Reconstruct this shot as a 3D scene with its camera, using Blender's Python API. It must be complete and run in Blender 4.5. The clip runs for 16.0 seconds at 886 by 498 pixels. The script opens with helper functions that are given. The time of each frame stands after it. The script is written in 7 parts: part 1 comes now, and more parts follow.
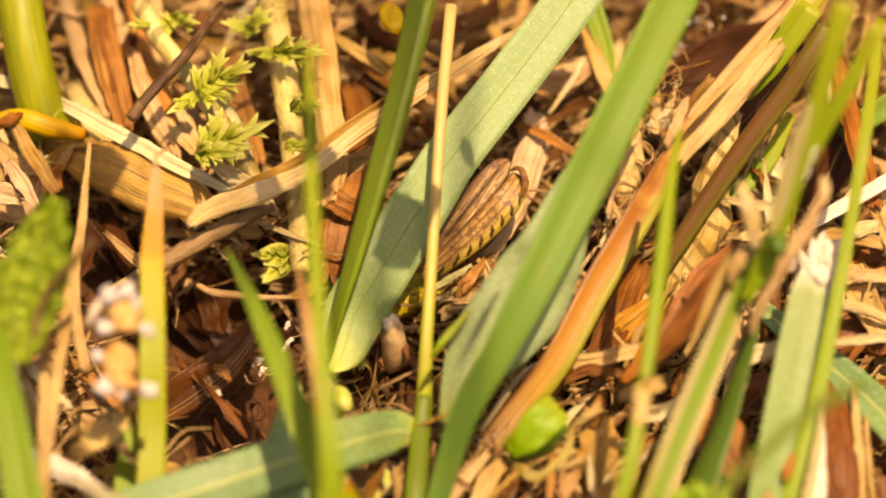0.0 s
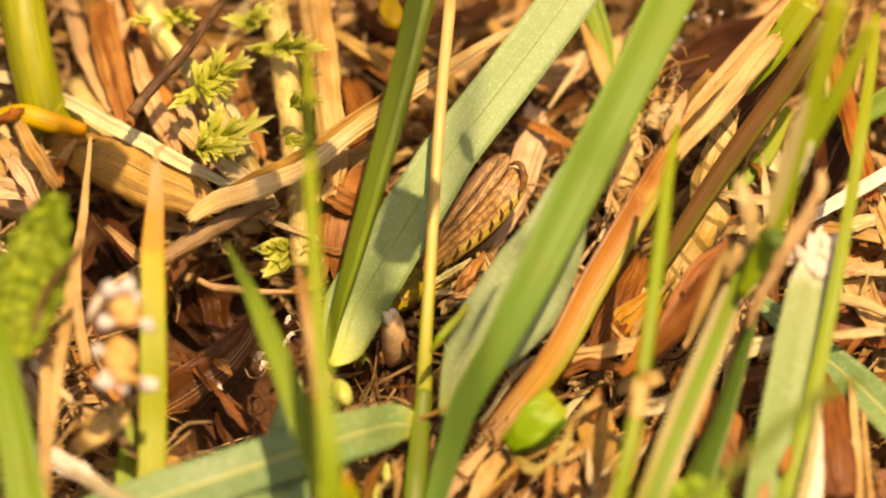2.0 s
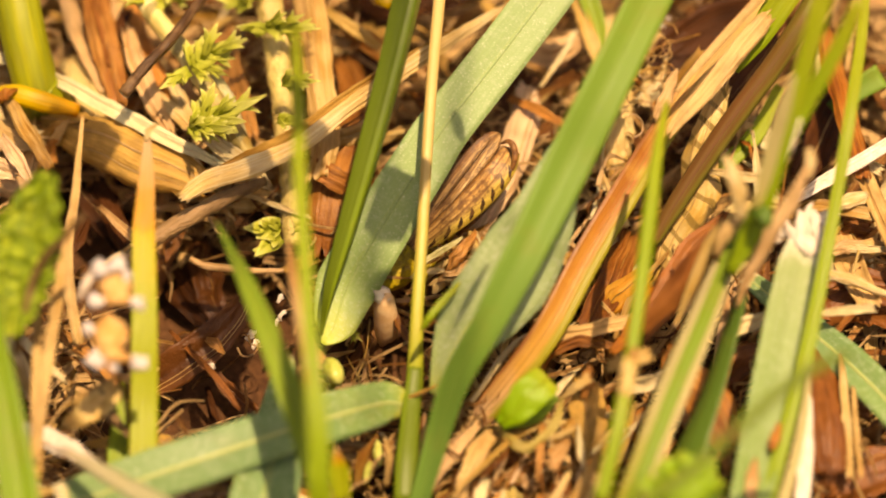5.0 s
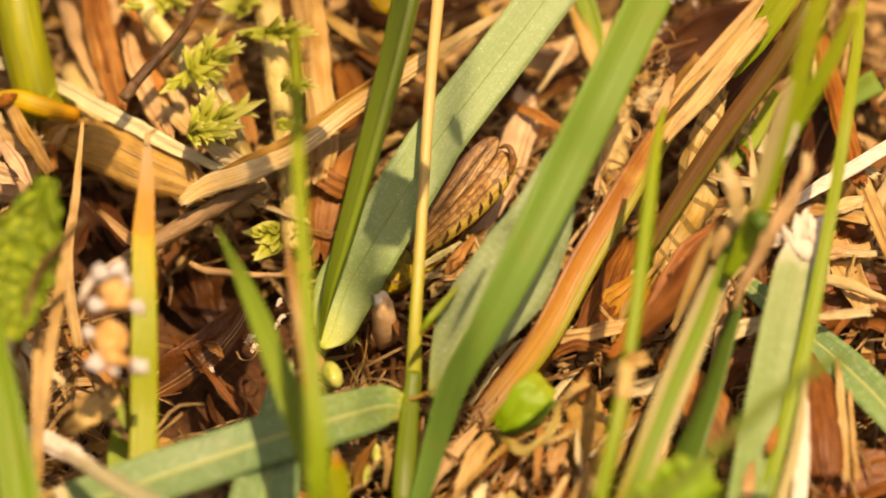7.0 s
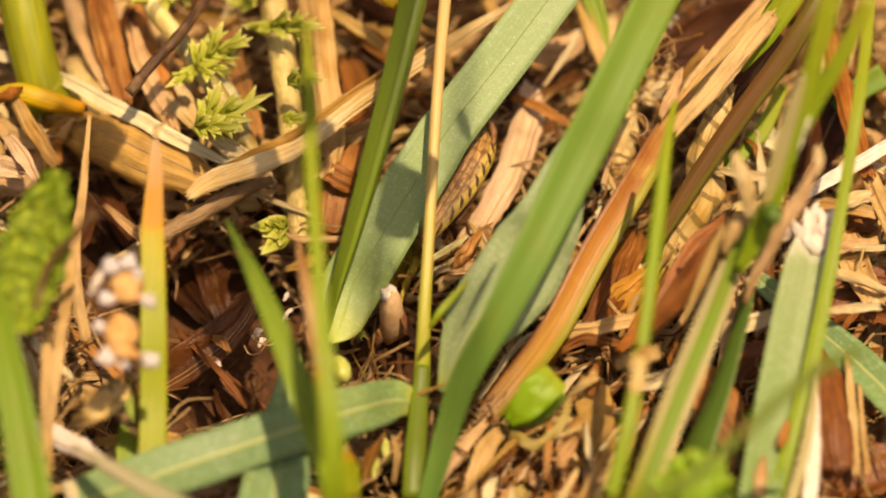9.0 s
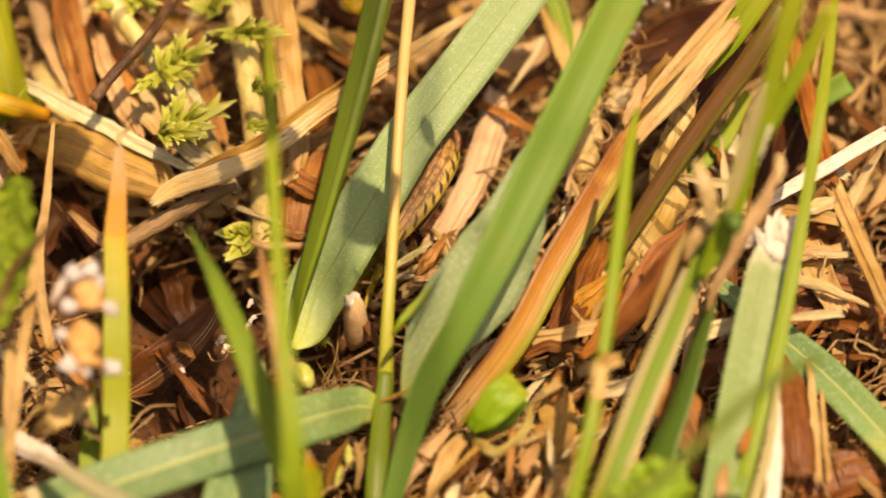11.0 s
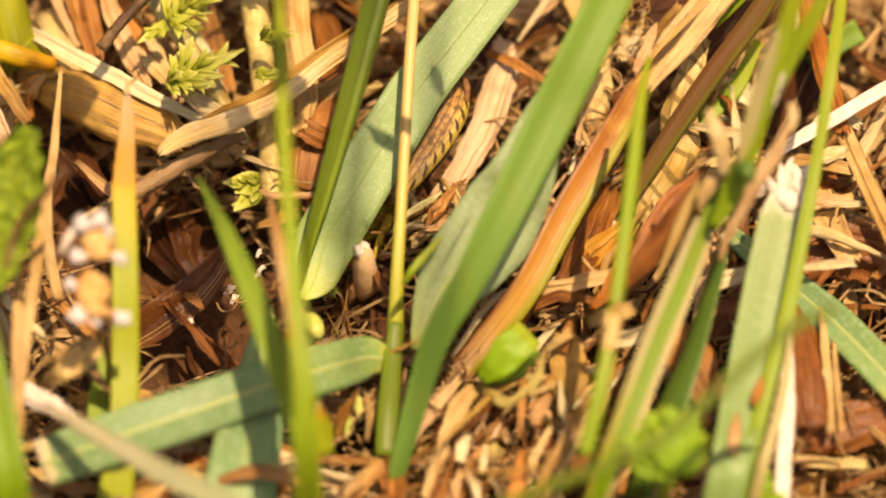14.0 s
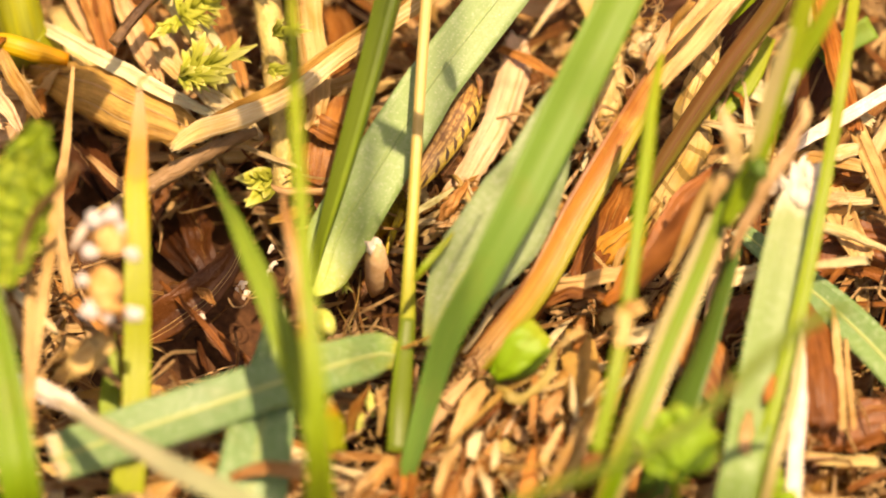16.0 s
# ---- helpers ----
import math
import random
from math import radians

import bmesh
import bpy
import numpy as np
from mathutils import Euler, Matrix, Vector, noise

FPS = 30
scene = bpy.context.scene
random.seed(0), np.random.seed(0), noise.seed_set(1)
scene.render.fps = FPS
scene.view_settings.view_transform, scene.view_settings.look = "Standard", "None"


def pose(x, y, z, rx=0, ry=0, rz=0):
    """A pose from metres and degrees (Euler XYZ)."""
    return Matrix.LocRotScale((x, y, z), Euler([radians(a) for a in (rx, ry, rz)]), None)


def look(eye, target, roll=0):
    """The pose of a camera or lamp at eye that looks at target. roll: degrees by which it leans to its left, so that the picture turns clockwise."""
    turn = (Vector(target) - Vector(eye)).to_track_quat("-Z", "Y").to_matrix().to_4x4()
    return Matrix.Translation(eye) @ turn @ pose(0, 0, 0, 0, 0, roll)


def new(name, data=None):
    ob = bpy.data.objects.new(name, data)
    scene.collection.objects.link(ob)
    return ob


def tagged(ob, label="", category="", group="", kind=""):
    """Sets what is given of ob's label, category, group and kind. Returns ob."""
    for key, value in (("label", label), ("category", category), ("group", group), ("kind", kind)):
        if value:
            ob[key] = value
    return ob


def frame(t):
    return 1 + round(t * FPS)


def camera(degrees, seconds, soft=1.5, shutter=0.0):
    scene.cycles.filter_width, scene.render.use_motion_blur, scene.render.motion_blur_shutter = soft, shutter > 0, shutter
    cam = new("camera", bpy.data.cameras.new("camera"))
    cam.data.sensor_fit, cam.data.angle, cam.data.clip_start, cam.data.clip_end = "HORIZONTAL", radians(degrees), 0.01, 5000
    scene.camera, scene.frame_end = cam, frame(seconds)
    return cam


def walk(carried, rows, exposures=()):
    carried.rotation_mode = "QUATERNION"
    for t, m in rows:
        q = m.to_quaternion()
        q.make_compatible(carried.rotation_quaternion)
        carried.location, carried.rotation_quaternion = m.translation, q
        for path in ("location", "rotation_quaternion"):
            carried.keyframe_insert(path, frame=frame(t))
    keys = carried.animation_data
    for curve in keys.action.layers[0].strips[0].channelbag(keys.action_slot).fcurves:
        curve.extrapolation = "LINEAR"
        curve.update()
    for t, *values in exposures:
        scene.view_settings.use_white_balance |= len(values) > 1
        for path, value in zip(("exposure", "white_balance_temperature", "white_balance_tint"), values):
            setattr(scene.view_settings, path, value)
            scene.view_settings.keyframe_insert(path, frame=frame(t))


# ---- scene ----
MM = 0.001
cam = camera(14, 16.0, soft=1.8)
cam.data.dof.use_dof = True
cam.data.dof.focus_distance = 0.588
cam.data.dof.aperture_fstop = 8.0


def eye_row(t, ex, ey, ez, tx, ty, tz, roll):
    return t, look((ex * MM, ey * MM, ez * MM), (tx * MM, ty * MM, tz * MM), roll)


walk(cam, [
    eye_row(0, -2.02, -382.03, 457.61, 1.349, -6.137, 12, 0.526),
    eye_row(0.5, -2.46, -381.58, 457.75, 1.958, -5.938, 12, 0.684),
    eye_row(1, -0.98, -383.2, 459.26, 3.116, -8.56, 12, 0.613),
    eye_row(1.5, -2.94, -382.55, 458.78, 0.483, -8.688, 12, 0.446),
    eye_row(2, -0.15, -383.35, 460.03, 1.417, -7.335, 12, 0.231),
    eye_row(2.5, -2.2, -385.24, 461.04, -0.796, -8.36, 12, 0.308),
    eye_row(3, -1.72, -384.55, 460.67, -1.18, -8.033, 12, 0.133),
    eye_row(3.5, 0, -385.67, 459.63, 0, -10.069, 12, 0),
    eye_row(4, 2.83, -385.04, 459.96, 1.681, -11.374, 12, -0.197),
    eye_row(6.5, 3.97, -385.03, 461.91, 3.386, -11.07, 12, -0.213),
    eye_row(7, 3.48, -386.79, 462.66, 3.083, -10.967, 12, -0.159),
    eye_row(7.5, 0.04, -384.41, 462.94, 1.331, -9.391, 12, 0.094),
    eye_row(8, -2.4, -385.77, 461.26, -0.208, -10.395, 12, 0.271),
    eye_row(8.5, -3.45, -385.96, 460.95, -0.526, -10.35, 12, 0.272),
    eye_row(9, -3.96, -386.71, 460.95, 1.793, -12.226, 12, 0.579),
    eye_row(9.2, -3.18, -386.29, 461.22, 3.576, -11.448, 12, 0.761),
    eye_row(11.3, 1.01, -385.87, 462.68, 9.08, -11.171, 12, 0.866),
    eye_row(11.5, 2, -385.62, 462.34, 9.083, -12.573, 12, 0.742),
    eye_row(12, 2.26, -384.4, 462.02, 8.485, -14.024, 12, 0.655),
    eye_row(12.5, -0.86, -383.59, 460.96, 6.408, -14.776, 12, 0.773),
    eye_row(13, -3.69, -383.23, 460.68, 4.622, -15.104, 12, 0.913),
    eye_row(13.5, -3.52, -384.43, 459.73, 5.98, -18.539, 12, 1.089),
    eye_row(14, -3.12, -384.12, 460.07, 6, -21.295, 12, 0.978),
    eye_row(14.5, -2.62, -385.45, 460.15, 6.623, -23.261, 12, 0.976),
    eye_row(15, -2.64, -384.78, 460.78, 6.812, -23.171, 12, 0.994),
    eye_row(15.5, -2.92, -383.52, 460.3, 5.125, -21.996, 12, 0.9),
    eye_row(16, -3.3, -383.22, 460.42, 4.071, -22.042, 12, 0.934),
], exposures=[(0, 0.27, 9550, 21.8), (5, 0.25, 9550, 21.8), (6.5, 0.19, 9500, 21.8), (7, 0.08, 9250, 21.8), (8.5, -0.13, 9050, 21), (9, 0, 8400, 21), (11.5, 0.14, 8500, 21.4), (12.5, 0.28, 8300, 21.4), (14, 0.27, 8300, 21.4), (15, 0.34, 8350, 21.6), (16, 0.57, 8500, 22)])

# ---- sky and sun ----
SUN = Vector((0.17, -0.20, 1.0)).normalized()
world = bpy.data.worlds.new("sky")
scene.world = world
world.use_nodes = True
wn = world.node_tree
sky = wn.nodes.new("ShaderNodeTexSky")
sky.sky_type, sky.sun_disc = "NISHITA", False
sky.sun_elevation = math.asin(SUN.z)
sky.sun_rotation = math.atan2(SUN.x, SUN.y)
sky.air_density, sky.dust_density, sky.ozone_density = 0.7, 4.0, 0.5
wn.links.new(sky.outputs[0], wn.nodes["Background"].inputs[0])
wn.nodes["Background"].inputs[1].default_value = 0.105
sun = new("sun", bpy.data.lights.new("sun", "SUN"))
sun.data.energy, sun.data.angle, sun.data.color = 5.0, radians(0.53), (1.0, 0.87, 0.68)
sun.matrix_world = look(SUN * 3, (0, 0, 0))


# ---- materials ----
def nodes_of(name):
    m = bpy.data.materials.new(name)
    m.use_nodes = True
    return m, m.node_tree


def node(nt, kind, **sockets):
    n = nt.nodes.new("ShaderNode" + kind)
    for key, value in sockets.items():
        s = n.inputs[int(key[1:])] if key[0] == "i" and key[1:].isdigit() else n.inputs[key]
        if isinstance(value, bpy.types.NodeSocket):
            nt.links.new(value, s)
        else:
            s.default_value = value
    return n


def calc(nt, op, a, b=0.0, c=0.0):
    n = nt.nodes.new("ShaderNodeMath")
    n.operation = op
    for s, value in zip(n.inputs, (a, b, c)):
        if isinstance(value, bpy.types.NodeSocket):
            nt.links.new(value, s)
        else:
            s.default_value = value
    return n.outputs[0]


def ramp(nt, fac, stops):
    n = nt.nodes.new("ShaderNodeValToRGB")
    e = n.color_ramp.elements
    while len(e) < len(stops):
        e.new(0.5)
    for el, (pos, col) in zip(e, stops):
        el.position, el.color = pos, (*col, 1) if len(col) == 3 else col
    nt.links.new(fac, n.inputs[0])
    return n.outputs[0]


def mix(nt, fac, a, b, how="MIX"):
    n = nt.nodes.new("ShaderNodeMix")
    n.data_type, n.blend_type = "RGBA", how
    for s, value in zip((n.inputs[0], n.inputs[6], n.inputs[7]), (fac, a, b)):
        if isinstance(value, bpy.types.NodeSocket):
            nt.links.new(value, s)
        else:
            s.default_value = (*value, 1) if isinstance(value, tuple) else value
    return n.outputs[2]


def noise_of(nt, vec, scale, detail=3.0, rough=0.55):
    return node(nt, "TexNoise", Vector=vec, Scale=scale, Detail=detail, Roughness=rough).outputs["Fac"]


def finish(nt, colour, height, bump, roughness, through_light, specular=0.4):
    p = nt.nodes["Principled BSDF"]
    out = nt.nodes["Material Output"]
    nt.links.new(colour, p.inputs["Base Color"])
    if isinstance(roughness, bpy.types.NodeSocket):
        nt.links.new(roughness, p.inputs["Roughness"])
    else:
        p.inputs["Roughness"].default_value = roughness
    p.inputs["Specular IOR Level"].default_value = specular
    b = node(nt, "Bump", Strength=bump, Distance=0.0004, Height=height)
    nt.links.new(b.outputs[0], p.inputs["Normal"])
    if through_light:
        tr = node(nt, "BsdfTranslucent", Color=colour, Normal=b.outputs[0])
        ms = node(nt, "MixShader", i0=through_light, i1=p.outputs[0], i2=tr.outputs[0])
        nt.links.new(ms.outputs[0], out.inputs[0])


def uv_of(nt):
    s = node(nt, "SeparateXYZ", i0=node(nt, "UVMap").outputs[0])
    return s.outputs[0], s.outputs[1]


def blade_mat(name, stops, streak_colour=(0.06, 0.10, 0.01), streak_amount=0.22, veins=9, speck=0.0, rib=0.0, rib_colour=(0.45, 0.5, 0.12), through_light=0.3, rough=0.42, blotch=(0.30, 0.22, 0.04), blotch_amount=0.25, left_edge=None, right_edge=None, vein_amount=0.07, relief=0.26, streak_relief=0.6, gloss=0.4):
    """A living or fading grass leaf: colours from the base to the tip, veins along it, specks of dew scale."""
    m, nt = nodes_of(name)
    u, v = uv_of(nt)
    obj = node(nt, "TexCoord").outputs["Object"]
    big = noise_of(nt, obj, 130.0)
    fine = noise_of(nt, obj, 1500.0, 2.0)
    along = calc(nt, "ADD", v, calc(nt, "MULTIPLY", calc(nt, "SUBTRACT", big, 0.5), 0.30))
    col = ramp(nt, along, stops)
    vein = calc(nt, "SINE", calc(nt, "MULTIPLY", u, veins * 6.283))
    streak = noise_of(nt, node(nt, "CombineXYZ", X=calc(nt, "MULTIPLY", u, 26.0), Y=calc(nt, "MULTIPLY", v, 2.2), Z=0.0).outputs[0], 1.0, 3.0)
    col = mix(nt, calc(nt, "MULTIPLY_ADD", vein, vein_amount, vein_amount), col, (0.34, 0.46, 0.08))
    col = mix(nt, calc(nt, "MULTIPLY", ramp(nt, streak, [(0.35, (0, 0, 0)), (0.75, (1, 1, 1))]), streak_amount), col, streak_colour)
    col = mix(nt, calc(nt, "MULTIPLY", ramp(nt, big, [(0.55, (0, 0, 0)), (0.78, (1, 1, 1))]), blotch_amount), col, blotch)
    wave = calc(nt, "ADD", u, calc(nt, "MULTIPLY", calc(nt, "SUBTRACT", calc(nt, "ADD", streak, big), 1.0), 0.30))
    if left_edge:
        col = mix(nt, ramp(nt, wave, [(left_edge[1] - 0.08, (1, 1, 1)), (left_edge[1] + 0.08, (0, 0, 0))]), col, left_edge[0])
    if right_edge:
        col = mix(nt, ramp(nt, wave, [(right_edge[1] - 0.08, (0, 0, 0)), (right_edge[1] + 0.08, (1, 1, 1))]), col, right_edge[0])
    if rib:
        d = calc(nt, "ABSOLUTE", calc(nt, "SUBTRACT", u, 0.5))
        col = mix(nt, calc(nt, "MULTIPLY", calc(nt, "LESS_THAN", d, 0.045), rib), col, rib_colour)
    if speck:
        dots = noise_of(nt, obj, 3400.0, 2.0)
        col = mix(nt, calc(nt, "MULTIPLY", ramp(nt, dots, [(0.63, (0, 0, 0)), (0.69, (1, 1, 1))]), speck), col, (0.75, 0.78, 0.62))
        bloom = noise_of(nt, obj, 900.0, 4.0, 0.7)
        col = mix(nt, calc(nt, "MULTIPLY", ramp(nt, bloom, [(0.50, (0, 0, 0)), (0.68, (1, 1, 1))]), speck * 0.5), col, (0.58, 0.64, 0.46))
    height = calc(nt, "ADD", calc(nt, "MULTIPLY", vein, 0.16), calc(nt, "ADD", calc(nt, "MULTIPLY", fine, 0.4), calc(nt, "MULTIPLY", streak, streak_relief)))
    finish(nt, col, height, relief, calc(nt, "MULTIPLY_ADD", fine, 0.25, rough - 0.1), through_light, gloss)
    return m


def straw_mat(name, pale, mid, dark, stain=0.5, bars=0.0, through_light=0.2, islands=False, fibres=9.0, gloss=0.5, dash=3.0):
    """Dry grass: fibres along it, brown stains, dark flecks; each piece has its own shade."""
    m, nt = nodes_of(name)
    u, v = uv_of(nt)
    obj = node(nt, "TexCoord").outputs["Object"]
    rnd = node(nt, "NewGeometry").outputs["Random Per Island"] if islands else node(nt, "ObjectInfo").outputs["Random"]
    fib = noise_of(nt, node(nt, "CombineXYZ", X=calc(nt, "MULTIPLY", u, fibres), Y=calc(nt, "MULTIPLY", v, dash), Z=calc(nt, "MULTIPLY", rnd, 40.0)).outputs[0], 1.0, 4.0, 0.65)
    fib = calc(nt, "MULTIPLY_ADD", calc(nt, "SUBTRACT", fib, 0.5), 2.0 if islands else 1.5, 0.5)
    big = noise_of(nt, obj, 170.0, 3.0)
    patch = noise_of(nt, obj, 95.0, 2.0)
    fine = noise_of(nt, obj, 1700.0, 2.0)
    if islands:
        tone = calc(nt, "SUBTRACT", calc(nt, "ADD", calc(nt, "MULTIPLY", fib, 0.62), calc(nt, "MULTIPLY", rnd, 0.78)), 0.14)
    else:
        tone = calc(nt, "ADD", calc(nt, "MULTIPLY_ADD", fib, 0.42, calc(nt, "MULTIPLY", patch, 0.62)), calc(nt, "MULTIPLY_ADD", rnd, 0.30, -0.14))
    mid, dark = (mid[0], mid[1] * 0.97, mid[2] * 0.72), (dark[0], dark[1] * 0.92, dark[2] * 0.6)
    pale, bright = (pale[0], pale[1], pale[2] * 0.9), tuple(min(0.9, c * 1.25) for c in pale)
    col = ramp(nt, tone, [(0.24, dark), (0.43, mid), (0.58, pale), (0.78, bright)])
    col = mix(nt, calc(nt, "MULTIPLY", ramp(nt, big, [(0.50, (0, 0, 0)), (0.72, (1, 1, 1))]), stain), col, tuple(c * 0.5 for c in mid))
    col = mix(nt, calc(nt, "MULTIPLY", ramp(nt, fine, [(0.66, (0, 0, 0)), (0.74, (1, 1, 1))]), 0.35), col, tuple(c * 0.5 for c in dark))
    if bars:
        w = calc(nt, "SINE", calc(nt, "ADD", calc(nt, "MULTIPLY", v, bars * 6.283), calc(nt, "MULTIPLY", calc(nt, "ADD", big, u), 4.0)))
        col = mix(nt, calc(nt, "MULTIPLY", ramp(nt, w, [(0.55, (0, 0, 0)), (0.80, (1, 1, 1))]), 0.85), col, tuple(c * 0.42 for c in mid))
    finish(nt, col, calc(nt, "ADD", fib, calc(nt, "MULTIPLY", fine, 0.6)), 0.9 if islands else 0.75, calc(nt, "MULTIPLY_ADD", fine, 0.3, 0.24), through_light, gloss)
    return m


def long_lines(nt, u, v, many, reach):
    """Fine lengthwise lines."""
    return noise_of(nt, node(nt, "CombineXYZ", X=calc(nt, "MULTIPLY", u, many), Y=calc(nt, "MULTIPLY", v, reach), Z=0.0).outputs[0], 1.0, 4.0, 0.7)


def wing_mat():
    """Folded forewings of a grasshopper: brown with paler lengthwise veins and dark flecks."""
    m, nt = nodes_of("wing_brown")
    u, v = uv_of(nt)
    obj = node(nt, "TexCoord").outputs["Object"]
    col = ramp(nt, u, [(0.0, (0.24, 0.09, 0.02)), (0.08, (0.10, 0.04, 0.012)), (0.13, (0.58, 0.32, 0.09)), (0.19, (0.80, 0.54, 0.24)), (0.23, (0.54, 0.29, 0.08)), (0.27, (0.16, 0.06, 0.016)), (0.31, (0.66, 0.42, 0.17)), (0.36, (0.42, 0.19, 0.05)), (0.42, (0.14, 0.05, 0.014)), (0.5, (0.36, 0.16, 0.045)), (1.0, (0.16, 0.07, 0.03))])
    lines = long_lines(nt, u, v, 80.0, 6.0)
    col = mix(nt, calc(nt, "MULTIPLY", ramp(nt, lines, [(0.42, (0, 0, 0)), (0.56, (1, 1, 1))]), 0.85), col, (0.08, 0.032, 0.012))
    col = mix(nt, calc(nt, "MULTIPLY", ramp(nt, lines, [(0.28, (1, 1, 1)), (0.42, (0, 0, 0))]), 0.55), col, (0.66, 0.48, 0.27))
    fleck = noise_of(nt, obj, 520.0, 5.0, 0.7)
    col = mix(nt, calc(nt, "MULTIPLY", ramp(nt, fleck, [(0.52, (0, 0, 0)), (0.60, (1, 1, 1))]), 0.7), col, (0.09, 0.035, 0.01))
    finish(nt, col, calc(nt, "ADD", lines, fleck), 0.6, 0.34, 0.0, 0.5)
    return m


def femur_mat():
    """A grasshopper's thigh: tan above, a yellow lower face with slanting dark lozenges between pale ribs."""
    m, nt = nodes_of("thigh_herringbone")
    u, v = uv_of(nt)
    obj = node(nt, "TexCoord").outputs["Object"]
    wob = calc(nt, "ADD", u, calc(nt, "MULTIPLY", calc(nt, "SUBTRACT", noise_of(nt, obj, 240.0, 2.0), 0.5), 0.03))
    col = ramp(nt, wob, [(0.0, (0.44, 0.30, 0.05)), (0.05, (0.60, 0.46, 0.06)), (0.16, (0.60, 0.44, 0.09)), (0.22, (0.52, 0.33, 0.09)), (0.25, (0.20, 0.09, 0.025)), (0.265, (0.62, 0.37, 0.11)), (0.30, (0.56, 0.31, 0.085)), (0.33, (0.22, 0.09, 0.022)), (0.355, (0.60, 0.36, 0.12)), (0.42, (0.42, 0.20, 0.05)), (0.46, (0.10, 0.04, 0.014)), (1.0, (0.26, 0.12, 0.04))])
    cell = calc(nt, "FRACT", calc(nt, "ADD", calc(nt, "MULTIPLY", v, 10.0), calc(nt, "MULTIPLY", u, -5.0)))
    across = calc(nt, "MULTIPLY", calc(nt, "ABSOLUTE", calc(nt, "SUBTRACT", wob, 0.14)), 10.0)
    off = calc(nt, "ADD", calc(nt, "ABSOLUTE", calc(nt, "SUBTRACT", cell, 0.5)), calc(nt, "MULTIPLY", across, 0.32))
    mark = calc(nt, "MULTIPLY", calc(nt, "LESS_THAN", off, 0.25), calc(nt, "LESS_THAN", across, 0.9))
    col = mix(nt, mark, col, (0.030, 0.014, 0.006))
    lines = long_lines(nt, u, v, 60.0, 8.0)
    col = mix(nt, calc(nt, "MULTIPLY", ramp(nt, lines, [(0.44, (0, 0, 0)), (0.58, (1, 1, 1))]), 0.65), col, (0.17, 0.075, 0.02))
    fleck = noise_of(nt, obj, 1000.0, 3.0)
    upper = calc(nt, "GREATER_THAN", u, 0.2)
    col = mix(nt, calc(nt, "MULTIPLY", upper, calc(nt, "MULTIPLY", ramp(nt, fleck, [(0.46, (0, 0, 0)), (0.60, (1, 1, 1))]), 0.7)), col, (0.11, 0.045, 0.015))
    finish(nt, col, calc(nt, "ADD", lines, calc(nt, "MULTIPLY", mark, -0.6)), 0.5, 0.34, 0.0, 0.45)
    return m


def soil_mat():
    m, nt = nodes_of("soil")
    obj = node(nt, "TexCoord").outputs["Object"]
    a, b = noise_of(nt, obj, 60.0, 6.0), noise_of(nt, obj, 900.0, 4.0)
    col = ramp(nt, calc(nt, "ADD", calc(nt, "MULTIPLY", a, 0.5), calc(nt, "MULTIPLY", b, 0.5)), [(0.3, (0.035, 0.014, 0.006)), (0.55, (0.105, 0.046, 0.018)), (0.75, (0.20, 0.10, 0.042))])
    far = node(nt, "VectorMath", i0=obj)
    far.operation = "LENGTH"
    sward = ramp(nt, noise_of(nt, obj, 7.0, 8.0, 0.7), [(0.35, (0.05, 0.075, 0.015)), (0.52, (0.10, 0.12, 0.025)), (0.66, (0.26, 0.18, 0.07))])
    col = mix(nt, ramp(nt, far.outputs["Value"], [(0.25, (0, 0, 0)), (0.7, (1, 1, 1))]), col, sward)
    finish(nt, col, calc(nt, "ADD", a, b), 1.0, 0.9, 0.0, 0.2)
    return m


def plain_mat(name, c1, c2, scale=600.0, rough=0.5, through_light=0.2, bump=0.4):
    m, nt = nodes_of(name)
    obj = node(nt, "TexCoord").outputs["Object"]
    a, b = noise_of(nt, obj, scale, 4.0), noise_of(nt, obj, scale * 5, 2.0)
    col = ramp(nt, calc(nt, "ADD", calc(nt, "MULTIPLY", a, 0.65), calc(nt, "MULTIPLY", b, 0.35)), [(0.35, c1), (0.65, c2)])
    finish(nt, col, calc(nt, "ADD", a, b), bump, rough, through_light)
    return m


SOIL = soil_mat()
G_BIG = blade_mat("leaf_green_broad", [(0.0, (0.139, 0.28, 0.045)), (0.5, (0.161, 0.31, 0.045)), (1.0, (0.21, 0.35, 0.045))], veins=7, vein_amount=0.025, streak_amount=0.12, relief=0.10, streak_relief=0.2, rib=0.3, rib_colour=(0.28, 0.40, 0.07), through_light=0.35, gloss=0.3, rough=0.5)
G_BLUE = blade_mat("leaf_blue_green", [(0.0, (0.50, 0.58, 0.07)), (0.10, (0.40, 0.50, 0.11)), (0.2, (0.30, 0.43, 0.13)), (0.32, (0.25, 0.38, 0.125)), (0.6, (0.27, 0.40, 0.15)), (1.0, (0.28, 0.40, 0.165))], veins=11, vein_amount=0.02, streak_amount=0.08, speck=0.45, gloss=0.5, relief=0.10, streak_relief=0.15, rib=0.3, rib_colour=(0.36, 0.44, 0.10), through_light=0.2, blotch=(0.30, 0.38, 0.12), blotch_amount=0.12, rough=0.54)
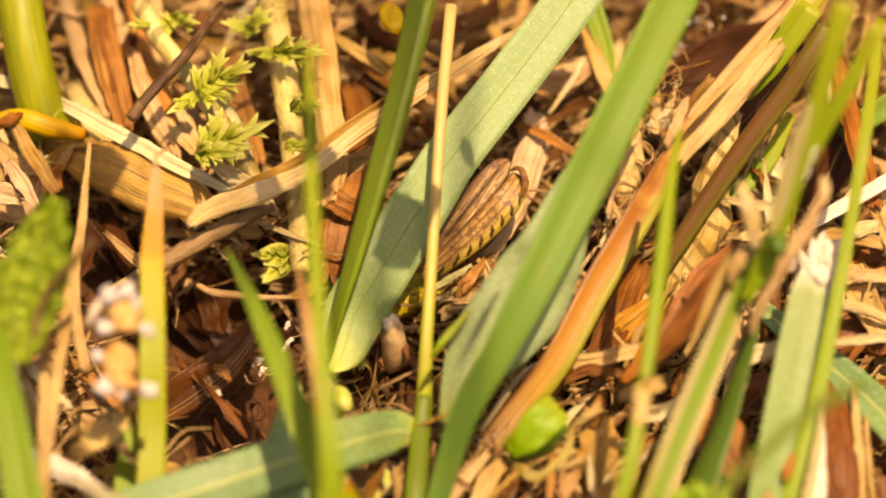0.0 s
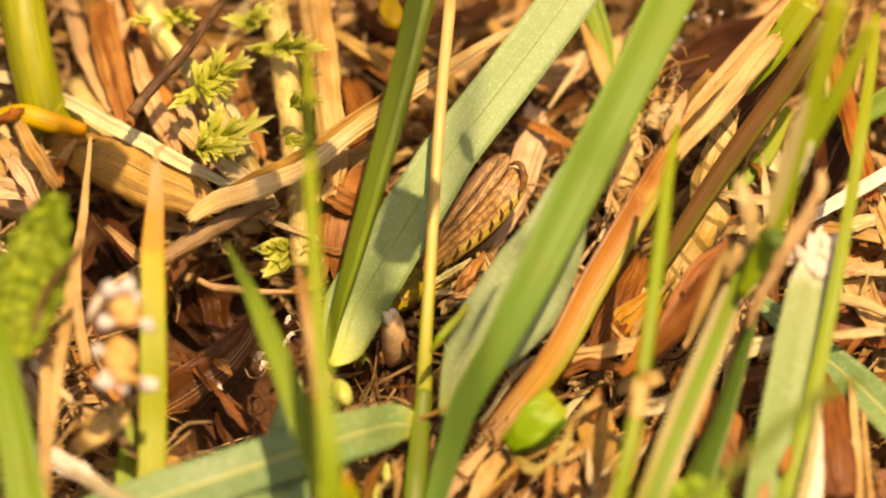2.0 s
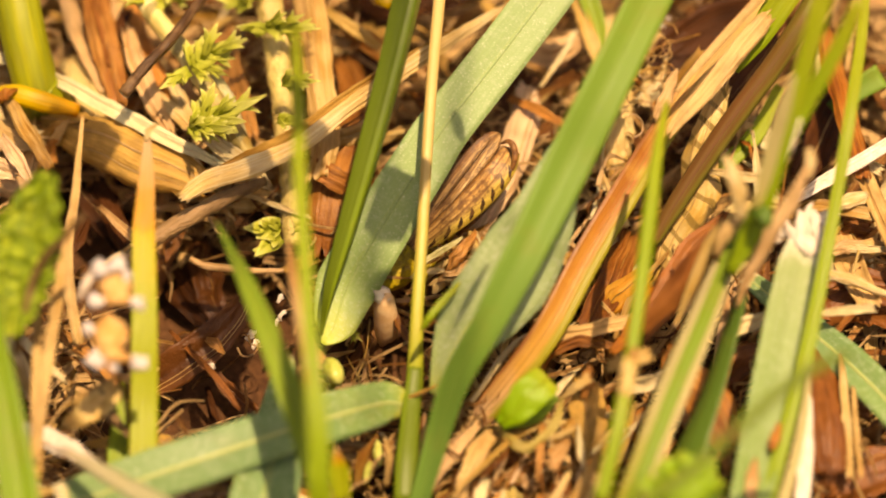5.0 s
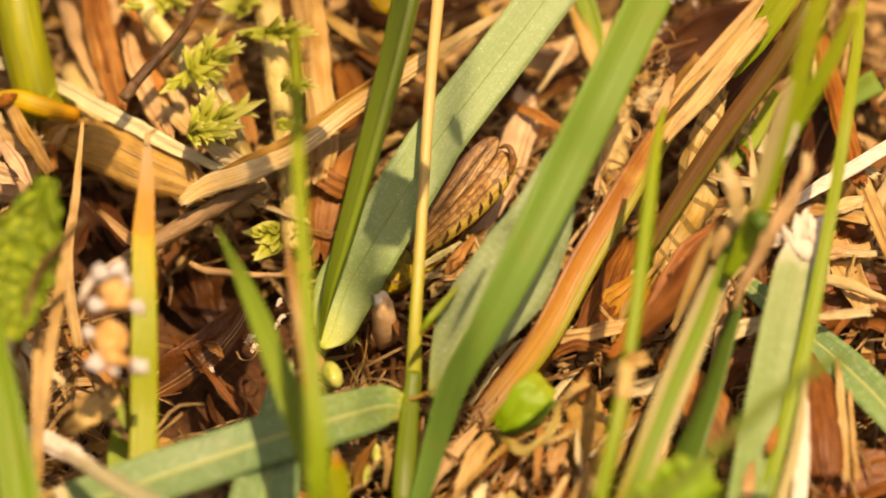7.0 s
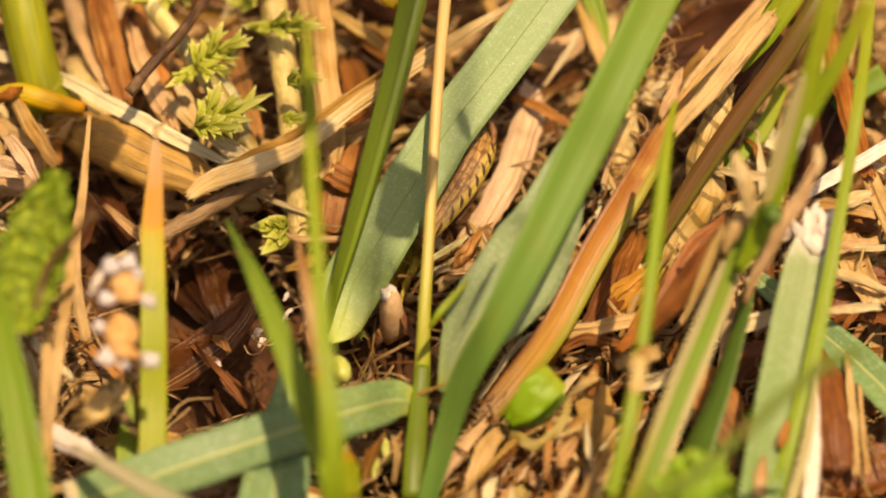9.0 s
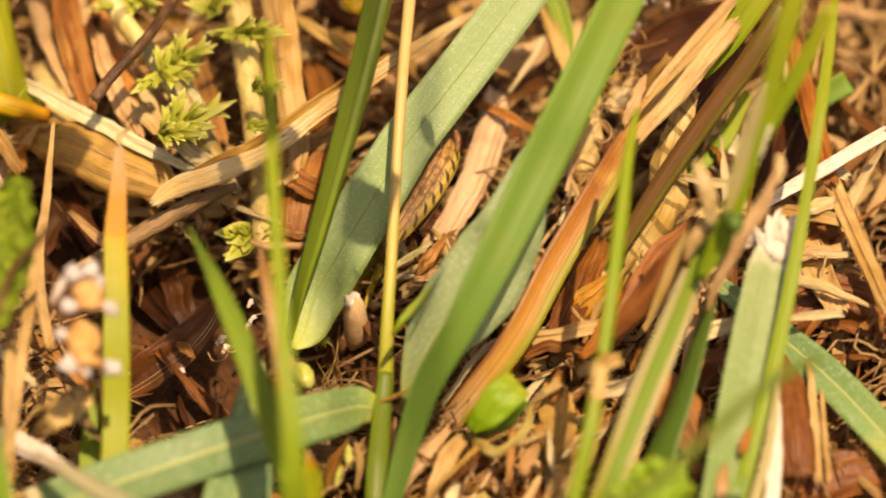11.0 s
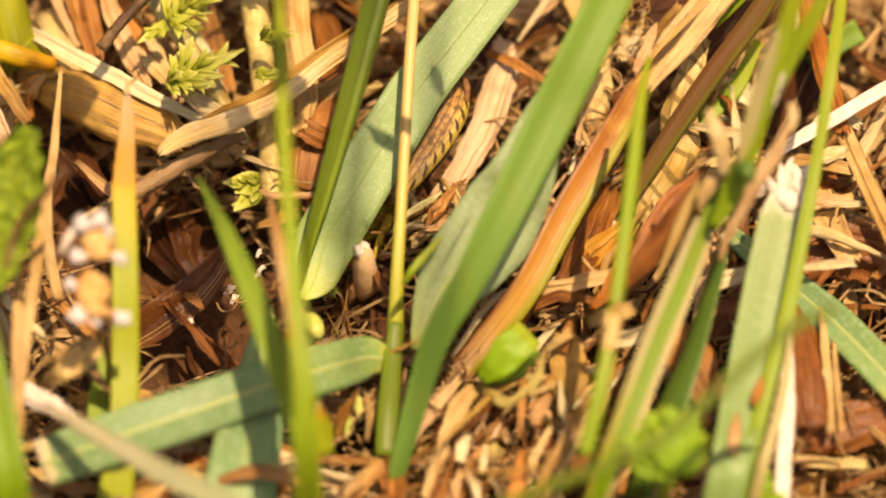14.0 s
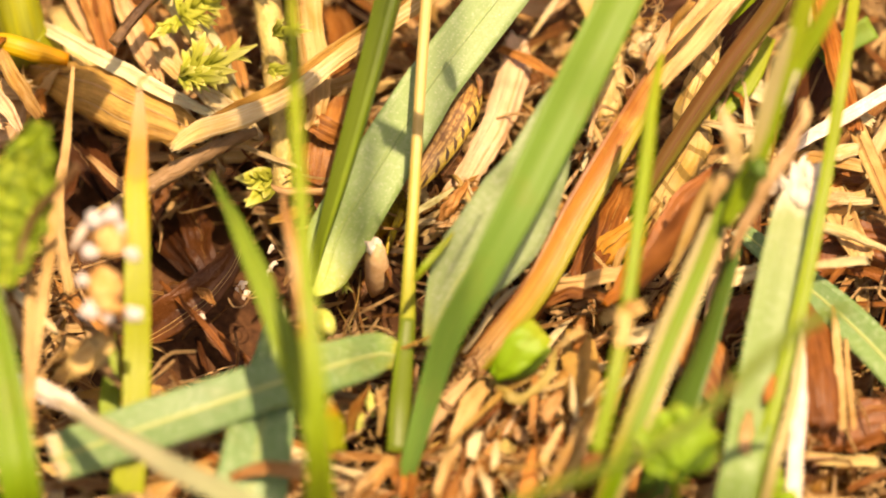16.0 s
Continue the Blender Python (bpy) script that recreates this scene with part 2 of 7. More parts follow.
G_FROST = blade_mat("leaf_frosted_green", [(0.0, (0.40, 0.46, 0.10)), (0.15, (0.31, 0.41, 0.15)), (0.4, (0.30, 0.40, 0.18)), (1.0, (0.27, 0.37, 0.165))], veins=11, vein_amount=0.03, streak_amount=0.10, speck=0.8, relief=0.2, streak_relief=0.15, rib=0.85, rib_colour=(0.50, 0.55, 0.16), through_light=0.25, blotch=(0.33, 0.42, 0.20), blotch_amount=0.4, rough=0.45)
# the rear blade's shade is put into this deep green; the joint shares it
G_DEEP = blade_mat("leaf_deep_and_shade_green", [(0.0, (0.075, 0.15, 0.012)), (1.0, (0.06, 0.125, 0.014))], veins=6, vein_amount=0.02, through_light=0.1)
G_CROSS = blade_mat("leaf_cut_green", [(0.0, (0.74, 0.60, 0.36)), (0.03, (0.66, 0.56, 0.26)), (0.045, (0.20, 0.33, 0.12)), (0.5, (0.153, 0.285, 0.11)), (0.84, (0.198, 0.34, 0.10)), (0.91, (0.414, 0.44, 0.06)), (1.0, (0.108, 0.04, 0.012))], veins=9, speck=0.5, rib=0.7, rib_colour=(0.42, 0.48, 0.15), through_light=0.2)
# the fold's shaded half is put in as a darker left edge
G_DARK = blade_mat("leaf_dark_left_shade", [(0.0, (0.255, 0.36, 0.02)), (0.3, (0.187, 0.29, 0.012)), (1.0, (0.17, 0.26, 0.012))], veins=6, vein_amount=0.02, through_light=0.12, left_edge=((0.11, 0.16, 0.008), 0.42))
G_STEM = blade_mat("stem_lime", [(0.0, (0.253, 0.37, 0.012)), (0.5, (0.271, 0.38, 0.012)), (1.0, (0.361, 0.39, 0.015))], veins=4, through_light=0.3)
G_SPIKE = blade_mat("leaf_lime_spike", [(0.0, (0.305, 0.41, 0.015)), (0.6, (0.222, 0.34, 0.025)), (0.95, (0.185, 0.29, 0.025)), (1.0, (0.508, 0.38, 0.1))], veins=4, through_light=0.3)
G_ORANGE = blade_mat("leaf_orange_tip", [(0.0, (0.34, 0.39, 0.012)), (0.58, (0.37, 0.41, 0.012)), (0.67, (0.54, 0.45, 0.012)), (0.73, (0.70, 0.34, 0.015)), (0.82, (0.68, 0.32, 0.06)), (1.0, (0.70, 0.44, 0.24))], veins=5, through_light=0.3)
G_RUST = blade_mat("leaf_rusty", [(0.0, (0.82, 0.60, 0.38)), (0.16, (0.76, 0.50, 0.26)), (0.27, (0.68, 0.38, 0.08)), (0.36, (0.62, 0.30, 0.05)), (0.46, (0.58, 0.235, 0.035)), (0.58, (0.42, 0.15, 0.025)), (0.66, (0.66, 0.36, 0.09)), (0.76, (0.78, 0.54, 0.20)), (1.0, (0.80, 0.58, 0.22))], streak_colour=(0.26, 0.07, 0.012), streak_amount=0.6, veins=8, vein_amount=0.02, through_light=0.25, blotch=(0.80, 0.52, 0.10), blotch_amount=0.6, left_edge=((0.24, 0.085, 0.018), 0.10), right_edge=((0.34, 0.30, 0.025), 0.70))
G_OLIVE = blade_mat("leaf_olive_brown", [(0.0, (0.17, 0.085, 0.016)), (0.3, (0.14, 0.060, 0.012)), (0.55, (0.15, 0.058, 0.012)), (0.75, (0.15, 0.095, 0.013)), (1.0, (0.15, 0.13, 0.013))], veins=4, vein_amount=0.02, streak_amount=0.5, streak_colour=(0.08, 0.03, 0.008), through_light=0.1, rough=0.5, blotch=(0.20, 0.05, 0.015), blotch_amount=0.5, right_edge=((0.17, 0.14, 0.02), 0.66))
G_ASH = blade_mat("stalk_ashen", [(0.0, (0.68, 0.55, 0.38)), (0.35, (0.54, 0.49, 0.30)), (1.0, (0.36, 0.41, 0.19))], veins=3, vein_amount=0.03, through_light=0.25)
G_CREAM = blade_mat("leaf_cream_striped", [(0.0, (0.499, 0.396, 0.129)), (0.4, (0.516, 0.430, 0.189)), (1.0, (0.499, 0.413, 0.189))], veins=3, through_light=0.25)
G_PALE = blade_mat("leaf_pale_green", [(0.0, (0.17, 0.29, 0.06)), (0.55, (0.235, 0.345, 0.11)), (0.82, (0.33, 0.41, 0.17)), (0.93, (0.82, 0.77, 0.62)), (1.0, (0.90, 0.84, 0.72))], veins=6, vein_amount=0.03, speck=0.4, through_light=0.2, blotch=(0.32, 0.41, 0.14), blotch_amount=0.4)
G_YELLOW = blade_mat("leaf_yellow", [(0.0, (0.62, 0.40, 0.02)), (0.5, (0.78, 0.52, 0.015)), (1.0, (0.74, 0.32, 0.015))], veins=5, through_light=0.4)
G_SHEATH = blade_mat("stem_thick_green", [(0.0, (0.30, 0.29, 0.03)), (0.4, (0.32, 0.32, 0.010)), (1.0, (0.30, 0.31, 0.008))], streak_colour=(0.10, 0.13, 0.01), streak_amount=0.6, veins=10, through_light=0.05)
G_YARROW = blade_mat("frond_green", [(0.0, (0.54, 0.58, 0.06)), (0.5, (0.74, 0.75, 0.12)), (1.0, (0.90, 0.87, 0.30))], veins=2, through_light=0.45, blotch=(0.42, 0.50, 0.04), blotch_amount=0.35)
G_CLOVER = blade_mat("leaf_bright_green", [(0.0, (0.234, 0.430, 0.010)), (0.7, (0.292, 0.482, 0.017)), (1.0, (0.41, 0.464, 0.026))], veins=6, vein_amount=0.03, streak_amount=0.1, through_light=0.4, blotch=(0.18, 0.32, 0.01), blotch_amount=0.55)
STRAW = straw_mat("straw_tan", (0.673, 0.446, 0.189), (0.510, 0.285, 0.082), (0.260, 0.099, 0.022))
STRAW_PALE = straw_mat("straw_pale", (0.84, 0.67, 0.40), (0.70, 0.49, 0.23), (0.40, 0.20, 0.065), stain=0.3, fibres=12.0)
STRAW_GOLD = straw_mat("straw_gold", (0.80, 0.58, 0.25), (0.66, 0.41, 0.12), (0.36, 0.16, 0.03), stain=0.25, through_light=0.3, fibres=12.0)
STRAW_BROWN = straw_mat("straw_brown", (0.530, 0.252, 0.072), (0.342, 0.130, 0.031), (0.145, 0.043, 0.011))
STRAW_PINK = straw_mat("straw_pink", (0.76, 0.50, 0.26), (0.58, 0.31, 0.13), (0.27, 0.10, 0.035), stain=0.3, through_light=0.3)
STRAW_ROSY = straw_mat("straw_rosy", (0.76, 0.52, 0.32), (0.56, 0.33, 0.18), (0.28, 0.12, 0.06), stain=0.45, fibres=6.0, through_light=0.25)
STEM_BAR = straw_mat("stem_barred", (0.86, 0.78, 0.46), (0.72, 0.60, 0.28), (0.40, 0.27, 0.09), stain=0.35, bars=6.0, fibres=6.0, through_light=0.15)
# bars stand in for shadows cast across the leaf, put into the colour
STRAW_SHADOW_BAR = straw_mat("straw_shadow_barred", (0.78, 0.58, 0.26), (0.70, 0.46, 0.15), (0.46, 0.25, 0.06), stain=0.4, bars=11.0, fibres=5.0, through_light=0.3)
STRAW_GREEN = straw_mat("straw_olive", (0.62, 0.50, 0.16), (0.46, 0.34, 0.09), (0.26, 0.15, 0.04), stain=0.3, fibres=4.0, through_light=0.4)
STRAW_SHEATH = straw_mat("straw_sheath", (0.70, 0.43, 0.12), (0.48, 0.25, 0.055), (0.20, 0.08, 0.018), stain=0.5, fibres=30.0, through_light=0.35)
BROWN_LEAF = straw_mat("leaf_brown", (0.50, 0.21, 0.052), (0.30, 0.105, 0.024), (0.12, 0.036, 0.009), fibres=12.0, gloss=0.35, through_light=0.3)
AMBER = straw_mat("leaf_amber", (0.86, 0.46, 0.08), (0.70, 0.28, 0.03), (0.40, 0.12, 0.012), stain=0.3, fibres=5.0, through_light=0.55)
# brown leaves of the hollow; part of its shade is put in the colour
HOLLOW_LEAF = straw_mat("leaf_brown_shade_deepened", (0.21, 0.075, 0.022), (0.13, 0.045, 0.013), (0.055, 0.018, 0.006), stain=0.3, fibres=2.0, through_light=0.25, gloss=0.35)
G_STRIPE = blade_mat("leaf_fading_stripe", [(0.0, (0.258, 0.284, 0.013)), (0.35, (0.327, 0.310, 0.034)), (0.55, (0.430, 0.361, 0.138)), (1.0, (0.413, 0.344, 0.172))], veins=3, vein_amount=0.03, through_light=0.25)
G_VIVID = blade_mat("leaf_vivid_lime", [(0.0, (0.194, 0.34, 0.006)), (0.6, (0.186, 0.32, 0.008)), (1.0, (0.203, 0.30, 0.013))], veins=4, vein_amount=0.03, through_light=0.35)
STRAW_ORANGE = straw_mat("straw_orange", (0.696, 0.320, 0.082), (0.530, 0.191, 0.035), (0.248, 0.069, 0.013), through_light=0.4)
RED_BROWN = straw_mat("leaf_red_brown", (0.32, 0.115, 0.032), (0.19, 0.062, 0.017), (0.07, 0.023, 0.008), stain=0.5, fibres=5.0, gloss=0.3)
# near-black leaves laid in gaps; the gaps' shade is put into this colour
SHADE_LEAF = straw_mat("leaf_shade_dark", (0.075, 0.026, 0.009), (0.042, 0.014, 0.005), (0.016, 0.006, 0.003), stain=0.5, through_light=0.05, gloss=0.12)
TWIG = straw_mat("twig_bark", (0.19, 0.105, 0.05), (0.075, 0.034, 0.014), (0.022, 0.010, 0.004), through_light=0.0, fibres=10.0, dash=9.0, gloss=0.3)
TWIG_GREY = straw_mat("twig_grey", (0.27, 0.165, 0.08), (0.12, 0.062, 0.026), (0.03, 0.014, 0.006), through_light=0.0, fibres=14.0, dash=8.0, gloss=0.25)
LITTER = straw_mat("litter", (0.69, 0.45, 0.20), (0.45, 0.21, 0.065), (0.19, 0.070, 0.022), islands=True)
HAIRY = straw_mat("stem_hairy", (0.62, 0.48, 0.17), (0.37, 0.25, 0.055), (0.10, 0.05, 0.010), stain=0.6, fibres=16.0, through_light=0.05, dash=30.0)
PALE_STEM = plain_mat("stem_pale_green", (0.52, 0.46, 0.15), (0.84, 0.78, 0.46), 260.0, 0.45, 0.2)
PETAL = plain_mat("petal_white", (0.74, 0.66, 0.60), (0.88, 0.84, 0.80), 500.0, 0.6, 0.4)
ORANGE = plain_mat("calyx_orange", (0.74, 0.38, 0.09), (0.84, 0.56, 0.24), 500.0, 0.6, 0.3)
RIB_PALE = plain_mat("rib_pale_green", (0.36, 0.44, 0.14), (0.46, 0.52, 0.20), 400.0, 0.45, 0.2, 0.2)


def rugose_mat():
    """A wrinkled leaf: raised pads between a net of dark grooves."""
    m, nt = nodes_of("leaf_rugose")
    obj = node(nt, "TexCoord").outputs["Object"]
    v = nt.nodes.new("ShaderNodeTexVoronoi")
    v.feature = "DISTANCE_TO_EDGE"
    v.inputs["Scale"].default_value = 430.0
    shake = node(nt, "VectorMath", i0=node(nt, "TexNoise", Vector=obj, Scale=420.0, Detail=3.0).outputs["Color"], i1=(0.006, 0.006, 0.006))
    shake.operation = "MULTIPLY"
    warp = node(nt, "VectorMath", i0=obj, i1=shake.outputs[0])
    nt.links.new(warp.outputs[0], v.inputs["Vector"])
    pads = ramp(nt, v.outputs["Distance"], [(0.0, (0, 0, 0)), (0.35, (1, 1, 1))])
    tone = noise_of(nt, obj, 200.0)
    col = mix(nt, pads, (0.14, 0.23, 0.010), ramp(nt, tone, [(0.35, (0.33, 0.45, 0.025)), (0.65, (0.52, 0.60, 0.06))]))
    finish(nt, col, pads, 1.0, 0.45, 0.3)
    return m


RUGOSE = rugose_mat()
BUD = plain_mat("bud_green_white", (0.42, 0.46, 0.06), (0.66, 0.66, 0.24), 220.0, 0.25, 0.15, 0.1)
NUT = plain_mat("case_tan", (0.66, 0.38, 0.16), (0.88, 0.64, 0.36), 150.0, 0.25, 0.2, 0.3)
WHITE_TUFT = plain_mat("frayed_white", (0.74, 0.60, 0.44), (0.90, 0.84, 0.72), 700.0, 0.5, 0.2)
WING = wing_mat()
FEMUR = femur_mat()
G_STALK = blade_mat("stalk_fading_green", [(0.0, (0.30, 0.38, 0.03)), (0.25, (0.38, 0.41, 0.04)), (0.42, (0.48, 0.43, 0.07)), (0.7, (0.66, 0.46, 0.17)), (1.0, (0.70, 0.46, 0.18))], streak_colour=(0.30, 0.24, 0.02), streak_amount=0.4, veins=5, vein_amount=0.03, through_light=0.15)
KNEE = plain_mat("knee_brown", (0.10, 0.035, 0.012), (0.34, 0.16, 0.05), 700.0, 0.35, 0.0, 0.5)
THORAX = plain_mat("thorax_olive", (0.14, 0.08, 0.01), (0.64, 0.50, 0.03), 420.0, 0.4, 0.0, 0.6)


# ---- builders ----
def spline(points, n):
    """n + 1 points of a smooth curve through the given ones (Catmull-Rom)."""
    pts = [Vector(p) for p in points]
    if len(pts) == 2:
        return [pts[0].lerp(pts[1], k / n) for k in range(n + 1)]
    ext = [2 * pts[0] - pts[1], *pts, 2 * pts[-1] - pts[-2]]
    out = []
    for k in range(n + 1):
        x = k / n * (len(pts) - 1)
        i = min(int(x), len(pts) - 2)
        f = x - i
        a, b, c, d = ext[i:i + 4]
        out.append(0.5 * (2 * b + (c - a) * f + (2 * a - 5 * b + 4 * c - d) * f * f + (3 * b - a - 3 * c + d) * f ** 3))
    return out


def level(values, f):
    if isinstance(values, (int, float)):
        return values
    x = f * (len(values) - 1)
    i = min(int(x), len(values) - 2)
    return values[i] + (values[i + 1] - values[i]) * (x - i)


class Shape:
    """Vertices in metres, faces and face corners' UVs, gathered for one mesh."""

    def __init__(self):
        self.v, self.f, self.uv = [], [], []

    def ribbon(self, path, width, fold=0.25, curl=0.0, face=(0.12, -0.6, 0.8), twist=0.0, thick=0.22, rows=26, cols=6, ragged=0.0, fray=0.0, seed=1, span=(-1.0, 1.0), lift=0.0, crinkle=0.0, pleat=0.0):
        """A leaf blade or strip: path and width in mm, fold the rise of its edges, curl rolls it, twist in degrees along it; span keeps a strip of its width, as a rib."""
        curve = spline(path, rows)
        face = Vector(face)
        start, n = len(self.v), cols + 1
        for lower in (0, 1):
            for k, p in enumerate(curve):
                f = k / rows
                t = (curve[min(k + 1, rows)] - curve[max(k - 1, 0)]).normalized()
                s = t.cross(face)
                s = s.normalized() if s.length > 1e-4 else Vector((1, 0, 0))
                q = Matrix.Rotation(radians(level(twist, f)), 3, t)
                s = q @ s
                nn = s.cross(t)
                w = level(width, f) / 2
                roll = level(curl, f)
                for j in range(n):
                    u = span[0] + (span[1] - span[0]) * j / cols
                    e = 1.0
                    if ragged and abs(u) > 0.99:
                        e += ragged * (noise.noise((p.x * 0.9 + u * 7, p.y * 0.9, seed * 3.7)))
                    if roll:
                        a = u * roll
                        off = s * (w * e * math.sin(a) / roll) + -nn * (w * (1 - math.cos(a)) / roll)
                    else:
                        off = s * (w * e * u) * math.cos(fold) + nn * (w * abs(u) * math.sin(fold))
                    if fray and k in (0, rows):
                        off = off + t * (level(width, 0.5) * fray * noise.noise((j * 2.3 + p.x, p.y, k + seed)))
                    if crinkle:
                        off = off + nn * (crinkle * (noise.noise((u * 1.6, f * 5, seed)) + 0.5 * noise.noise((u * 4.5, f * 12, seed)))) + s * (crinkle * 0.8 * noise.noise((f * 4, seed, 7.0)))
                    if pleat:
                        off = off + nn * (pleat * (noise.noise((u * 2.6, f * 1.4, seed + 11)) + 0.6 * noise.noise((u * 6.5, f * 2.2, seed + 23)) - 0.5 * abs(noise.noise((u * 3.7, f * 0.9, seed + 5)))))
                    self.v.append((p + off + nn * (lift - thick * lower * (1.0 - 0.6 * abs(u)))) * MM)
        m = len(curve) * n
        for k in range(rows):
            for j in range(cols):
                a = start + k * n + j
                quad, back = (a, a + 1, a + n + 1, a + n), (a + m, a + m + n, a + m + n + 1, a + m + 1)
                c = [(j / cols, k / rows), ((j + 1) / cols, k / rows), ((j + 1) / cols, (k + 1) / rows), (j / cols, (k + 1) / rows)]
                self.f += [quad, back]
                self.uv += [c, [c[0], c[3], c[2], c[1]]]
            for j in (0, cols):
                a = start + k * n + j
                quad = (a, a + n, a + m + n, a + m) if j == 0 else (a, a + m, a + m + n, a + n)
                self.f.append(quad)
                self.uv.append([(j / cols, k / rows)] * 4)
        for k in (0, rows):
            for j in range(cols):
                a = start + k * n + j
                self.f.append((a, a + m, a + m + 1, a + 1) if k == 0 else (a, a + 1, a + m + 1, a + m))
                self.uv.append([(j / cols, k / rows)] * 4)
        return self

    def tube(self, path, radius, rows=24, seg=10, flat=1.0, face=(0.12, -0.6, 0.8), rough=0.0, seed=1):
        """A round stem: path and radius in mm; rough makes it knobbly, flat squeezes it along the facing direction."""
        curve = spline(path, rows)
        face = Vector(face)
        start = len(self.v)
        for k, p in enumerate(curve):
            t = (curve[min(k + 1, rows)] - curve[max(k - 1, 0)]).normalized()
            s = t.cross(face).normalized()
            nn = s.cross(t)
            for j in range(seg):
                a = 2 * math.pi * j / seg
                r = level(radius, k / rows)
                if rough:
                    r *= 1 + rough * noise.noise((j * 1.7 + seed, k * 0.8, seed * 2.3))
                self.v.append((p + s * (r * math.cos(a)) + nn * (r * flat * math.sin(a))) * MM)
        for k in range(rows):
            for j in range(seg):
                a, b = start + k * seg + j, start + k * seg + (j + 1) % seg
                self.f.append((a, b, b + seg, a + seg))
                self.uv.append([(j / seg, k / rows), ((j + 1) / seg, k / rows), ((j + 1) / seg, (k + 1) / rows), (j / seg, (k + 1) / rows)])
        for k, end in ((0, -1), (rows, 1)):
            ring = [start + k * seg + j for j in range(seg)]
            self.f.append(tuple(ring[::-1] if end < 0 else ring))
            self.uv.append([(0.5, k / rows)] * seg)
        return self

    def blob(self, centre, radii, turn=0.0, lumps=0.0, rings=8, seg=12, seed=1):
        """A rounded lump, radii in mm along x, y, z, turned about the line of sight."""
        start = len(self.v)
        c = Vector(centre)
        q = Matrix.Rotation(radians(turn), 3, Vector((0, -0.64, 0.77)))
        for k in range(rings + 1):
            th = math.pi * (0.02 + 0.96 * k / rings)
            for j in range(seg):
                a = 2 * math.pi * j / seg
                d = Vector((math.sin(th) * math.cos(a), math.sin(th) * math.sin(a), math.cos(th)))
                e = 1 + lumps * noise.noise(d * 1.8 + Vector((seed * 3.1, 0, 0)))
                self.v.append((c + q @ Vector((d.x * radii[0] * e, d.y * radii[1] * e, d.z * radii[2] * e))) * MM)
        for k in range(rings):
            for j in range(seg):
                a, b = start + k * seg + j, start + k * seg + (j + 1) % seg
                self.f.append((a, a + seg, b + seg, b))
                self.uv.append([(j / seg, k / rings), (j / seg, (k + 1) / rings), ((j + 1) / seg, (k + 1) / rings), ((j + 1) / seg, k / rings)])
        for k in (0, rings):
            ring = [start + k * seg + j for j in range(seg)]
            self.f.append(tuple(ring if k == 0 else ring[::-1]))
            self.uv.append([(0.5, k / rings)] * seg)
        return self

    def mesh(self, name, material, origin=(0, 0, 0)):
        o = Vector(origin) * MM
        me = bpy.data.meshes.new(name)
        me.from_pydata([tuple(Vector(v) - o) for v in self.v], [], self.f)
        layer = me.uv_layers.new(name="UVMap")
        layer.data.foreach_set("uv", [c for face in self.uv for uv in face for c in uv])
        me.polygons.foreach_set("use_smooth", [True] * len(me.polygons))
        me.materials.append(material)
        me.update()
        return me


def thing(name, base, label, category, group=""):
    """An Empty at a thing's base; base in mm."""
    ob = new(name)
    ob.empty_display_size = 0.003
    ob.location = Vector(base) * MM
    return tagged(ob, label, category, group)


def part(name, shape, material, parent, label=""):
    """One mesh object under a thing or part; the shape is given in world mm."""
    base = parent.location if parent.parent is None else parent.parent.location + parent.location
    ob = new(name, shape.mesh(name, material, base / MM))
    ob.parent = parent
    return tagged(ob, label)


def single(name, shape, material, base, label, category, group="", kind=""):
    """A thing that is one mesh."""
    ob = new(name, shape.mesh(name, material, base))
    ob.location = Vector(base) * MM
    return tagged(ob, label, category, group, kind)


def R(path, width, **kw):
    return Shape().ribbon(path, width, **kw)


def ribbed(name, path, width, material, parent, label="", rib=None, **kw):
    """A blade with its midrib as a part of its own."""
    blade = part(name, R(path, width, **kw), material, parent, label)
    part("midrib", R(path, width, **{**kw, "cols": 2, "ragged": 0.0, "span": (-0.04, 0.04), "lift": 0.06}), rib or material, blade)
    return blade


def T(path, radius, **kw):
    return Shape().tube(path, radius, **kw)


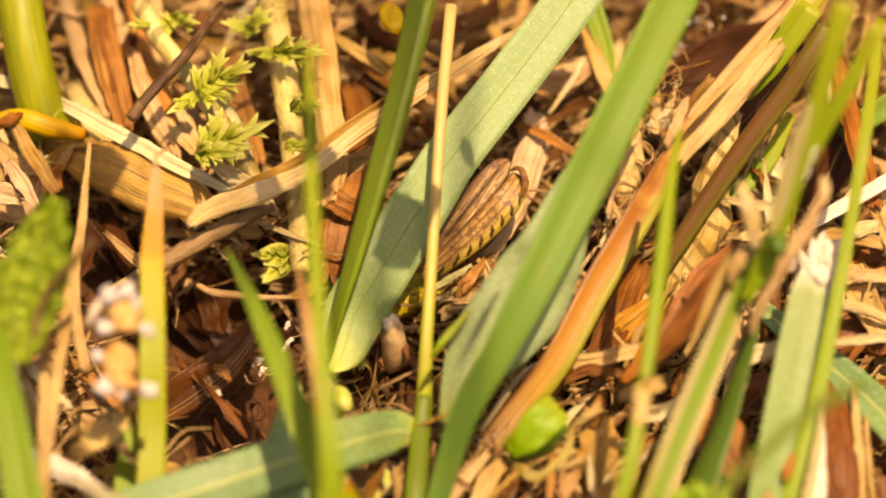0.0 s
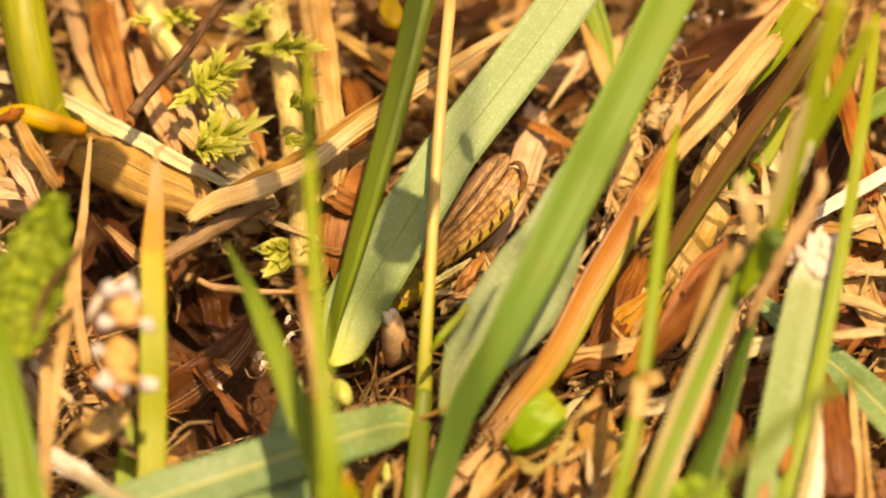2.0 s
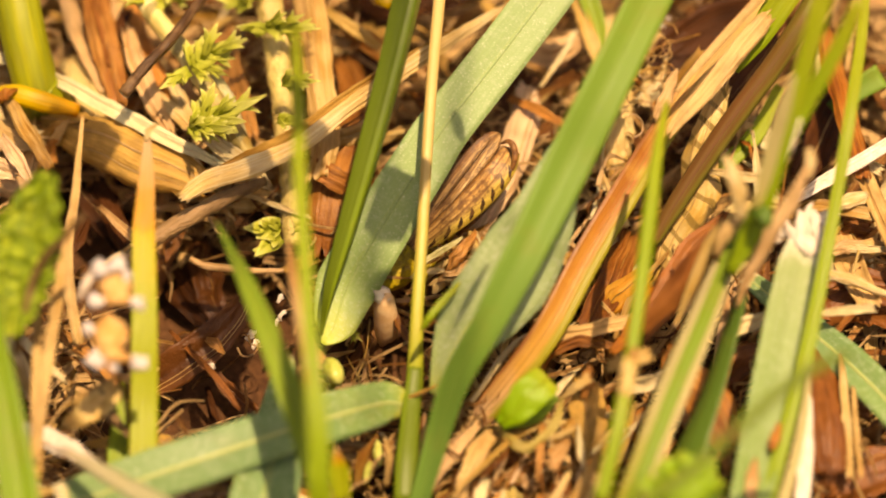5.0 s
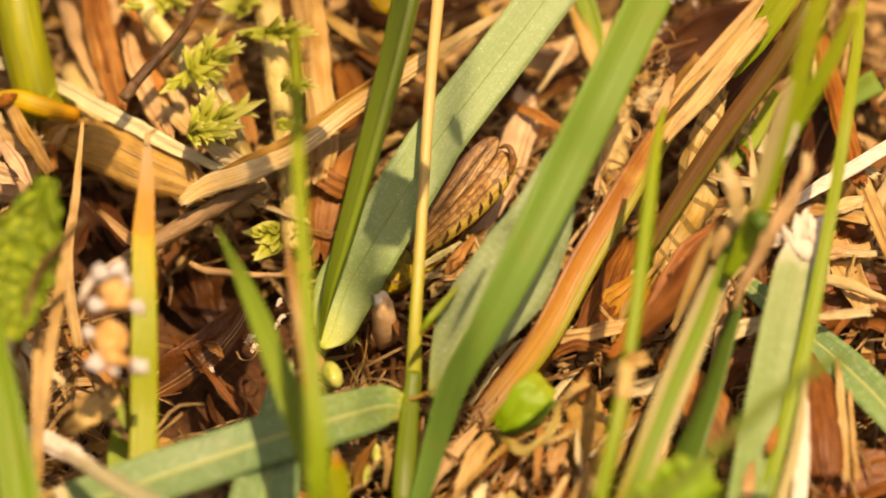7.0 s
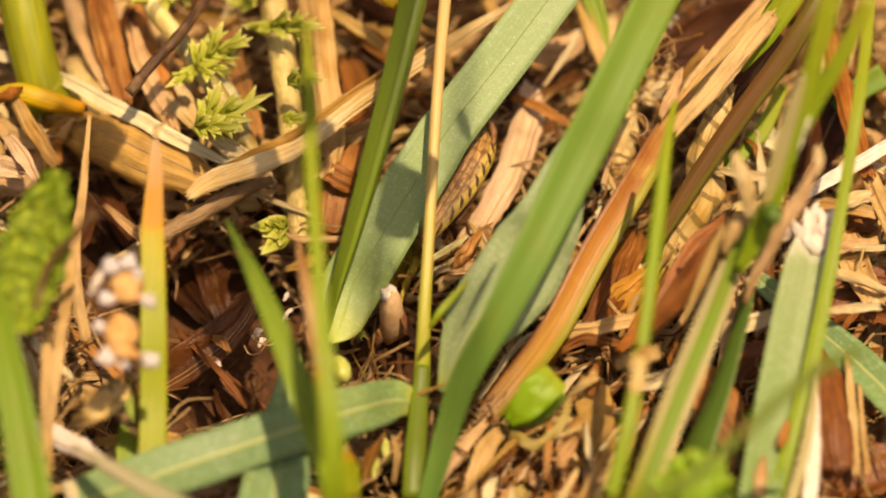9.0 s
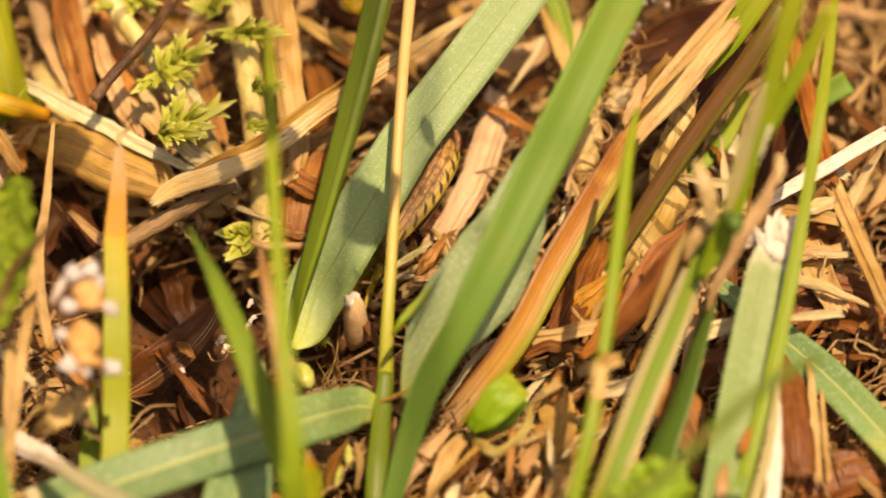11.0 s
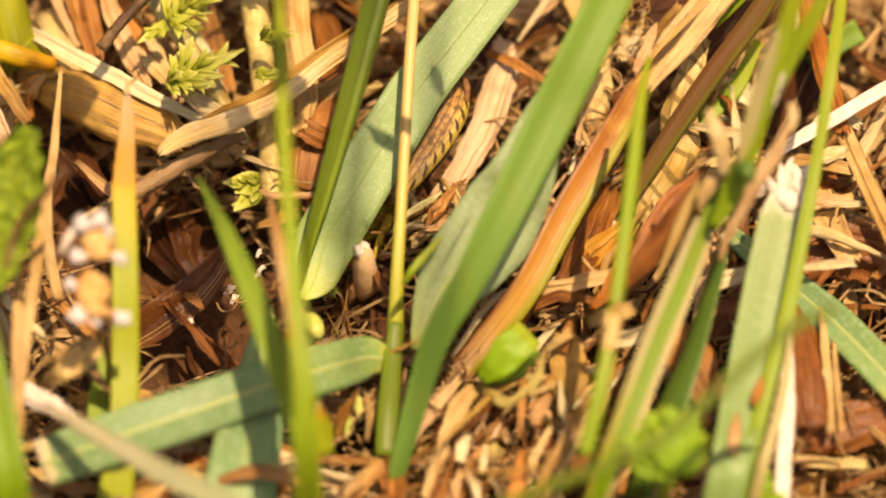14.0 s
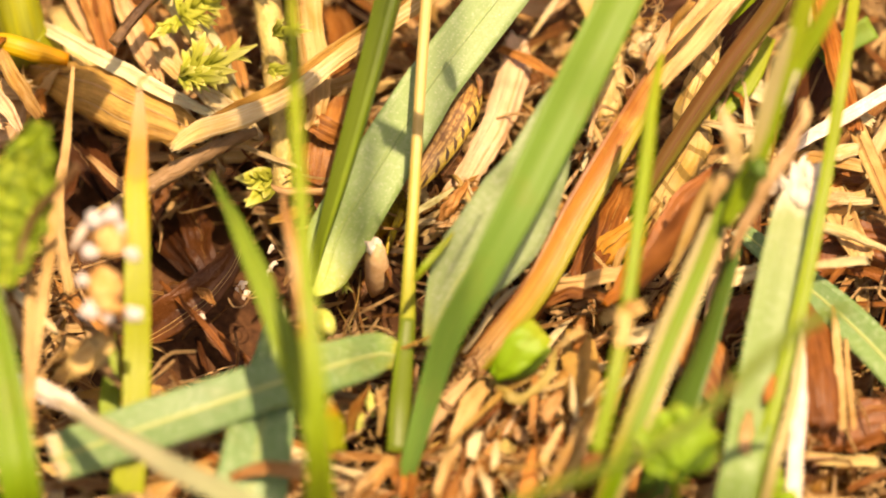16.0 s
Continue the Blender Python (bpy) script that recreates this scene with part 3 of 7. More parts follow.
def fan(shape, root, tip, lobes, spread, width, rng, lift=2.0):
    """Pointed lobes spread from a root towards a tip, as in a finely cut leaf."""
    a, b = Vector(root), Vector(tip)
    axis = Vector((0, -0.64, 0.77))
    way = b - a
    for k in range(lobes):
        f = k / max(lobes - 1, 1)
        ang = radians((f - 0.5) * spread + rng.uniform(-6, 6))
        length = (1.0 - 0.55 * abs(f - 0.5) * 2) * rng.uniform(0.85, 1.1)
        foot = a + way * (0.45 * (1 - abs(f - 0.5) * 2) * rng.uniform(0.7, 1.0))
        end = a + (Matrix.Rotation(-ang, 3, axis) @ way) * length + axis * rng.uniform(-lift, lift)
        mid = foot.lerp(end, 0.5) + axis * rng.uniform(0, lift * 0.4)
        shape.ribbon([foot, mid, end], [width * 0.4, width * 0.8, width * 0.75, width * 0.1], fold=0.35, rows=6, cols=4, thick=0.15, twist=rng.uniform(-45, 45))
        for side in (-1, 1):
            tooth = mid + (Matrix.Rotation(side * radians(rng.uniform(25, 50)), 3, axis) @ (end - mid)) * rng.uniform(0.6, 0.95) + axis * rng.uniform(-0.5, 0.8)
            shape.ribbon([foot.lerp(mid, 0.6), mid.lerp(tooth, 0.4), tooth], [width * 0.4, width * 0.6, width * 0.08], fold=0.3, rows=4, cols=2, thick=0.15, twist=rng.uniform(-40, 40))
    shape.ribbon([a, a.lerp(b, 0.5), b], [width * 1.4, width * 1.6, width * 0.9, width * 0.1], fold=0.2, rows=8, cols=4, thick=0.2)
    return shape


def frond(shape, root, tip, pairs, width, rng):
    """A flat finely cut leaf: a midrib strip with pairs of pointed, toothed lobes."""
    a, b = Vector(root), Vector(tip)
    axis = Vector((0, -0.64, 0.77))
    way = b - a
    side = axis.cross(way).normalized()
    ahead = way.normalized()
    shape.ribbon([a, a.lerp(b, 0.5) + axis * 0.5, b], [width * 0.3, width * 0.45, width * 0.7, width * 0.06], fold=0.2, rows=10, cols=4, thick=0.15)
    for k in range(pairs):
        f = (k + 0.4) / pairs
        for s in (-1, 1):
            p = a + way * (0.12 + 0.66 * f + rng.uniform(-0.04, 0.04))
            d = (ahead * rng.uniform(0.7, 1.0) + side * s * rng.uniform(0.6, 0.9)).normalized()
            reach = way.length * (0.52 - 0.24 * f) * rng.uniform(0.8, 1.15)
            end = p + d * reach + axis * rng.uniform(-0.8, 0.9)
            mid = p.lerp(end, 0.5) + axis * rng.uniform(0.0, 0.5)
            shape.ribbon([p, mid, end], [width * 0.6, width * 1.0, width * 0.8, width * 0.05], fold=0.2, rows=7, cols=4, thick=0.15, twist=rng.uniform(-22, 22))
            for w in (-1, 1):
                q = p.lerp(end, rng.uniform(0.35, 0.5))
                tooth = q + (Matrix.Rotation(w * radians(rng.uniform(28, 42)), 3, axis) @ d) * reach * rng.uniform(0.32, 0.45)
                shape.ribbon([q, q.lerp(tooth, 0.5), tooth], [width * 0.5, width * 0.6, width * 0.05], fold=0.15, rows=4, cols=2, thick=0.15)
    return shape


# ---- ground ----
def build_ground():
    n = 180
    axis = [math.copysign(abs(s) ** 3.2 * 60 + abs(s) * 0.35, s) for s in (2 * k / n - 1 for k in range(n + 1))]
    verts = []
    for y in axis:
        for x in axis:
            r = math.hypot(x, y)
            z = -0.017 + 0.006 * noise.noise((x * 28, y * 28, 1.0)) + 0.0025 * noise.noise((x * 130, y * 130, 5.0))
            if r > 0.6:
                z += 0.05 * noise.noise((x * 0.8, y * 0.8, 9.0)) * min(1.0, r - 0.6)
            verts.append((x, y, z))
    faces = [(j * (n + 1) + i, j * (n + 1) + i + 1, (j + 1) * (n + 1) + i + 1, (j + 1) * (n + 1) + i) for j in range(n) for i in range(n)]
    me = bpy.data.meshes.new("ground")
    me.from_pydata(verts, [], faces)
    me.polygons.foreach_set("use_smooth", [True] * len(me.polygons))
    me.materials.append(SOIL)
    tagged(new("ground", me), "dark crumbly soil under dry grass litter", "ground", kind="structure")


build_ground()

HOLLOWS = [((-34.9, -14.3, -6.0), 14.0), ((-38.0, -28.4, -6.0), 12.0), ((-28.1, -23.8, -6.0), 9.0), ((50.4, 49.4, -6.0), 11.0), ((48.4, -27.3, -6.0), 8.0), ((-7.8, -20.2, -6.0), 8.0), ((14.4, 40.0, -6.0), 9.0), ((-59.5, 6.4, -6.0), 9.0), ((-52.9, -9.5, -6.0), 7.0), ((-51.1, 10.2, -6.0), 7.0), ((5.3, 7.7, -6.0), 10.0), ((55.2, 45.3, -6), 6.0), ((45.1, 53.5, -6), 8.0), ((67.9, 28.7, -6), 6.0), ((67.8, 0.2, -6), 6.0), ((67.6, -21.4, -6), 8.0), ((19.9, 44, -6), 5.0)]


def build_litter():
    rng, prng = random.Random(11), random.Random(12)
    s, made = Shape(), 0
    for k in range(5600):
        if k < 4000:
            x, y = rng.uniform(-105, 105), rng.uniform(-85, 95)
        else:
            r, a = 95 + 330 * rng.random() ** 1.4, rng.uniform(0, 6.283)
            x, y = r * math.cos(a), r * math.sin(a)
        low = min(((x - c[0]) ** 2 + (y - c[1]) ** 2) ** 0.5 / r for c, r in HOLLOWS)
        if low < 1.15 and rng.random() < 0.97:
            continue
        top = 2.0 + 5.0 * noise.noise((x * 0.03, y * 0.03, 3.0)) if low > 1 else -9.0
        z = rng.uniform(-13.0, top)
        length = rng.choice((7, 10, 14, 18, 24, 34)) * rng.uniform(0.7, 1.3) * (0.6 if low < 1.6 else 1.0)
        w = min(rng.choice((0.5, 0.8, 1.2, 1.7, 2.4, 3.4)) * rng.uniform(0.8, 1.2), length * 0.13)
        a = rng.gauss(0.95 if x > 5 else 0.2, 0.75)
        d = Vector((math.cos(a), math.sin(a), rng.gauss(0, 0.22)))
        bend = Vector((rng.uniform(-1, 1), rng.uniform(-1, 1), rng.uniform(-0.3, 1))) * length * 0.2
        c = Vector((x, y, z))
        loose = z > -2.0 and abs(x) < 78 and -58 < y < 55 and w > 0.9 and made < 130
        bed = Shape() if loose else s
        bed.ribbon([c - d * length / 2, c + bend, c + d * length / 2], [w * rng.uniform(0.1, 0.9), w, w * 0.9, w * rng.uniform(0.05, 0.7)], fold=rng.uniform(-0.7, 0.8), rows=6, cols=2, thick=0.2,
                 fray=0.6, seed=k, face=(rng.uniform(-0.6, 0.6), rng.uniform(-0.8, 0.3), 0.9), twist=(0, rng.uniform(-60, 60)))
        if loose:
            made += 1
            single("straw_shred", bed, prng.choice((STRAW, STRAW_PALE, STRAW_GOLD, STRAW_BROWN, STRAW_PINK, STRAW_ROSY, BROWN_LEAF)), c, "short frayed shred of dead grass", "straw", "litter shreds")
    single("dry_litter", s, LITTER, (0, 0, -15), "tangled bed of brown and tan dead grass shreds", "plant litter", kind="stuff")


build_litter()


def build_fibres():
    rng = random.Random(17)
    s = Shape()
    for k in range(2600):
        x, y = rng.uniform(-95, 95), rng.uniform(-80, 85)
        low = min(((x - c[0]) ** 2 + (y - c[1]) ** 2) ** 0.5 / r for c, r in HOLLOWS)
        if low < 1 and rng.random() < 0.95:
            continue
        c = Vector((x, y, rng.uniform(-10, 8) if low > 1 else -12))
        a, length = rng.uniform(0, 6.283), rng.uniform(3, 13)
        d = Vector((math.cos(a), math.sin(a), rng.gauss(0, 0.25))) * length / 2
        b1, b2 = (Vector((rng.uniform(-1, 1), rng.uniform(-1, 1), rng.uniform(-0.3, 0.6))) * length * 0.2 for _ in "ab")
        s.ribbon([c - d, c - d * 0.3 + b1, c + d * 0.4 + b2, c + d], [0.35, 0.5, 0.45, 0.15], fold=0.2, rows=7, cols=1, thick=0.12)
    single("fine_fibres", s, LITTER, (0, 0, -12), "fine pale fibres of rotted grass", "plant litter", kind="stuff")


build_fibres()


def build_meadow():
    """Grass around the spot."""
    rng = random.Random(5)
    s = Shape()
    for k in range(4200):
        r, a = 150 + 1500 * rng.random() ** 0.8, rng.uniform(0, 6.283)
        x, y = r * math.cos(a), r * math.sin(a)
        if y < -60 and abs(x) < 160 and y > -700:
            continue
        h = rng.uniform(25, 75)
        lean = Vector((rng.gauss(0, 0.5), rng.gauss(0, 0.5), 0)) * h
        b = Vector((x, y, -16))
        s.ribbon([b, b + lean * 0.3 + Vector((0, 0, h * 0.6)), b + lean + Vector((0, 0, h))], [3, 3.5, 2.5, 0.3], fold=0.4, rows=6, cols=2)
    single("meadow_grass", s, G_SPIKE, (0, 0, -16), "short green grass growing around the spot", "grass", kind="stuff")


build_meadow()


# ---- the plants in the middle ----
def build_middle():
    g = thing("grass_plant", (-1.3, -42.2, -12.0), "green grass plant with one broad blade and bluish leaves", "grass plant", "grass plants")
    b = part("blade", R([(-4.8, -63.7, -8), (-1.8, -60.3, 4), (1.9, -51.4, 14), (4.7, -46.6, 22), (9.5, -41.9, 30), (15.3, -33.2, 37), (22.2, -20.1, 43), (26.5, -12.9, 48), (31.1, -4.2, 52), (38.1, 10.8, 56)], [2.3,2.8,4.0,4.7,5.2,6.6,7.5,7.4,7.3,7.3], fold=0.30, twist=(-8,5), rows=44), G_BIG, g, "broad bright green blade arching over the rest")
    part("midrib", R([(-4.8, -63.7, -8), (-1.8, -60.3, 4), (1.9, -51.4, 14), (4.7, -46.6, 22), (9.5, -41.9, 30), (15.3, -33.2, 37), (22.2, -20.1, 43), (26.5, -12.9, 48), (31.1, -4.2, 52), (38.1, 10.8, 56)], [2.3,2.8,4.0,4.7,5.2,6.6,7.5,7.4,7.3,7.3], fold=0.30, twist=(-8,5), rows=44, cols=2, span=(-0.05, 0.05), lift=0.1), G_BIG, b)
    b = part("blade", R([(1.1, -40.6, 11), (3.2, -37.6, 14), (5.9, -33.9, 17), (9, -30.9, 20), (13.1, -27, 23), (15.8, -23.4, 26), (18.3, -20.8, 30), (21.1, -14.1, 34), (23.8, -8.8, 38)], [0.9,5.1,9.7,12.5,13.6,12.8,10.6,6.9,3.7], fold=0.03, rows=36, cols=8), G_FROST, g, "wide bluish green leaf with dewy specks")
    part("midrib", R([(1.1, -40.6, 11), (3.2, -37.6, 14), (5.9, -33.9, 17), (9, -30.9, 20), (13.1, -27, 23), (15.8, -23.4, 26), (18.3, -20.8, 30), (21.1, -14.1, 34), (23.8, -8.8, 38)], [0.9,5.1,9.7,12.5,13.6,12.8,10.6,6.9,3.7], fold=0.03, rows=36, cols=2, span=(-0.04, 0.04), lift=0.1), G_FROST, b)
    part("rolled_edge", R([(-0.5, -35.8, 21), (0.7, -34.9, 23), (2.4, -33.1, 24), (4.5, -30.9, 25), (5.6, -29.1, 25)], [0.5,1.2,1.4,1,0.3], curl=0.6, rows=16), G_STEM, b, "lime rolled leaf edge")
    part("stem", T([(-1.8, -36.3, 6), (-1.6, -33.2, 9), (-1.3, -26.9, 14), (-0.6, -17, 19), (0.2, -4.3, 25), (1.2, 9.8, 31), (2.6, 25.3, 36)], [1.45,1.3,1.05,0.95,0.9,0.95,1.0], flat=0.7, seg=14, rows=30), G_STALK, g, "thin tan stalk, greenish at its foot")
    part("sheath", T([(-3.1, -57.5, 6), (-2.8, -51.3, 8), (-2.4, -45.5, 9), (-2, -40.1, 10), (-1.6, -36.1, 12)], [1.8,1.8,1.6,1.4,1.1], flat=0.5, rows=24, seg=14), G_DARK, g, "green sheath round the stalk's foot")
    part("torn_end", R([(-3.2, -40.9, 10), (-1.9, -41, 11), (0.1, -40.7, 12), (2.5, -39.3, 12)], [0.5,0.7,0.6,0.2], curl=0.9, rows=14), STRAW_GOLD, g, "needle-like dry end of the lying blade")
    part("torn_spot", R([(-2.8, -41.1, 9), (-1.7, -41.2, 10), (-0.7, -40.3, 10)], [0.4,1.1,0.4], curl=0.8, rows=8, ragged=0.5), STRAW_BROWN, g, "brown torn spot")
    b = part("cut_blade", R([(-55.8, -64, 13), (-50.1, -63.1, 15), (-41.5, -60.8, 17), (-31.4, -57.3, 18), (-21.2, -52.2, 17), (-11.8, -46.4, 14), (-5.7, -42.3, 11), (-1.9, -41.3, 8)], [7.3,7.9,8.1,7.9,7.9,7.7,6.8,2.8], fold=-0.12, rows=40, cols=8, ragged=0.05), G_CROSS, g, "flat green blade lying across, brown at the torn end")
    part("midrib", R([(-55.8, -64, 13), (-50.1, -63.1, 15), (-41.5, -60.8, 17), (-31.4, -57.3, 18), (-21.2, -52.2, 17), (-11.8, -46.4, 14), (-5.7, -42.3, 11), (-1.9, -41.3, 8)], [7.3,7.9,8.1,7.9,7.9,7.7,6.8,2.8], fold=-0.12, rows=40, cols=2, span=(-0.05, 0.05), lift=0.1), RIB_PALE, b)
    h = thing("grass_plant", (-16.7, -44.4, -12.0), "bluish broad leaf with folded dark blade and lime shoots", "grass plant", "grass plants")
    b = part("blade", R([(-16.4, -25.9, 5.0), (-14.7, -22.8, 6.0), (-12.7, -17.0, 9.0), (-8.5, -12.5, 15.0), (-0.5, 0.1, 20.0), (3.1, 5.7, 22.0), (12.5, 17.3, 27.0), (20.3, 27.5, 31.0), (24.4, 33.4, 33.0)], [1.0,6.9,10.3,9.9,9.3,8.8,8.6,8.6,8.5], fold=0.07, rows=40, cols=8), G_BLUE, h, "broad bluish green leaf with white specks")
    part("midrib", R([(-16.4, -25.9, 5.0), (-14.7, -22.8, 6.0), (-12.7, -17.0, 9.0), (-8.5, -12.5, 15.0), (-0.5, 0.1, 20.0), (3.1, 5.7, 22.0), (12.5, 17.3, 27.0), (20.3, 27.5, 31.0), (24.4, 33.4, 33.0)], [1.0,6.9,10.3,9.9,9.3,8.8,8.6,8.6,8.5], fold=0.07, rows=40, cols=2, span=(-0.05, 0.05), lift=0.1), G_BLUE, b)
    part("folded_blade", R([(-16.6, -25.8, 7.0), (-14.7, -23.0, 15.0), (-11.5, -16.8, 23.0), (-7.5, -6.9, 32.0), (-3.6, 5.2, 40.0), (-0.4, 18.1, 46.0)], [0.9,3.6,5.5,6.8,7.5,8.3], fold=-0.9, twist=(20,20), rows=34, cols=6), G_DARK, h, "narrow dark green blade folded along its rib, shaded half coloured in")
    ribbed("shoot", [(-15.3, -84.9, 20.0), (-14.6, -85.0, 40.0), (-14.7, -79.4, 50.0), (-15.7, -68.9, 56.0), (-16.8, -56.6, 60.0), (-17.9, -41.8, 64.0), (-18.5, -27.9, 67.0), (-19.0, -16.1, 69.0)], [3.8,3.8,3.4,2.5,2.2,2.0,1.9,1.1], G_STEM, h, "slender lime green shoot", fold=0.4, rows=34)
    ribbed("spike_leaf", [(-13.9, -81.2, 16.0), (-14.7, -76.8, 30.0), (-16.5, -69.8, 33.0), (-19.5, -60.6, 36.0), (-23.5, -50.2, 39.0), (-27.4, -40.1, 40.0), (-31.7, -29.6, 40.0)], [3.8,3.9,4.3,4.5,3.8,2.6,0.4], G_SPIKE, h, "pointed lime green leaf", rib=G_STEM, fold=0.45, rows=30)
    part("husk", R([(-16.0, -65.2, 42.0), (-16.7, -58.7, 43.0), (-18.3, -49.1, 43.0), (-19.7, -40.7, 42.0), (-20.6, -34.3, 41.0)], [2.8,3.9,2.8,1.9,0.6], fold=0.3, curl=0.9, rows=18), STRAW_PINK, h, "dry tan husk tip")
    part("husk_foot", R([(-15.7, -72.0, 40.0), (-16.3, -65.7, 42.6), (-16.9, -59.2, 43.6)], [2.8,3.0,2.1], fold=0.3, curl=0.8, rows=10), G_ORANGE, h, "orange foot of the husk")
    ribbed("blade", [(-26.8, -75.7, 8.0), (-25.4, -68.1, 12.0), (-24.1, -58.2, 13.0), (-23.1, -45.1, 10.0), (-22.1, -36.1, 12.0), (-21.7, -34.0, 13.0)], [11.3,11.3,10.3,6.6,3.4,1.9], G_CROSS, h, "green blade growing up behind the cut one", fold=0.2, rows=24)
    part("bract", R([(-12.3, -64.7, 16.0), (-12.8, -62.3, 20.0), (-13.3, -60.6, 24.0)], [2.4,3.2,0.4], fold=0.4, rows=10), G_ORANGE, h)
    b = thing("seed_bud", (-14.8, -32.7, 4.0), "small glossy pale green bud beside the shoots", "bud")
    part("bud", Shape().blob((-14.5, -34.5, 9.0), (1.6, 2.6, 1.6), turn=25, lumps=0.2), BUD, b)
    part("stalk", T([(-15.0, -32.3, 2.0), (-14.5, -34.2, 6.0)], [0.5, 0.6], rows=4), G_STEM, b)
    n = thing("seed_case", (-8.8, -17.5, -8.0), "small shiny tan seed case standing in the litter", "seed case")
    part("case", Shape().blob((-6.6, -19.2, 3), (2.2, 2.3, 6.0), lumps=0.3), NUT, n)
    part("cap", Shape().blob((-7, -18.5, 8.2), (1.6, 1.6, 0.9), lumps=0.6), WHITE_TUFT, n, "whitish chipped cap")
    fanned = Shape()
    rng = random.Random(3)
    fan(fanned, (-13.3, -17.9, 0.0), (-10.3, -22.2, 1.0), 4, 70, 0.7, rng, 0.5)
    single("seedling", fanned, G_YARROW, (-13.3, -17.9, 0.0), "tiny pale green seedling in the litter", "seedling")
    yb = thing("bud_cluster", (-8.5, -44.0, -8.0), "yellowish green buds in dry scales", "bud")
    for c, r, t in (((-7.5, -46.7, 4.0), (1.0, 2.4, 1.1), 10), ((-9.0, -50.0, 3.0), (0.8, 2.0, 1.0), -15)):
        part("bud", Shape().blob(c, r, turn=t, lumps=0.3), BUD, yb)
    part("scale", R([(-6.1, -50.9, 0.0), (-5.5, -49.1, 5.0), (-6.4, -46.9, 8.0)], [1.3,1.7,0.4], curl=0.8, rows=10), STRAW, yb)
    part("scale", R([(-10.6, -50.9, 0.0), (-9.9, -49.1, 5.0), (-7.4, -47.1, 9.0)], [1.5,2.1,0.4], curl=0.8, rows=10), STRAW, yb)


def build_clover():
    c = thing("round_leaf", (15.8, -40.9, 0.0), "bright green cupped leaf in a dry olive one", "leaf")
    leaf = part("leaf_blade", R([(11.7, -48.3, 13), (13.3, -47.8, 15), (15.5, -46.3, 17), (17.6, -44.6, 18), (19.2, -42.9, 18)], [1.7,4,5.5,5.5,4.6], fold=0.05, face=(0.1, -0.45, 0.9), rows=26, cols=10, crinkle=0.35, ragged=0.08), G_CLOVER, c)
    part("midrib", R([(11.7, -48.3, 13), (13.3, -47.8, 15), (15.5, -46.3, 17), (17.6, -44.6, 18), (19.2, -42.9, 18)], [1.7,4,5.5,5.5,4.6], fold=0.05, face=(0.1, -0.45, 0.9), rows=26, cols=2, crinkle=0.35, span=(-0.03, 0.03), lift=0.08), G_STEM, leaf)
    # shadowed half of the leaf, given a darker green than the lit blade
    part("lower_face", R([(12.4, -46.4, 9), (15, -47.2, 11), (18.1, -46.1, 12), (20.8, -43.2, 13)], [1.3,4.8,5.1,2.2], curl=0.7, face=(0.3, -0.94, -0.1), rows=20, cols=8), G_BIG, c, "lower face in a darker green for its shade")
    part("dry_leaf", R([(10.8, -46.3, 10), (13, -49.7, 11), (15.8, -51, 11), (18.9, -49.4, 12), (20.7, -46.9, 13), (21.4, -43, 13)], [0.4,1.7,2.2,1.8,1.3,0.4], curl=0.5, face=(0.1, -0.8, 0.5), rows=24, crinkle=0.5, ragged=0.3), STRAW_GREEN, c, "dry olive cupped leaf below")
    part("spike", R([(18.4, -46.4, 11), (18, -50.8, 11), (17.6, -54.4, 10), (17.3, -56.5, 9)], [1.3,1.6,1.1,0.2], curl=0.9, rows=14), STRAW_BROWN, c, "pointed dark dry tip")


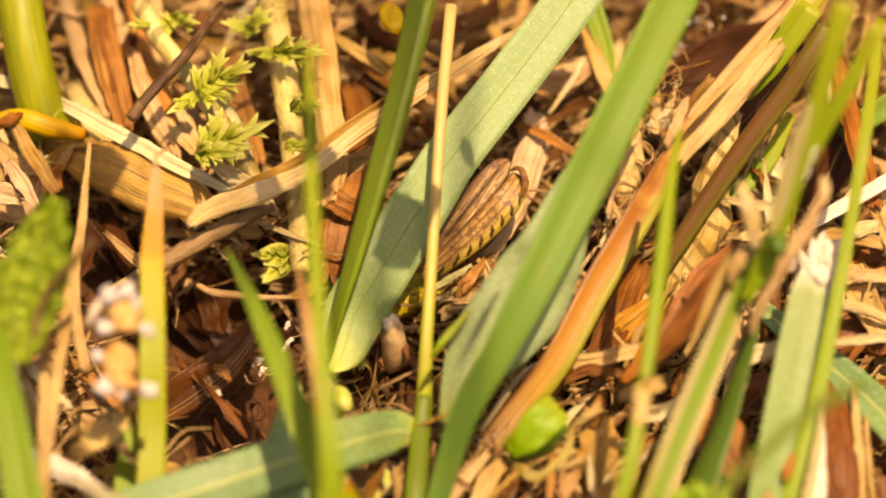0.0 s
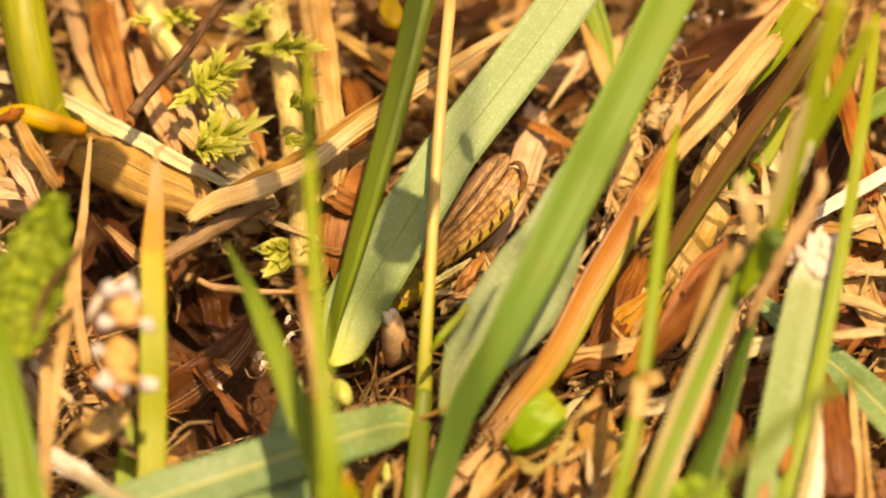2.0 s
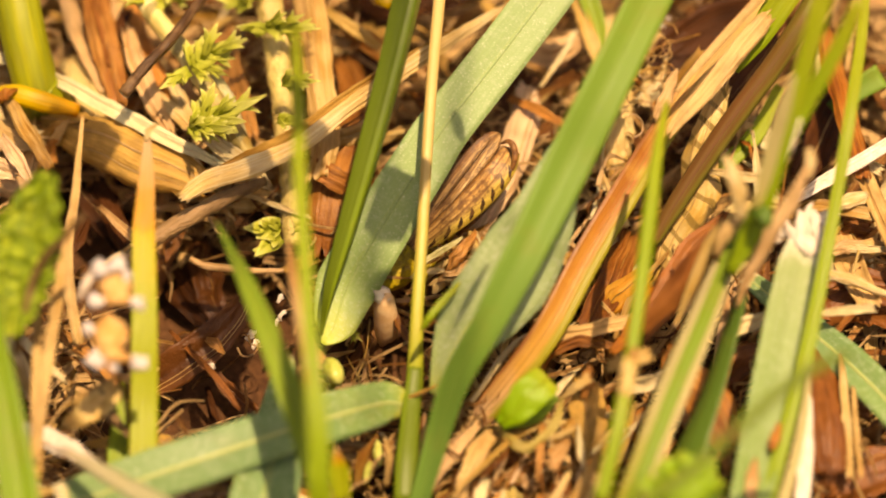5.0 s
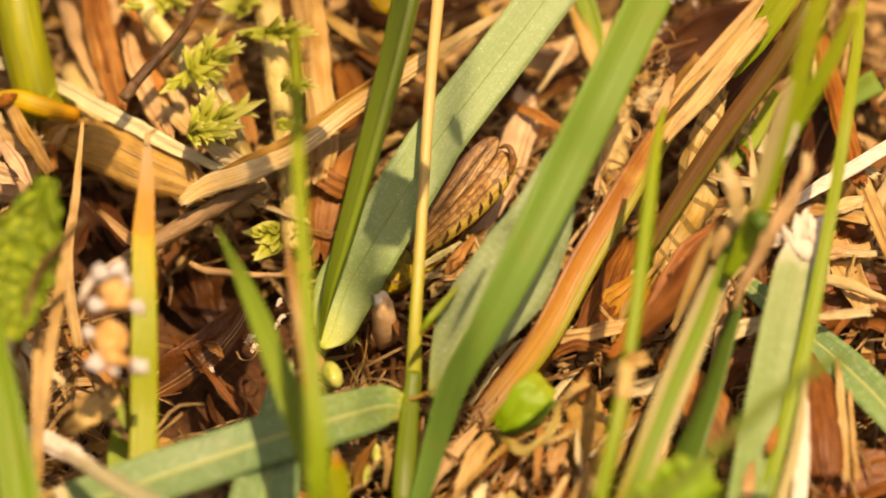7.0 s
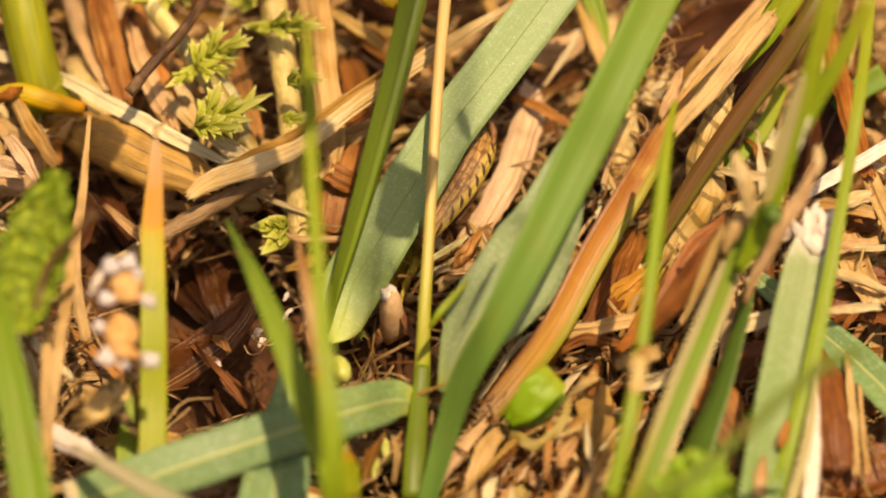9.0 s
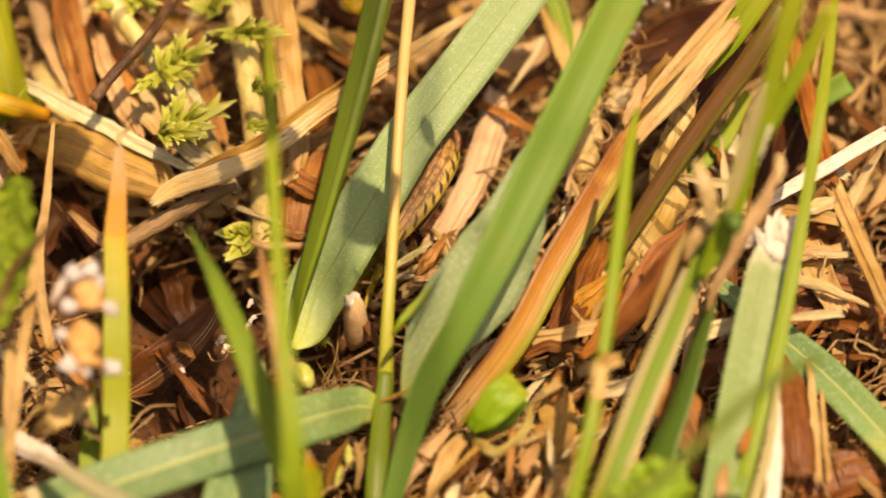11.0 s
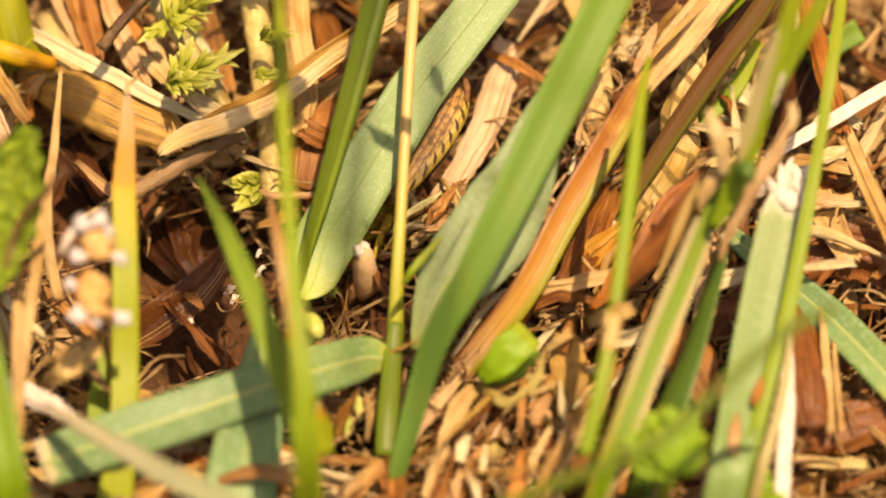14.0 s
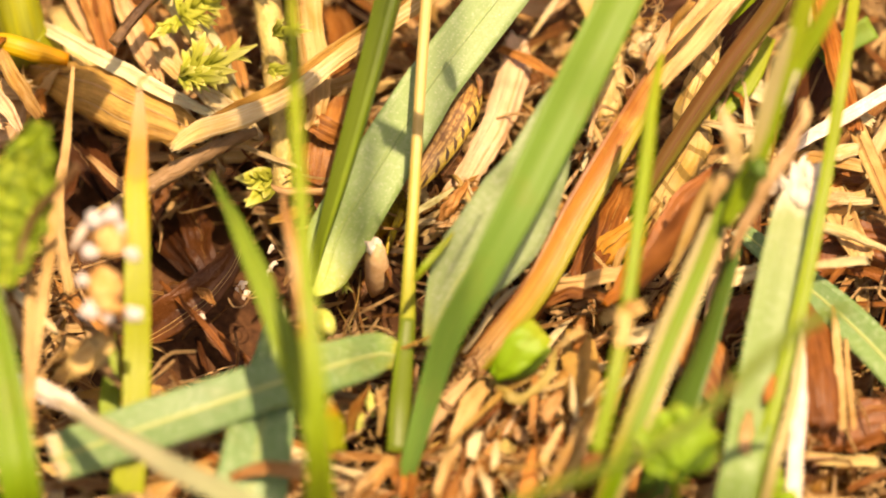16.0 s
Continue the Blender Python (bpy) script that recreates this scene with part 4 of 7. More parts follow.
def build_rusty():
    g = thing("grass_plant", (2.8, -42.1, -6.0), "rust-orange dying grass blade with tan foot", "grass plant", "grass plants")
    ribbed("blade", [(1.4, -40.7, -9.7), (6.4, -37.9, -2.6), (12.2, -35.6, 5.5), (19.3, -29.2, 12.6), (25.7, -18.3, 17.8), (32.3, -7.7, 21.9), (38.5, 3.2, 24), (46.8, 15.6, 26.2), (57.5, 27.8, 29.3), (62.5, 34.6, 30.4)], [2.6,3.8,4.7,5.1,5.3,5.1,4.5,4.9,5.6,5.8], G_RUST, g, "long rusty orange blade with a green edge", rib=G_RUST, fold=0.35, rows=44)
    part("sheath", R([(38.9, -1.9, 28.4), (43.1, 2.5, 30.9), (48.6, 8.1, 34.2), (53.7, 13.3, 37.3), (55.5, 14.9, 38.6)], [1.6,2.9,3.5,3.3,2.3], curl=0.7, rows=24, cols=10, crinkle=0.5, pleat=0.4, fray=0.5, ragged=0.15), STRAW, g, "straw-coloured open sheath")
    part("sheath_edge", R([(40.1, 2.7, 33.6), (44.4, 7.3, 36.1), (49.9, 12.4, 39.1), (55.4, 17.5, 42.1)], [0.7,1.5,1.7,1.5], curl=0.9, rows=20, crinkle=0.2), STRAW, g, "pale raised edge of the sheath")
    part("young_blade", R([(50.1, 12.1, 28.5), (53.6, 14.6, 33.2), (56.2, 17.1, 36.6), (60.2, 20.9, 41.1)], [1.8,4,4.8,4.8], fold=0.3, rows=14), G_STEM, g, "yellow-green blade leaving the sheath")
    part("tip", R([(37.1, 2.9, 27.1), (38.7, 5.8, 28.6), (40.1, 9.4, 29.1), (40.9, 12.3, 28.6)], [1.1,2.4,2.1,0.6], curl=0.8, rows=14, crinkle=0.5, ragged=0.4, fray=0.5), STRAW_PINK, g, "pinkish dry knot")
    w = thing("grass_plant", (37.5, 3.5, -4.0), "olive brown rolled grass stalk with side shoot", "grass plant", "grass plants")
    ribbed("blade", [(37, -8.4, 8.7), (40.5, -4.4, 13.3), (45.5, 0.9, 19), (50.9, 6.2, 24.8), (56.3, 11.1, 30.2), (60.8, 15.7, 35.4), (63.1, 18.8, 38)], [2.2,4,4.4,4.6,4.6,4.4,4.2], G_OLIVE, w, curl=1.2, fold=0.3, rows=34, cols=8)
    ribbed("shoot", [(43.7, 6.1, 6.0), (49.3, 8.5, 9.0), (55.1, 14.2, 11.0), (59.3, 22.6, 13.0)], [1.5,2.8,3.2,1.9], G_STEM, w, "green side shoot", fold=0.3, rows=16)


def build_right():
    x = thing("grass_plant", (28.7, -60.3, 10.0), "slender lime stalk with a tan joint", "grass plant", "grass plants")
    part("stalk", T([(26, -74.8, 30), (28.6, -65.9, 36), (30.7, -55.8, 40)], [1.2,1.2,1.1], flat=0.7), G_STEM, x)
    part("stalk", T([(30.7, -55.8, 40), (32.5, -44.5, 44), (34.2, -32.7, 47), (35.5, -23.1, 49), (37.2, -14.2, 50)], [1.0,1.15,1.15,0.9,0.4], flat=0.7), G_STEM, x)
    part("joint", Shape().blob((30.8, -55.3, 40), (1.0, 1.9, 1.0), turn=-8, lumps=0.3), STRAW_PINK, x, "dry tan joint")
    part("foot", T([(29.6, -61.7, 38), (30.6, -56.9, 40)], [1.2,1.2], flat=0.8, rows=6), STRAW_GOLD, x)
    y = thing("grass_plant", (32.7, -58.9, 8.0), "cream and green striped grass shoots", "grass plant", "grass plants")
    part("blade", R([(24.7, -77.1, 10.0), (28.2, -72.1, 22.0), (31.5, -65.4, 27.0), (35.8, -54.7, 31.0), (40.5, -44.0, 34.0), (44.5, -34.6, 36.0)], [0.9,1.1,1.4,1.5,1.4,1.0], fold=0.3, rows=26), G_STRIPE, y, "cream-coloured dry side")
    ribbed("blade", [(26.1, -76.4, 9.0), (29.8, -71.4, 21.0), (33.2, -64.6, 26.0), (37.7, -53.9, 30.0), (42.3, -43.2, 33.0), (46.1, -33.8, 35.0), (49.2, -26.4, 37.0)], [2.3,2.3,2.4,2.4,2.4,2.1,1.9], G_VIVID, y, fold=0.2, rows=26)
    part("blade", R([(27.4, -75.7, 8.0), (31.3, -70.7, 20.0), (34.7, -63.9, 25.0), (39.5, -53.1, 29.0), (44.0, -42.4, 32.0), (47.0, -34.1, 34.0)], [1.4,1.5,1.7,1.7,1.4,0.8], fold=0.3, rows=26), G_CREAM, y, "cream-coloured dry stripe")
    part("blade", R([(33.4, -68.8, -2.0), (37.2, -63.5, 10.0), (39.9, -56.9, 17.0), (43.7, -48.0, 21.0), (47.5, -36.8, 25.0), (49.3, -31.7, 27.0)], [6.6,7.2,6.6,5.3,4.0,1.9], fold=-0.2, face=(-0.75, -0.6, 0.25), rows=22), G_DEEP, y, "green blade behind, its shade put in the colour")
    ribbed("blade", [(46.3, -38, 37.3), (49.2, -35.3, 43.5), (51.5, -32, 50.2), (53.6, -28.2, 57.3), (55.8, -23.8, 64.9), (57.8, -19.4, 72.5), (59.4, -15.1, 78.8)], [1.7,3.5,3.3,2.9,2.9,3.1,3.3], G_STEM, y, "lime blade with a pale edge", rib=G_STEM, fold=0.35, rows=30)
    part("pale_edge", R([(49.5, -35.3, 47.4), (50.9, -32.4, 53.1), (52.1, -29.8, 58.5), (53.5, -27.3, 63.9), (54.7, -25.2, 67.7)], [0.7,2.2,2.4,2,0.7], fold=0.2, rows=20), G_CREAM, y, "cream dry edge of the lime blade")
    part("knot", Shape().blob((50.7, -36.5, 49.1), (1.6, 1.9, 1.2), turn=20, lumps=0.4), G_DEEP, y, "dark green swollen joint")
    ribbed("shoot", [(54.6, -27.2, 54.2), (56.7, -23.9, 58.2), (59.5, -21.1, 63.3), (62.2, -18.3, 68.2), (64.6, -15.2, 73.5)], [1.1,2.4,2.6,2.4,2], G_STEM, y, "green side shoot", fold=0.3, rows=22)
    part("shoot_foot", R([(54.2, -28.8, 52.9), (54.8, -27, 55.7), (56.1, -25.3, 58.4)], [1.1,2.4,1.3], curl=0.9, rows=12, crinkle=0.4), WHITE_TUFT, y, "whitish dry foot of the side shoot")
    part("dry_tip", R([(48.2, -33.7, 44.9), (47.5, -32, 48.8), (46.4, -30.1, 51.8), (45.2, -28, 53.5)], [1.8,3.1,2.8,0.7], curl=0.9, rows=16, crinkle=0.4), STRAW_PALE, y, "frayed dry tip")
    part("dry_tip", R([(48, -32, 43.6), (45.7, -33.4, 41.2), (44.4, -34.7, 37.5)], [1.5,2.6,0.9], curl=0.9, rows=12, crinkle=0.4), STRAW, y)
    part("dry_blade", R([(33.7, -37.1, 21.1), (36.8, -35, 25.5), (41, -32.2, 30.4), (44.8, -29.9, 35), (46.5, -28.8, 38.5)], [0.7,4,5.1,4.2,1.7], curl=0.8, rows=24, crinkle=0.3, pleat=0.4), RED_BROWN, y, "brown withered blade")
    part("dry_blade", R([(39, -38.2, 25.4), (41.1, -34.8, 30.8), (43.7, -31.5, 36.3), (45.5, -29.8, 40.3)], [0.5,1.8,2.2,0.9], curl=0.8, rows=18, crinkle=0.3), STRAW_GOLD, y)
    part("dry_blade", R([(47.7, -40, 31.7), (49.9, -36.7, 37.1), (52.6, -34.3, 43), (55.8, -31.7, 47.8), (57.6, -28.8, 51.6)], [0.6,2.2,2.8,2.6,0.7], curl=0.8, rows=22, crinkle=0.3), STRAW_PINK, y, "pinkish tan dry blade by the joint")
    part("dry_tip", R([(57.9, -29.4, 49.7), (58.3, -27.5, 51.4), (58, -26, 52.6)], [0.9,2,1.1], curl=0.8, rows=10), STRAW_PALE, y)
    z = thing("grass_plant", (51.9, -53.1, 0.0), "pale green broad blade with a frayed white end", "grass plant", "grass plants")
    ribbed("blade", [(46.1, -76.7, 8.0), (48.1, -70.3, 18.0), (50.4, -60.2, 20.0), (53.2, -48.5, 23.0), (55.8, -37.6, 26.0), (58.0, -29.1, 28.0), (59.8, -23.1, 29.0)], [6.2,6.2,6.8,7.1,7.1,7.0,4.7], G_PALE, z, rib=G_PALE, fold=0.14, rows=30, cols=8, ragged=0.03)
    ribbed("blade", [(48.4, -76.7, 8.0), (51.1, -69.2, 16.5), (54.0, -58.4, 20.5), (57.4, -47.9, 25.0), (60.6, -35.3, 30.0), (63.4, -23.3, 36.0), (65.8, -12.0, 43.0), (68.4, 2.0, 46.0), (69.8, 11.2, 48.0)], [2.4,2.4,2.8,2.8,2.4,2.1,2.1,1.9,1.3], G_STEM, z, "slim lime blade", fold=0.4, rows=34)
    part("blade", R([(50.9, -75.7, 8.0), (53.0, -70.7, 20.0), (55.7, -62.4, 23.0), (57.6, -54.3, 25.0), (58.8, -47.2, 27.0)], [1.7,1.7,1.7,1.3,0.6], fold=0.3, rows=16), G_CREAM, z, "cream dry edge")
    part("node", R([(52.5, -59.9, 22.2), (53.3, -57.8, 22.8), (53.9, -55.8, 23.4)], [1.3,2.3,1.1], curl=0.8, rows=8, ragged=0.4), STRAW_ORANGE, z, "rusty spot at the joint")
    part("node", R([(49.0, -67.9, 20.4), (49.5, -64.0, 20.8), (50.0, -61.0, 21.4)], [1.9,2.3,0.8], curl=0.8, rows=8, ragged=0.4), STRAW_PINK, z)
    rng = random.Random(8)
    fr = Shape()
    a = Vector((59.3, -24.2, 29.0))
    for k in range(22):
        ang = rng.uniform(0.4, 3.3)
        d = Vector((math.cos(ang), math.sin(ang) * 0.8, math.sin(ang) * 0.5)) * rng.uniform(2.5, 7.0)
        s = a + Vector((rng.uniform(-2.8, 2.8), rng.uniform(-2.5, 1.5), 0))
        w = rng.uniform(1.2, 3.6)
        fr.ribbon([s, s + d * 0.6 + Vector((0, 0, rng.uniform(-0.3, 0.8))), s + d], [w * 0.8, w, w * 0.3], curl=0.5, rows=8, cols=4, crinkle=0.5, fray=0.5, seed=k)
    part("frayed_end", fr, WHITE_TUFT, z, "torn whitish fibres")
    s = thing("grass_plant", (37.8, -79.0, 40.0), "thin olive stalk leaning across", "grass plant", "grass plants")
    part("stalk", T([(7.6, -98.3, 45.0), (13.8, -96.8, 49.0), (21.5, -95.8, 53.0), (30.8, -93.6, 56.0), (36.9, -90.3, 58.0), (42.7, -85.4, 60.0), (50.0, -79.1, 62.0), (56.3, -75.7, 64.0), (60.1, -75.0, 65.0)], [0.8,0.8,0.8,0.8,0.9,0.9,0.9,0.9,0.4], flat=0.8), G_DARK, s)
    part("node", Shape().blob((42.7, -85.4, 60.0), (1.3, 1.2, 1.2), lumps=0.2), G_OLIVE, s, "slightly swollen stalk joint")
    b = thing("grass_plant", (53.6, -9.6, -0.0), "green grass blade sloping down through the straw", "grass plant", "grass plants")
    part("blade", R([(51.8, -14.4, 8.0), (56.0, -19.9, 9.0), (62.1, -28.2, 10.0), (67.5, -34.5, 10.0), (73.9, -43.5, 10.0), (85.0, -58.9, 8.0)], [2.8,3.9,5.5,6.2,6.2,5.6], fold=0.2, rows=24), G_CROSS, b)
    part("midrib", R([(51.8, -14.4, 8.0), (56.0, -19.9, 9.0), (62.1, -28.2, 10.0), (67.5, -34.5, 10.0), (73.9, -43.5, 10.0), (85.0, -58.9, 8.0)], [2.8,3.9,5.5,6.2,6.2,5.6], fold=0.2, rows=24, cols=2, span=(-0.06, 0.06), lift=0.1), RIB_PALE, b)
    h = thing("herb", (40.1, -59.6, 0.0), "toothed bright green herb leaves at the grass foot", "herb")
    for root, tip, n, w in (((37.4, -78.0, 26.0), (37.3, -67.5, 32.0), 9, 3.2), ((38.7, -77.0, 26.0), (43.0, -69.7, 30.0), 7, 2.8), ((37.9, -77.0, 26.0), (33.0, -69.7, 30.0), 6, 2.6), ((38.6, -78.8, 27.0), (40.8, -68.3, 33.0), 7, 2.6),
                            ((50.2, -70.9, 10.0), (55.3, -66.4, 14.0), 7, 2.4), ((51.0, -71.9, 10.0), (57.6, -71.4, 13.0), 6, 2.4)):
        part("leaf", frond(Shape(), root, tip, 4, w * 1.1, rng), G_CLOVER, h)
    part("stalk", T([(39.7, -73.0, 4.0), (38.7, -75.1, 16.0), (37.5, -76.7, 27.0)], [0.7, 0.6, 0.5], rows=10), G_STEM, h)
    part("stalk", T([(48.7, -67.5, -4.0), (49.6, -70.2, 6.0), (50.7, -70.7, 10.5)], [0.7, 0.6, 0.5], rows=8), G_STEM, h)
    e = thing("grass_plant", (29.3, 49.2, 0.0), "green and yellow young grass shoot", "grass plant", "grass plants")
    ribbed("shoot", [(30.6, 35.5, 6.0), (29.2, 40.7, 9.0), (27.3, 45.9, 12.0), (25.9, 50.7, 14.0)], [0.6,3.4,4.1,3.8], G_SPIKE, e, rib=G_STEM, fold=0.5, rows=16)
    part("shoot", R([(31.4, 29.9, 5.0), (28.6, 36.3, 8.0), (26.0, 44.1, 11.0), (25.0, 50.3, 13.0)], [1.3,2.8,2.3,2.3], fold=0.3, rows=16), STRAW_GOLD, e)
    ribbed("shoot", [(67.9, 20.2, 10.0), (71.6, 22.2, 12.0), (76.4, 24.2, 14.0)], [2.3,3.8,4.3], G_BIG, e, rows=10)


def build_left():
    i = thing("grass_plant", (-44.6, -45.4, 0.0), "yellow-green grass blade with orange dry tip", "grass plant", "grass plants")
    ribbed("blade", [(-45.3, -74.7, 2.0), (-44.4, -67.0, 9.0), (-43.3, -59.0, 14.0), (-43.2, -49.0, 18.0), (-43.2, -40.5, 24.0), (-43.4, -31.1, 29.0), (-43.6, -24.4, 32.0), (-43.5, -15.7, 34.0), (-43.7, -6.9, 36.0)], [5.6,5.3,4.5,4.3,4.2,3.9,3.6,2.6,0.6], G_ORANGE, i, fold=0.2, rows=36)
    ribbed("blade", [(-47.8, -54.2, 6.0), (-47.9, -48.8, 9.0), (-47.4, -43.3, 12.0), (-47.2, -39.6, 13.0)], [3.4,3.2,1.9,0.6], G_STEM, i, fold=0.2, rows=16)
    part("dry_tip", R([(-43.8, -9.5, 36.0), (-43.3, -7.9, 36.5), (-42.0, -5.9, 36.0)], [0.8,0.9,0.4], rows=6), STRAW_PALE, i)
    l = thing("grass_plant", (-62.8, -60.3, 10.0), "bright lime grass blade leaning outward", "grass plant", "grass plants")
    part("blade", R([(-57.7, -81.9, 14.0), (-58.3, -79.5, 28.0), (-59.8, -71.9, 33.0), (-61.7, -63.5, 37.0), (-63.7, -55.3, 40.0), (-66.1, -46.1, 42.0), (-69.5, -33.7, 43.0)], [6.2,6.2,6.2,5.6,4.9,4.1,1.9], fold=0.35, rows=30), G_VIVID, l)
    part("midrib", R([(-57.7, -81.9, 14.0), (-58.3, -79.5, 28.0), (-59.8, -71.9, 33.0), (-61.7, -63.5, 37.0), (-63.7, -55.3, 40.0), (-66.1, -46.1, 42.0), (-69.5, -33.7, 43.0)], [6.2,6.2,6.2,5.6,4.9,4.1,1.9], fold=0.35, rows=30, cols=2, span=(-0.04, 0.04), lift=0.08), G_STEM, l)
    n = thing("thick_stem", (-62.8, 30.0, 2.0), "thick yellow-green plant stem with a wilted yellow leaf", "plant stem")
    part("stem", T([(-65.0, 23.2, 6.0), (-65.8, 25.3, 10.0), (-68.1, 32.2, 18.0), (-70.0, 41.2, 25.0)], [3.2,3.9,3.9,3.8], seg=20, rough=0.05), G_SHEATH, n)
    part("collar", T([(-59.4, 23.3, 3.0), (-62.5, 23.5, 7.0), (-65.1, 24.6, 10.0)], [1.9,3.2,3.8], seg=16, rough=0.1), G_SHEATH, n)
    part("leaf", R([(-75.7, 19.1, 14.0), (-68.9, 18.6, 16.0), (-63.3, 17.6, 15.0), (-57.9, 18.4, 12.0)], [1.9,3.8,3.9,2.4], curl=0.8, rows=18), G_YELLOW, n, "wilted yellow and orange leaf")
    part("dry_scale", R([(-72.7, 16.9, 15.0), (-69.6, 16.8, 18.0), (-67.9, 18.7, 17.0)], [1.9,2.3,0.8], curl=1.1, rows=10, crinkle=0.6, ragged=0.3), STRAW_ORANGE, n)
    k = thing("rough_leaf", (-66.4, -35.1, 20.0), "wrinkled bright green leaf on a brown stalk", "leaf")
    lf = Shape()
    curve = spline([(-62.5, -50.5, 38.6), (-61.2, -43.7, 41.7), (-59.3, -36.9, 46.1), (-56.4, -30, 51.9)], 40)
    for low in (0, 1):
        for r, p in enumerate(curve):
            f = r / 40
            w = 5.5 * (math.sin(math.pi * min(1, 0.06 + 0.90 * f)) ** 0.7) * (1 + 0.10 * math.sin(r * 1.15))
            for j in range(25):
                u = j / 12 - 1
                q = p + Vector((0.95, -0.22, -0.12)) * (u * w)
                bump = 1.5 * noise.noise(q * 0.42) + 0.7 * math.sin(f * 34 + abs(u) * 8) * abs(u) ** 0.5 + 0.9 * abs(u) - 0.3 * (abs(u) < 0.06)
                lf.v.append((q + Vector((0.05, -0.6, 0.8)) * (bump - 0.3 * low)) * MM)
    m = 41 * 25
    for r in range(40):
        for j in range(24):
            a = r * 25 + j
            c = [(j / 24, r / 40), ((j + 1) / 24, r / 40), ((j + 1) / 24, (r + 1) / 40), (j / 24, (r + 1) / 40)]
            lf.f += [(a, a + 1, a + 26, a + 25), (a + m, a + m + 25, a + m + 26, a + m + 1)]
            lf.uv += [c, [c[0], c[3], c[2], c[1]]]
    part("leaf_blade", lf, RUGOSE, k)
    part("stalk", T([(-61.3, -50.9, 34.4), (-59.1, -45.6, 41.4), (-57.1, -43, 46.1), (-53.4, -40.6, 49.5), (-50.5, -38, 51.7)], [0.6,0.6,0.6,0.55,0.6], rows=20), TWIG_GREY, k, "thin brown stalk")
    fl = thing("small_flower", (-44.7, -52.5, 14.0), "small white and orange flower on a dark thin stalk", "flower")
    part("calyx", Shape().blob((-46, -43.7, 41.7), (2.7, 3.1, 1.6), turn=-15, lumps=0.5, seed=2).ribbon([(-48.9, -46.1, 40.9), (-45.8, -46.9, 42.9), (-43, -46.1, 40.9)], [1.2, 2.6, 1.2], curl=0.8, rows=8), ORANGE, fl, "orange upper bell")
    part("calyx", Shape().blob((-47.2, -49.3, 37), (2.8, 3.9, 1.6), turn=10, lumps=0.5, seed=4).ribbon([(-49.3, -52.4, 35.7), (-46.6, -53.3, 37.5), (-43.8, -52.7, 35.4)], [1.2, 3.0, 1.2], curl=0.8, rows=8), ORANGE, fl, "orange lower bell")
    prng = random.Random(14)
    for c, reach in (((-48.3, -42.4, 44.1), 1.9), ((-45.9, -41.9, 44.5), 2.1), ((-44.4, -43.2, 43.4), 1.2), ((-42.7, -46.8, 41.7), 1.7), ((-49, -46.7, 41.8), 1.9), ((-50, -49.9, 39.1), 1.5), ((-49, -53.5, 36.1), 2.0), ((-46.2, -54.3, 35.4), 1.0), ((-42.5, -53.8, 35.8), 1.8)):
        petal = Shape().blob(c, (reach * 0.6, reach * 0.5, 0.6), turn=prng.uniform(-40, 40), lumps=0.9, seed=prng.random() * 9)
        for k in range(8):
            ang = prng.uniform(0, 6.283)
            d = Vector((math.cos(ang), math.sin(ang) * 0.77, math.sin(ang) * 0.64)) * reach * prng.uniform(0.7, 1.2)
            o = Vector(c)
            petal.ribbon([o - d * 0.2, o + d * 0.4 + Vector((0, -0.3, 0.4)), o + d * 0.8], [1.2, 1.8, 0.5], curl=0.6, rows=5, cols=2)
        part("petal", petal, PETAL, fl)
    part("stalk", T([(-45.8, -49.8, 10.4), (-45.3, -51.9, 21.7), (-45.7, -53.5, 30.8), (-46.6, -51.8, 33.5)], [0.4,0.4,0.4,0.4], rows=14), TWIG, fl)
    part("bract", R([(-44.7, -52.0, 14.0), (-48.5, -49.6, 18.0), (-49.8, -47.7, 22.0)], [0.8,2.3,0.5], curl=0.8, rows=10), TWIG_GREY, fl, "withered dark bract")
    part("bract", R([(-49, -41.8, 43.3), (-50.6, -43.4, 41.9), (-51.9, -44.7, 39.5)], [1.3,1.5,0.3], curl=0.8, rows=8), WHITE_TUFT, fl)
    y = thing("yarrow_plant", (-30.9, 15.9, 2.0), "finely cut light green herb with pale stem", "herb")
    part("stem", T([(-28.7, 9.1, 9), (-32.3, 13.7, 13), (-34.9, 17.6, 15), (-40.5, 26.6, 17), (-46.1, 34.8, 18), (-49.5, 41.7, 19)], [1.5,1.6,1.6,1.6,1.7,1.7], rows=30, seg=14, rough=0.08), STEM_BAR, y, "pale yellow-green stem")
    part("side_stem", T([(-37.1, 28, 12), (-35.2, 23.2, 13), (-33.2, 18.7, 13), (-31, 13.8, 10)], [1.3,1.6,1.7,1.4], rows=14), PALE_STEM, y, "short pale side stem")
    rng = random.Random(21)
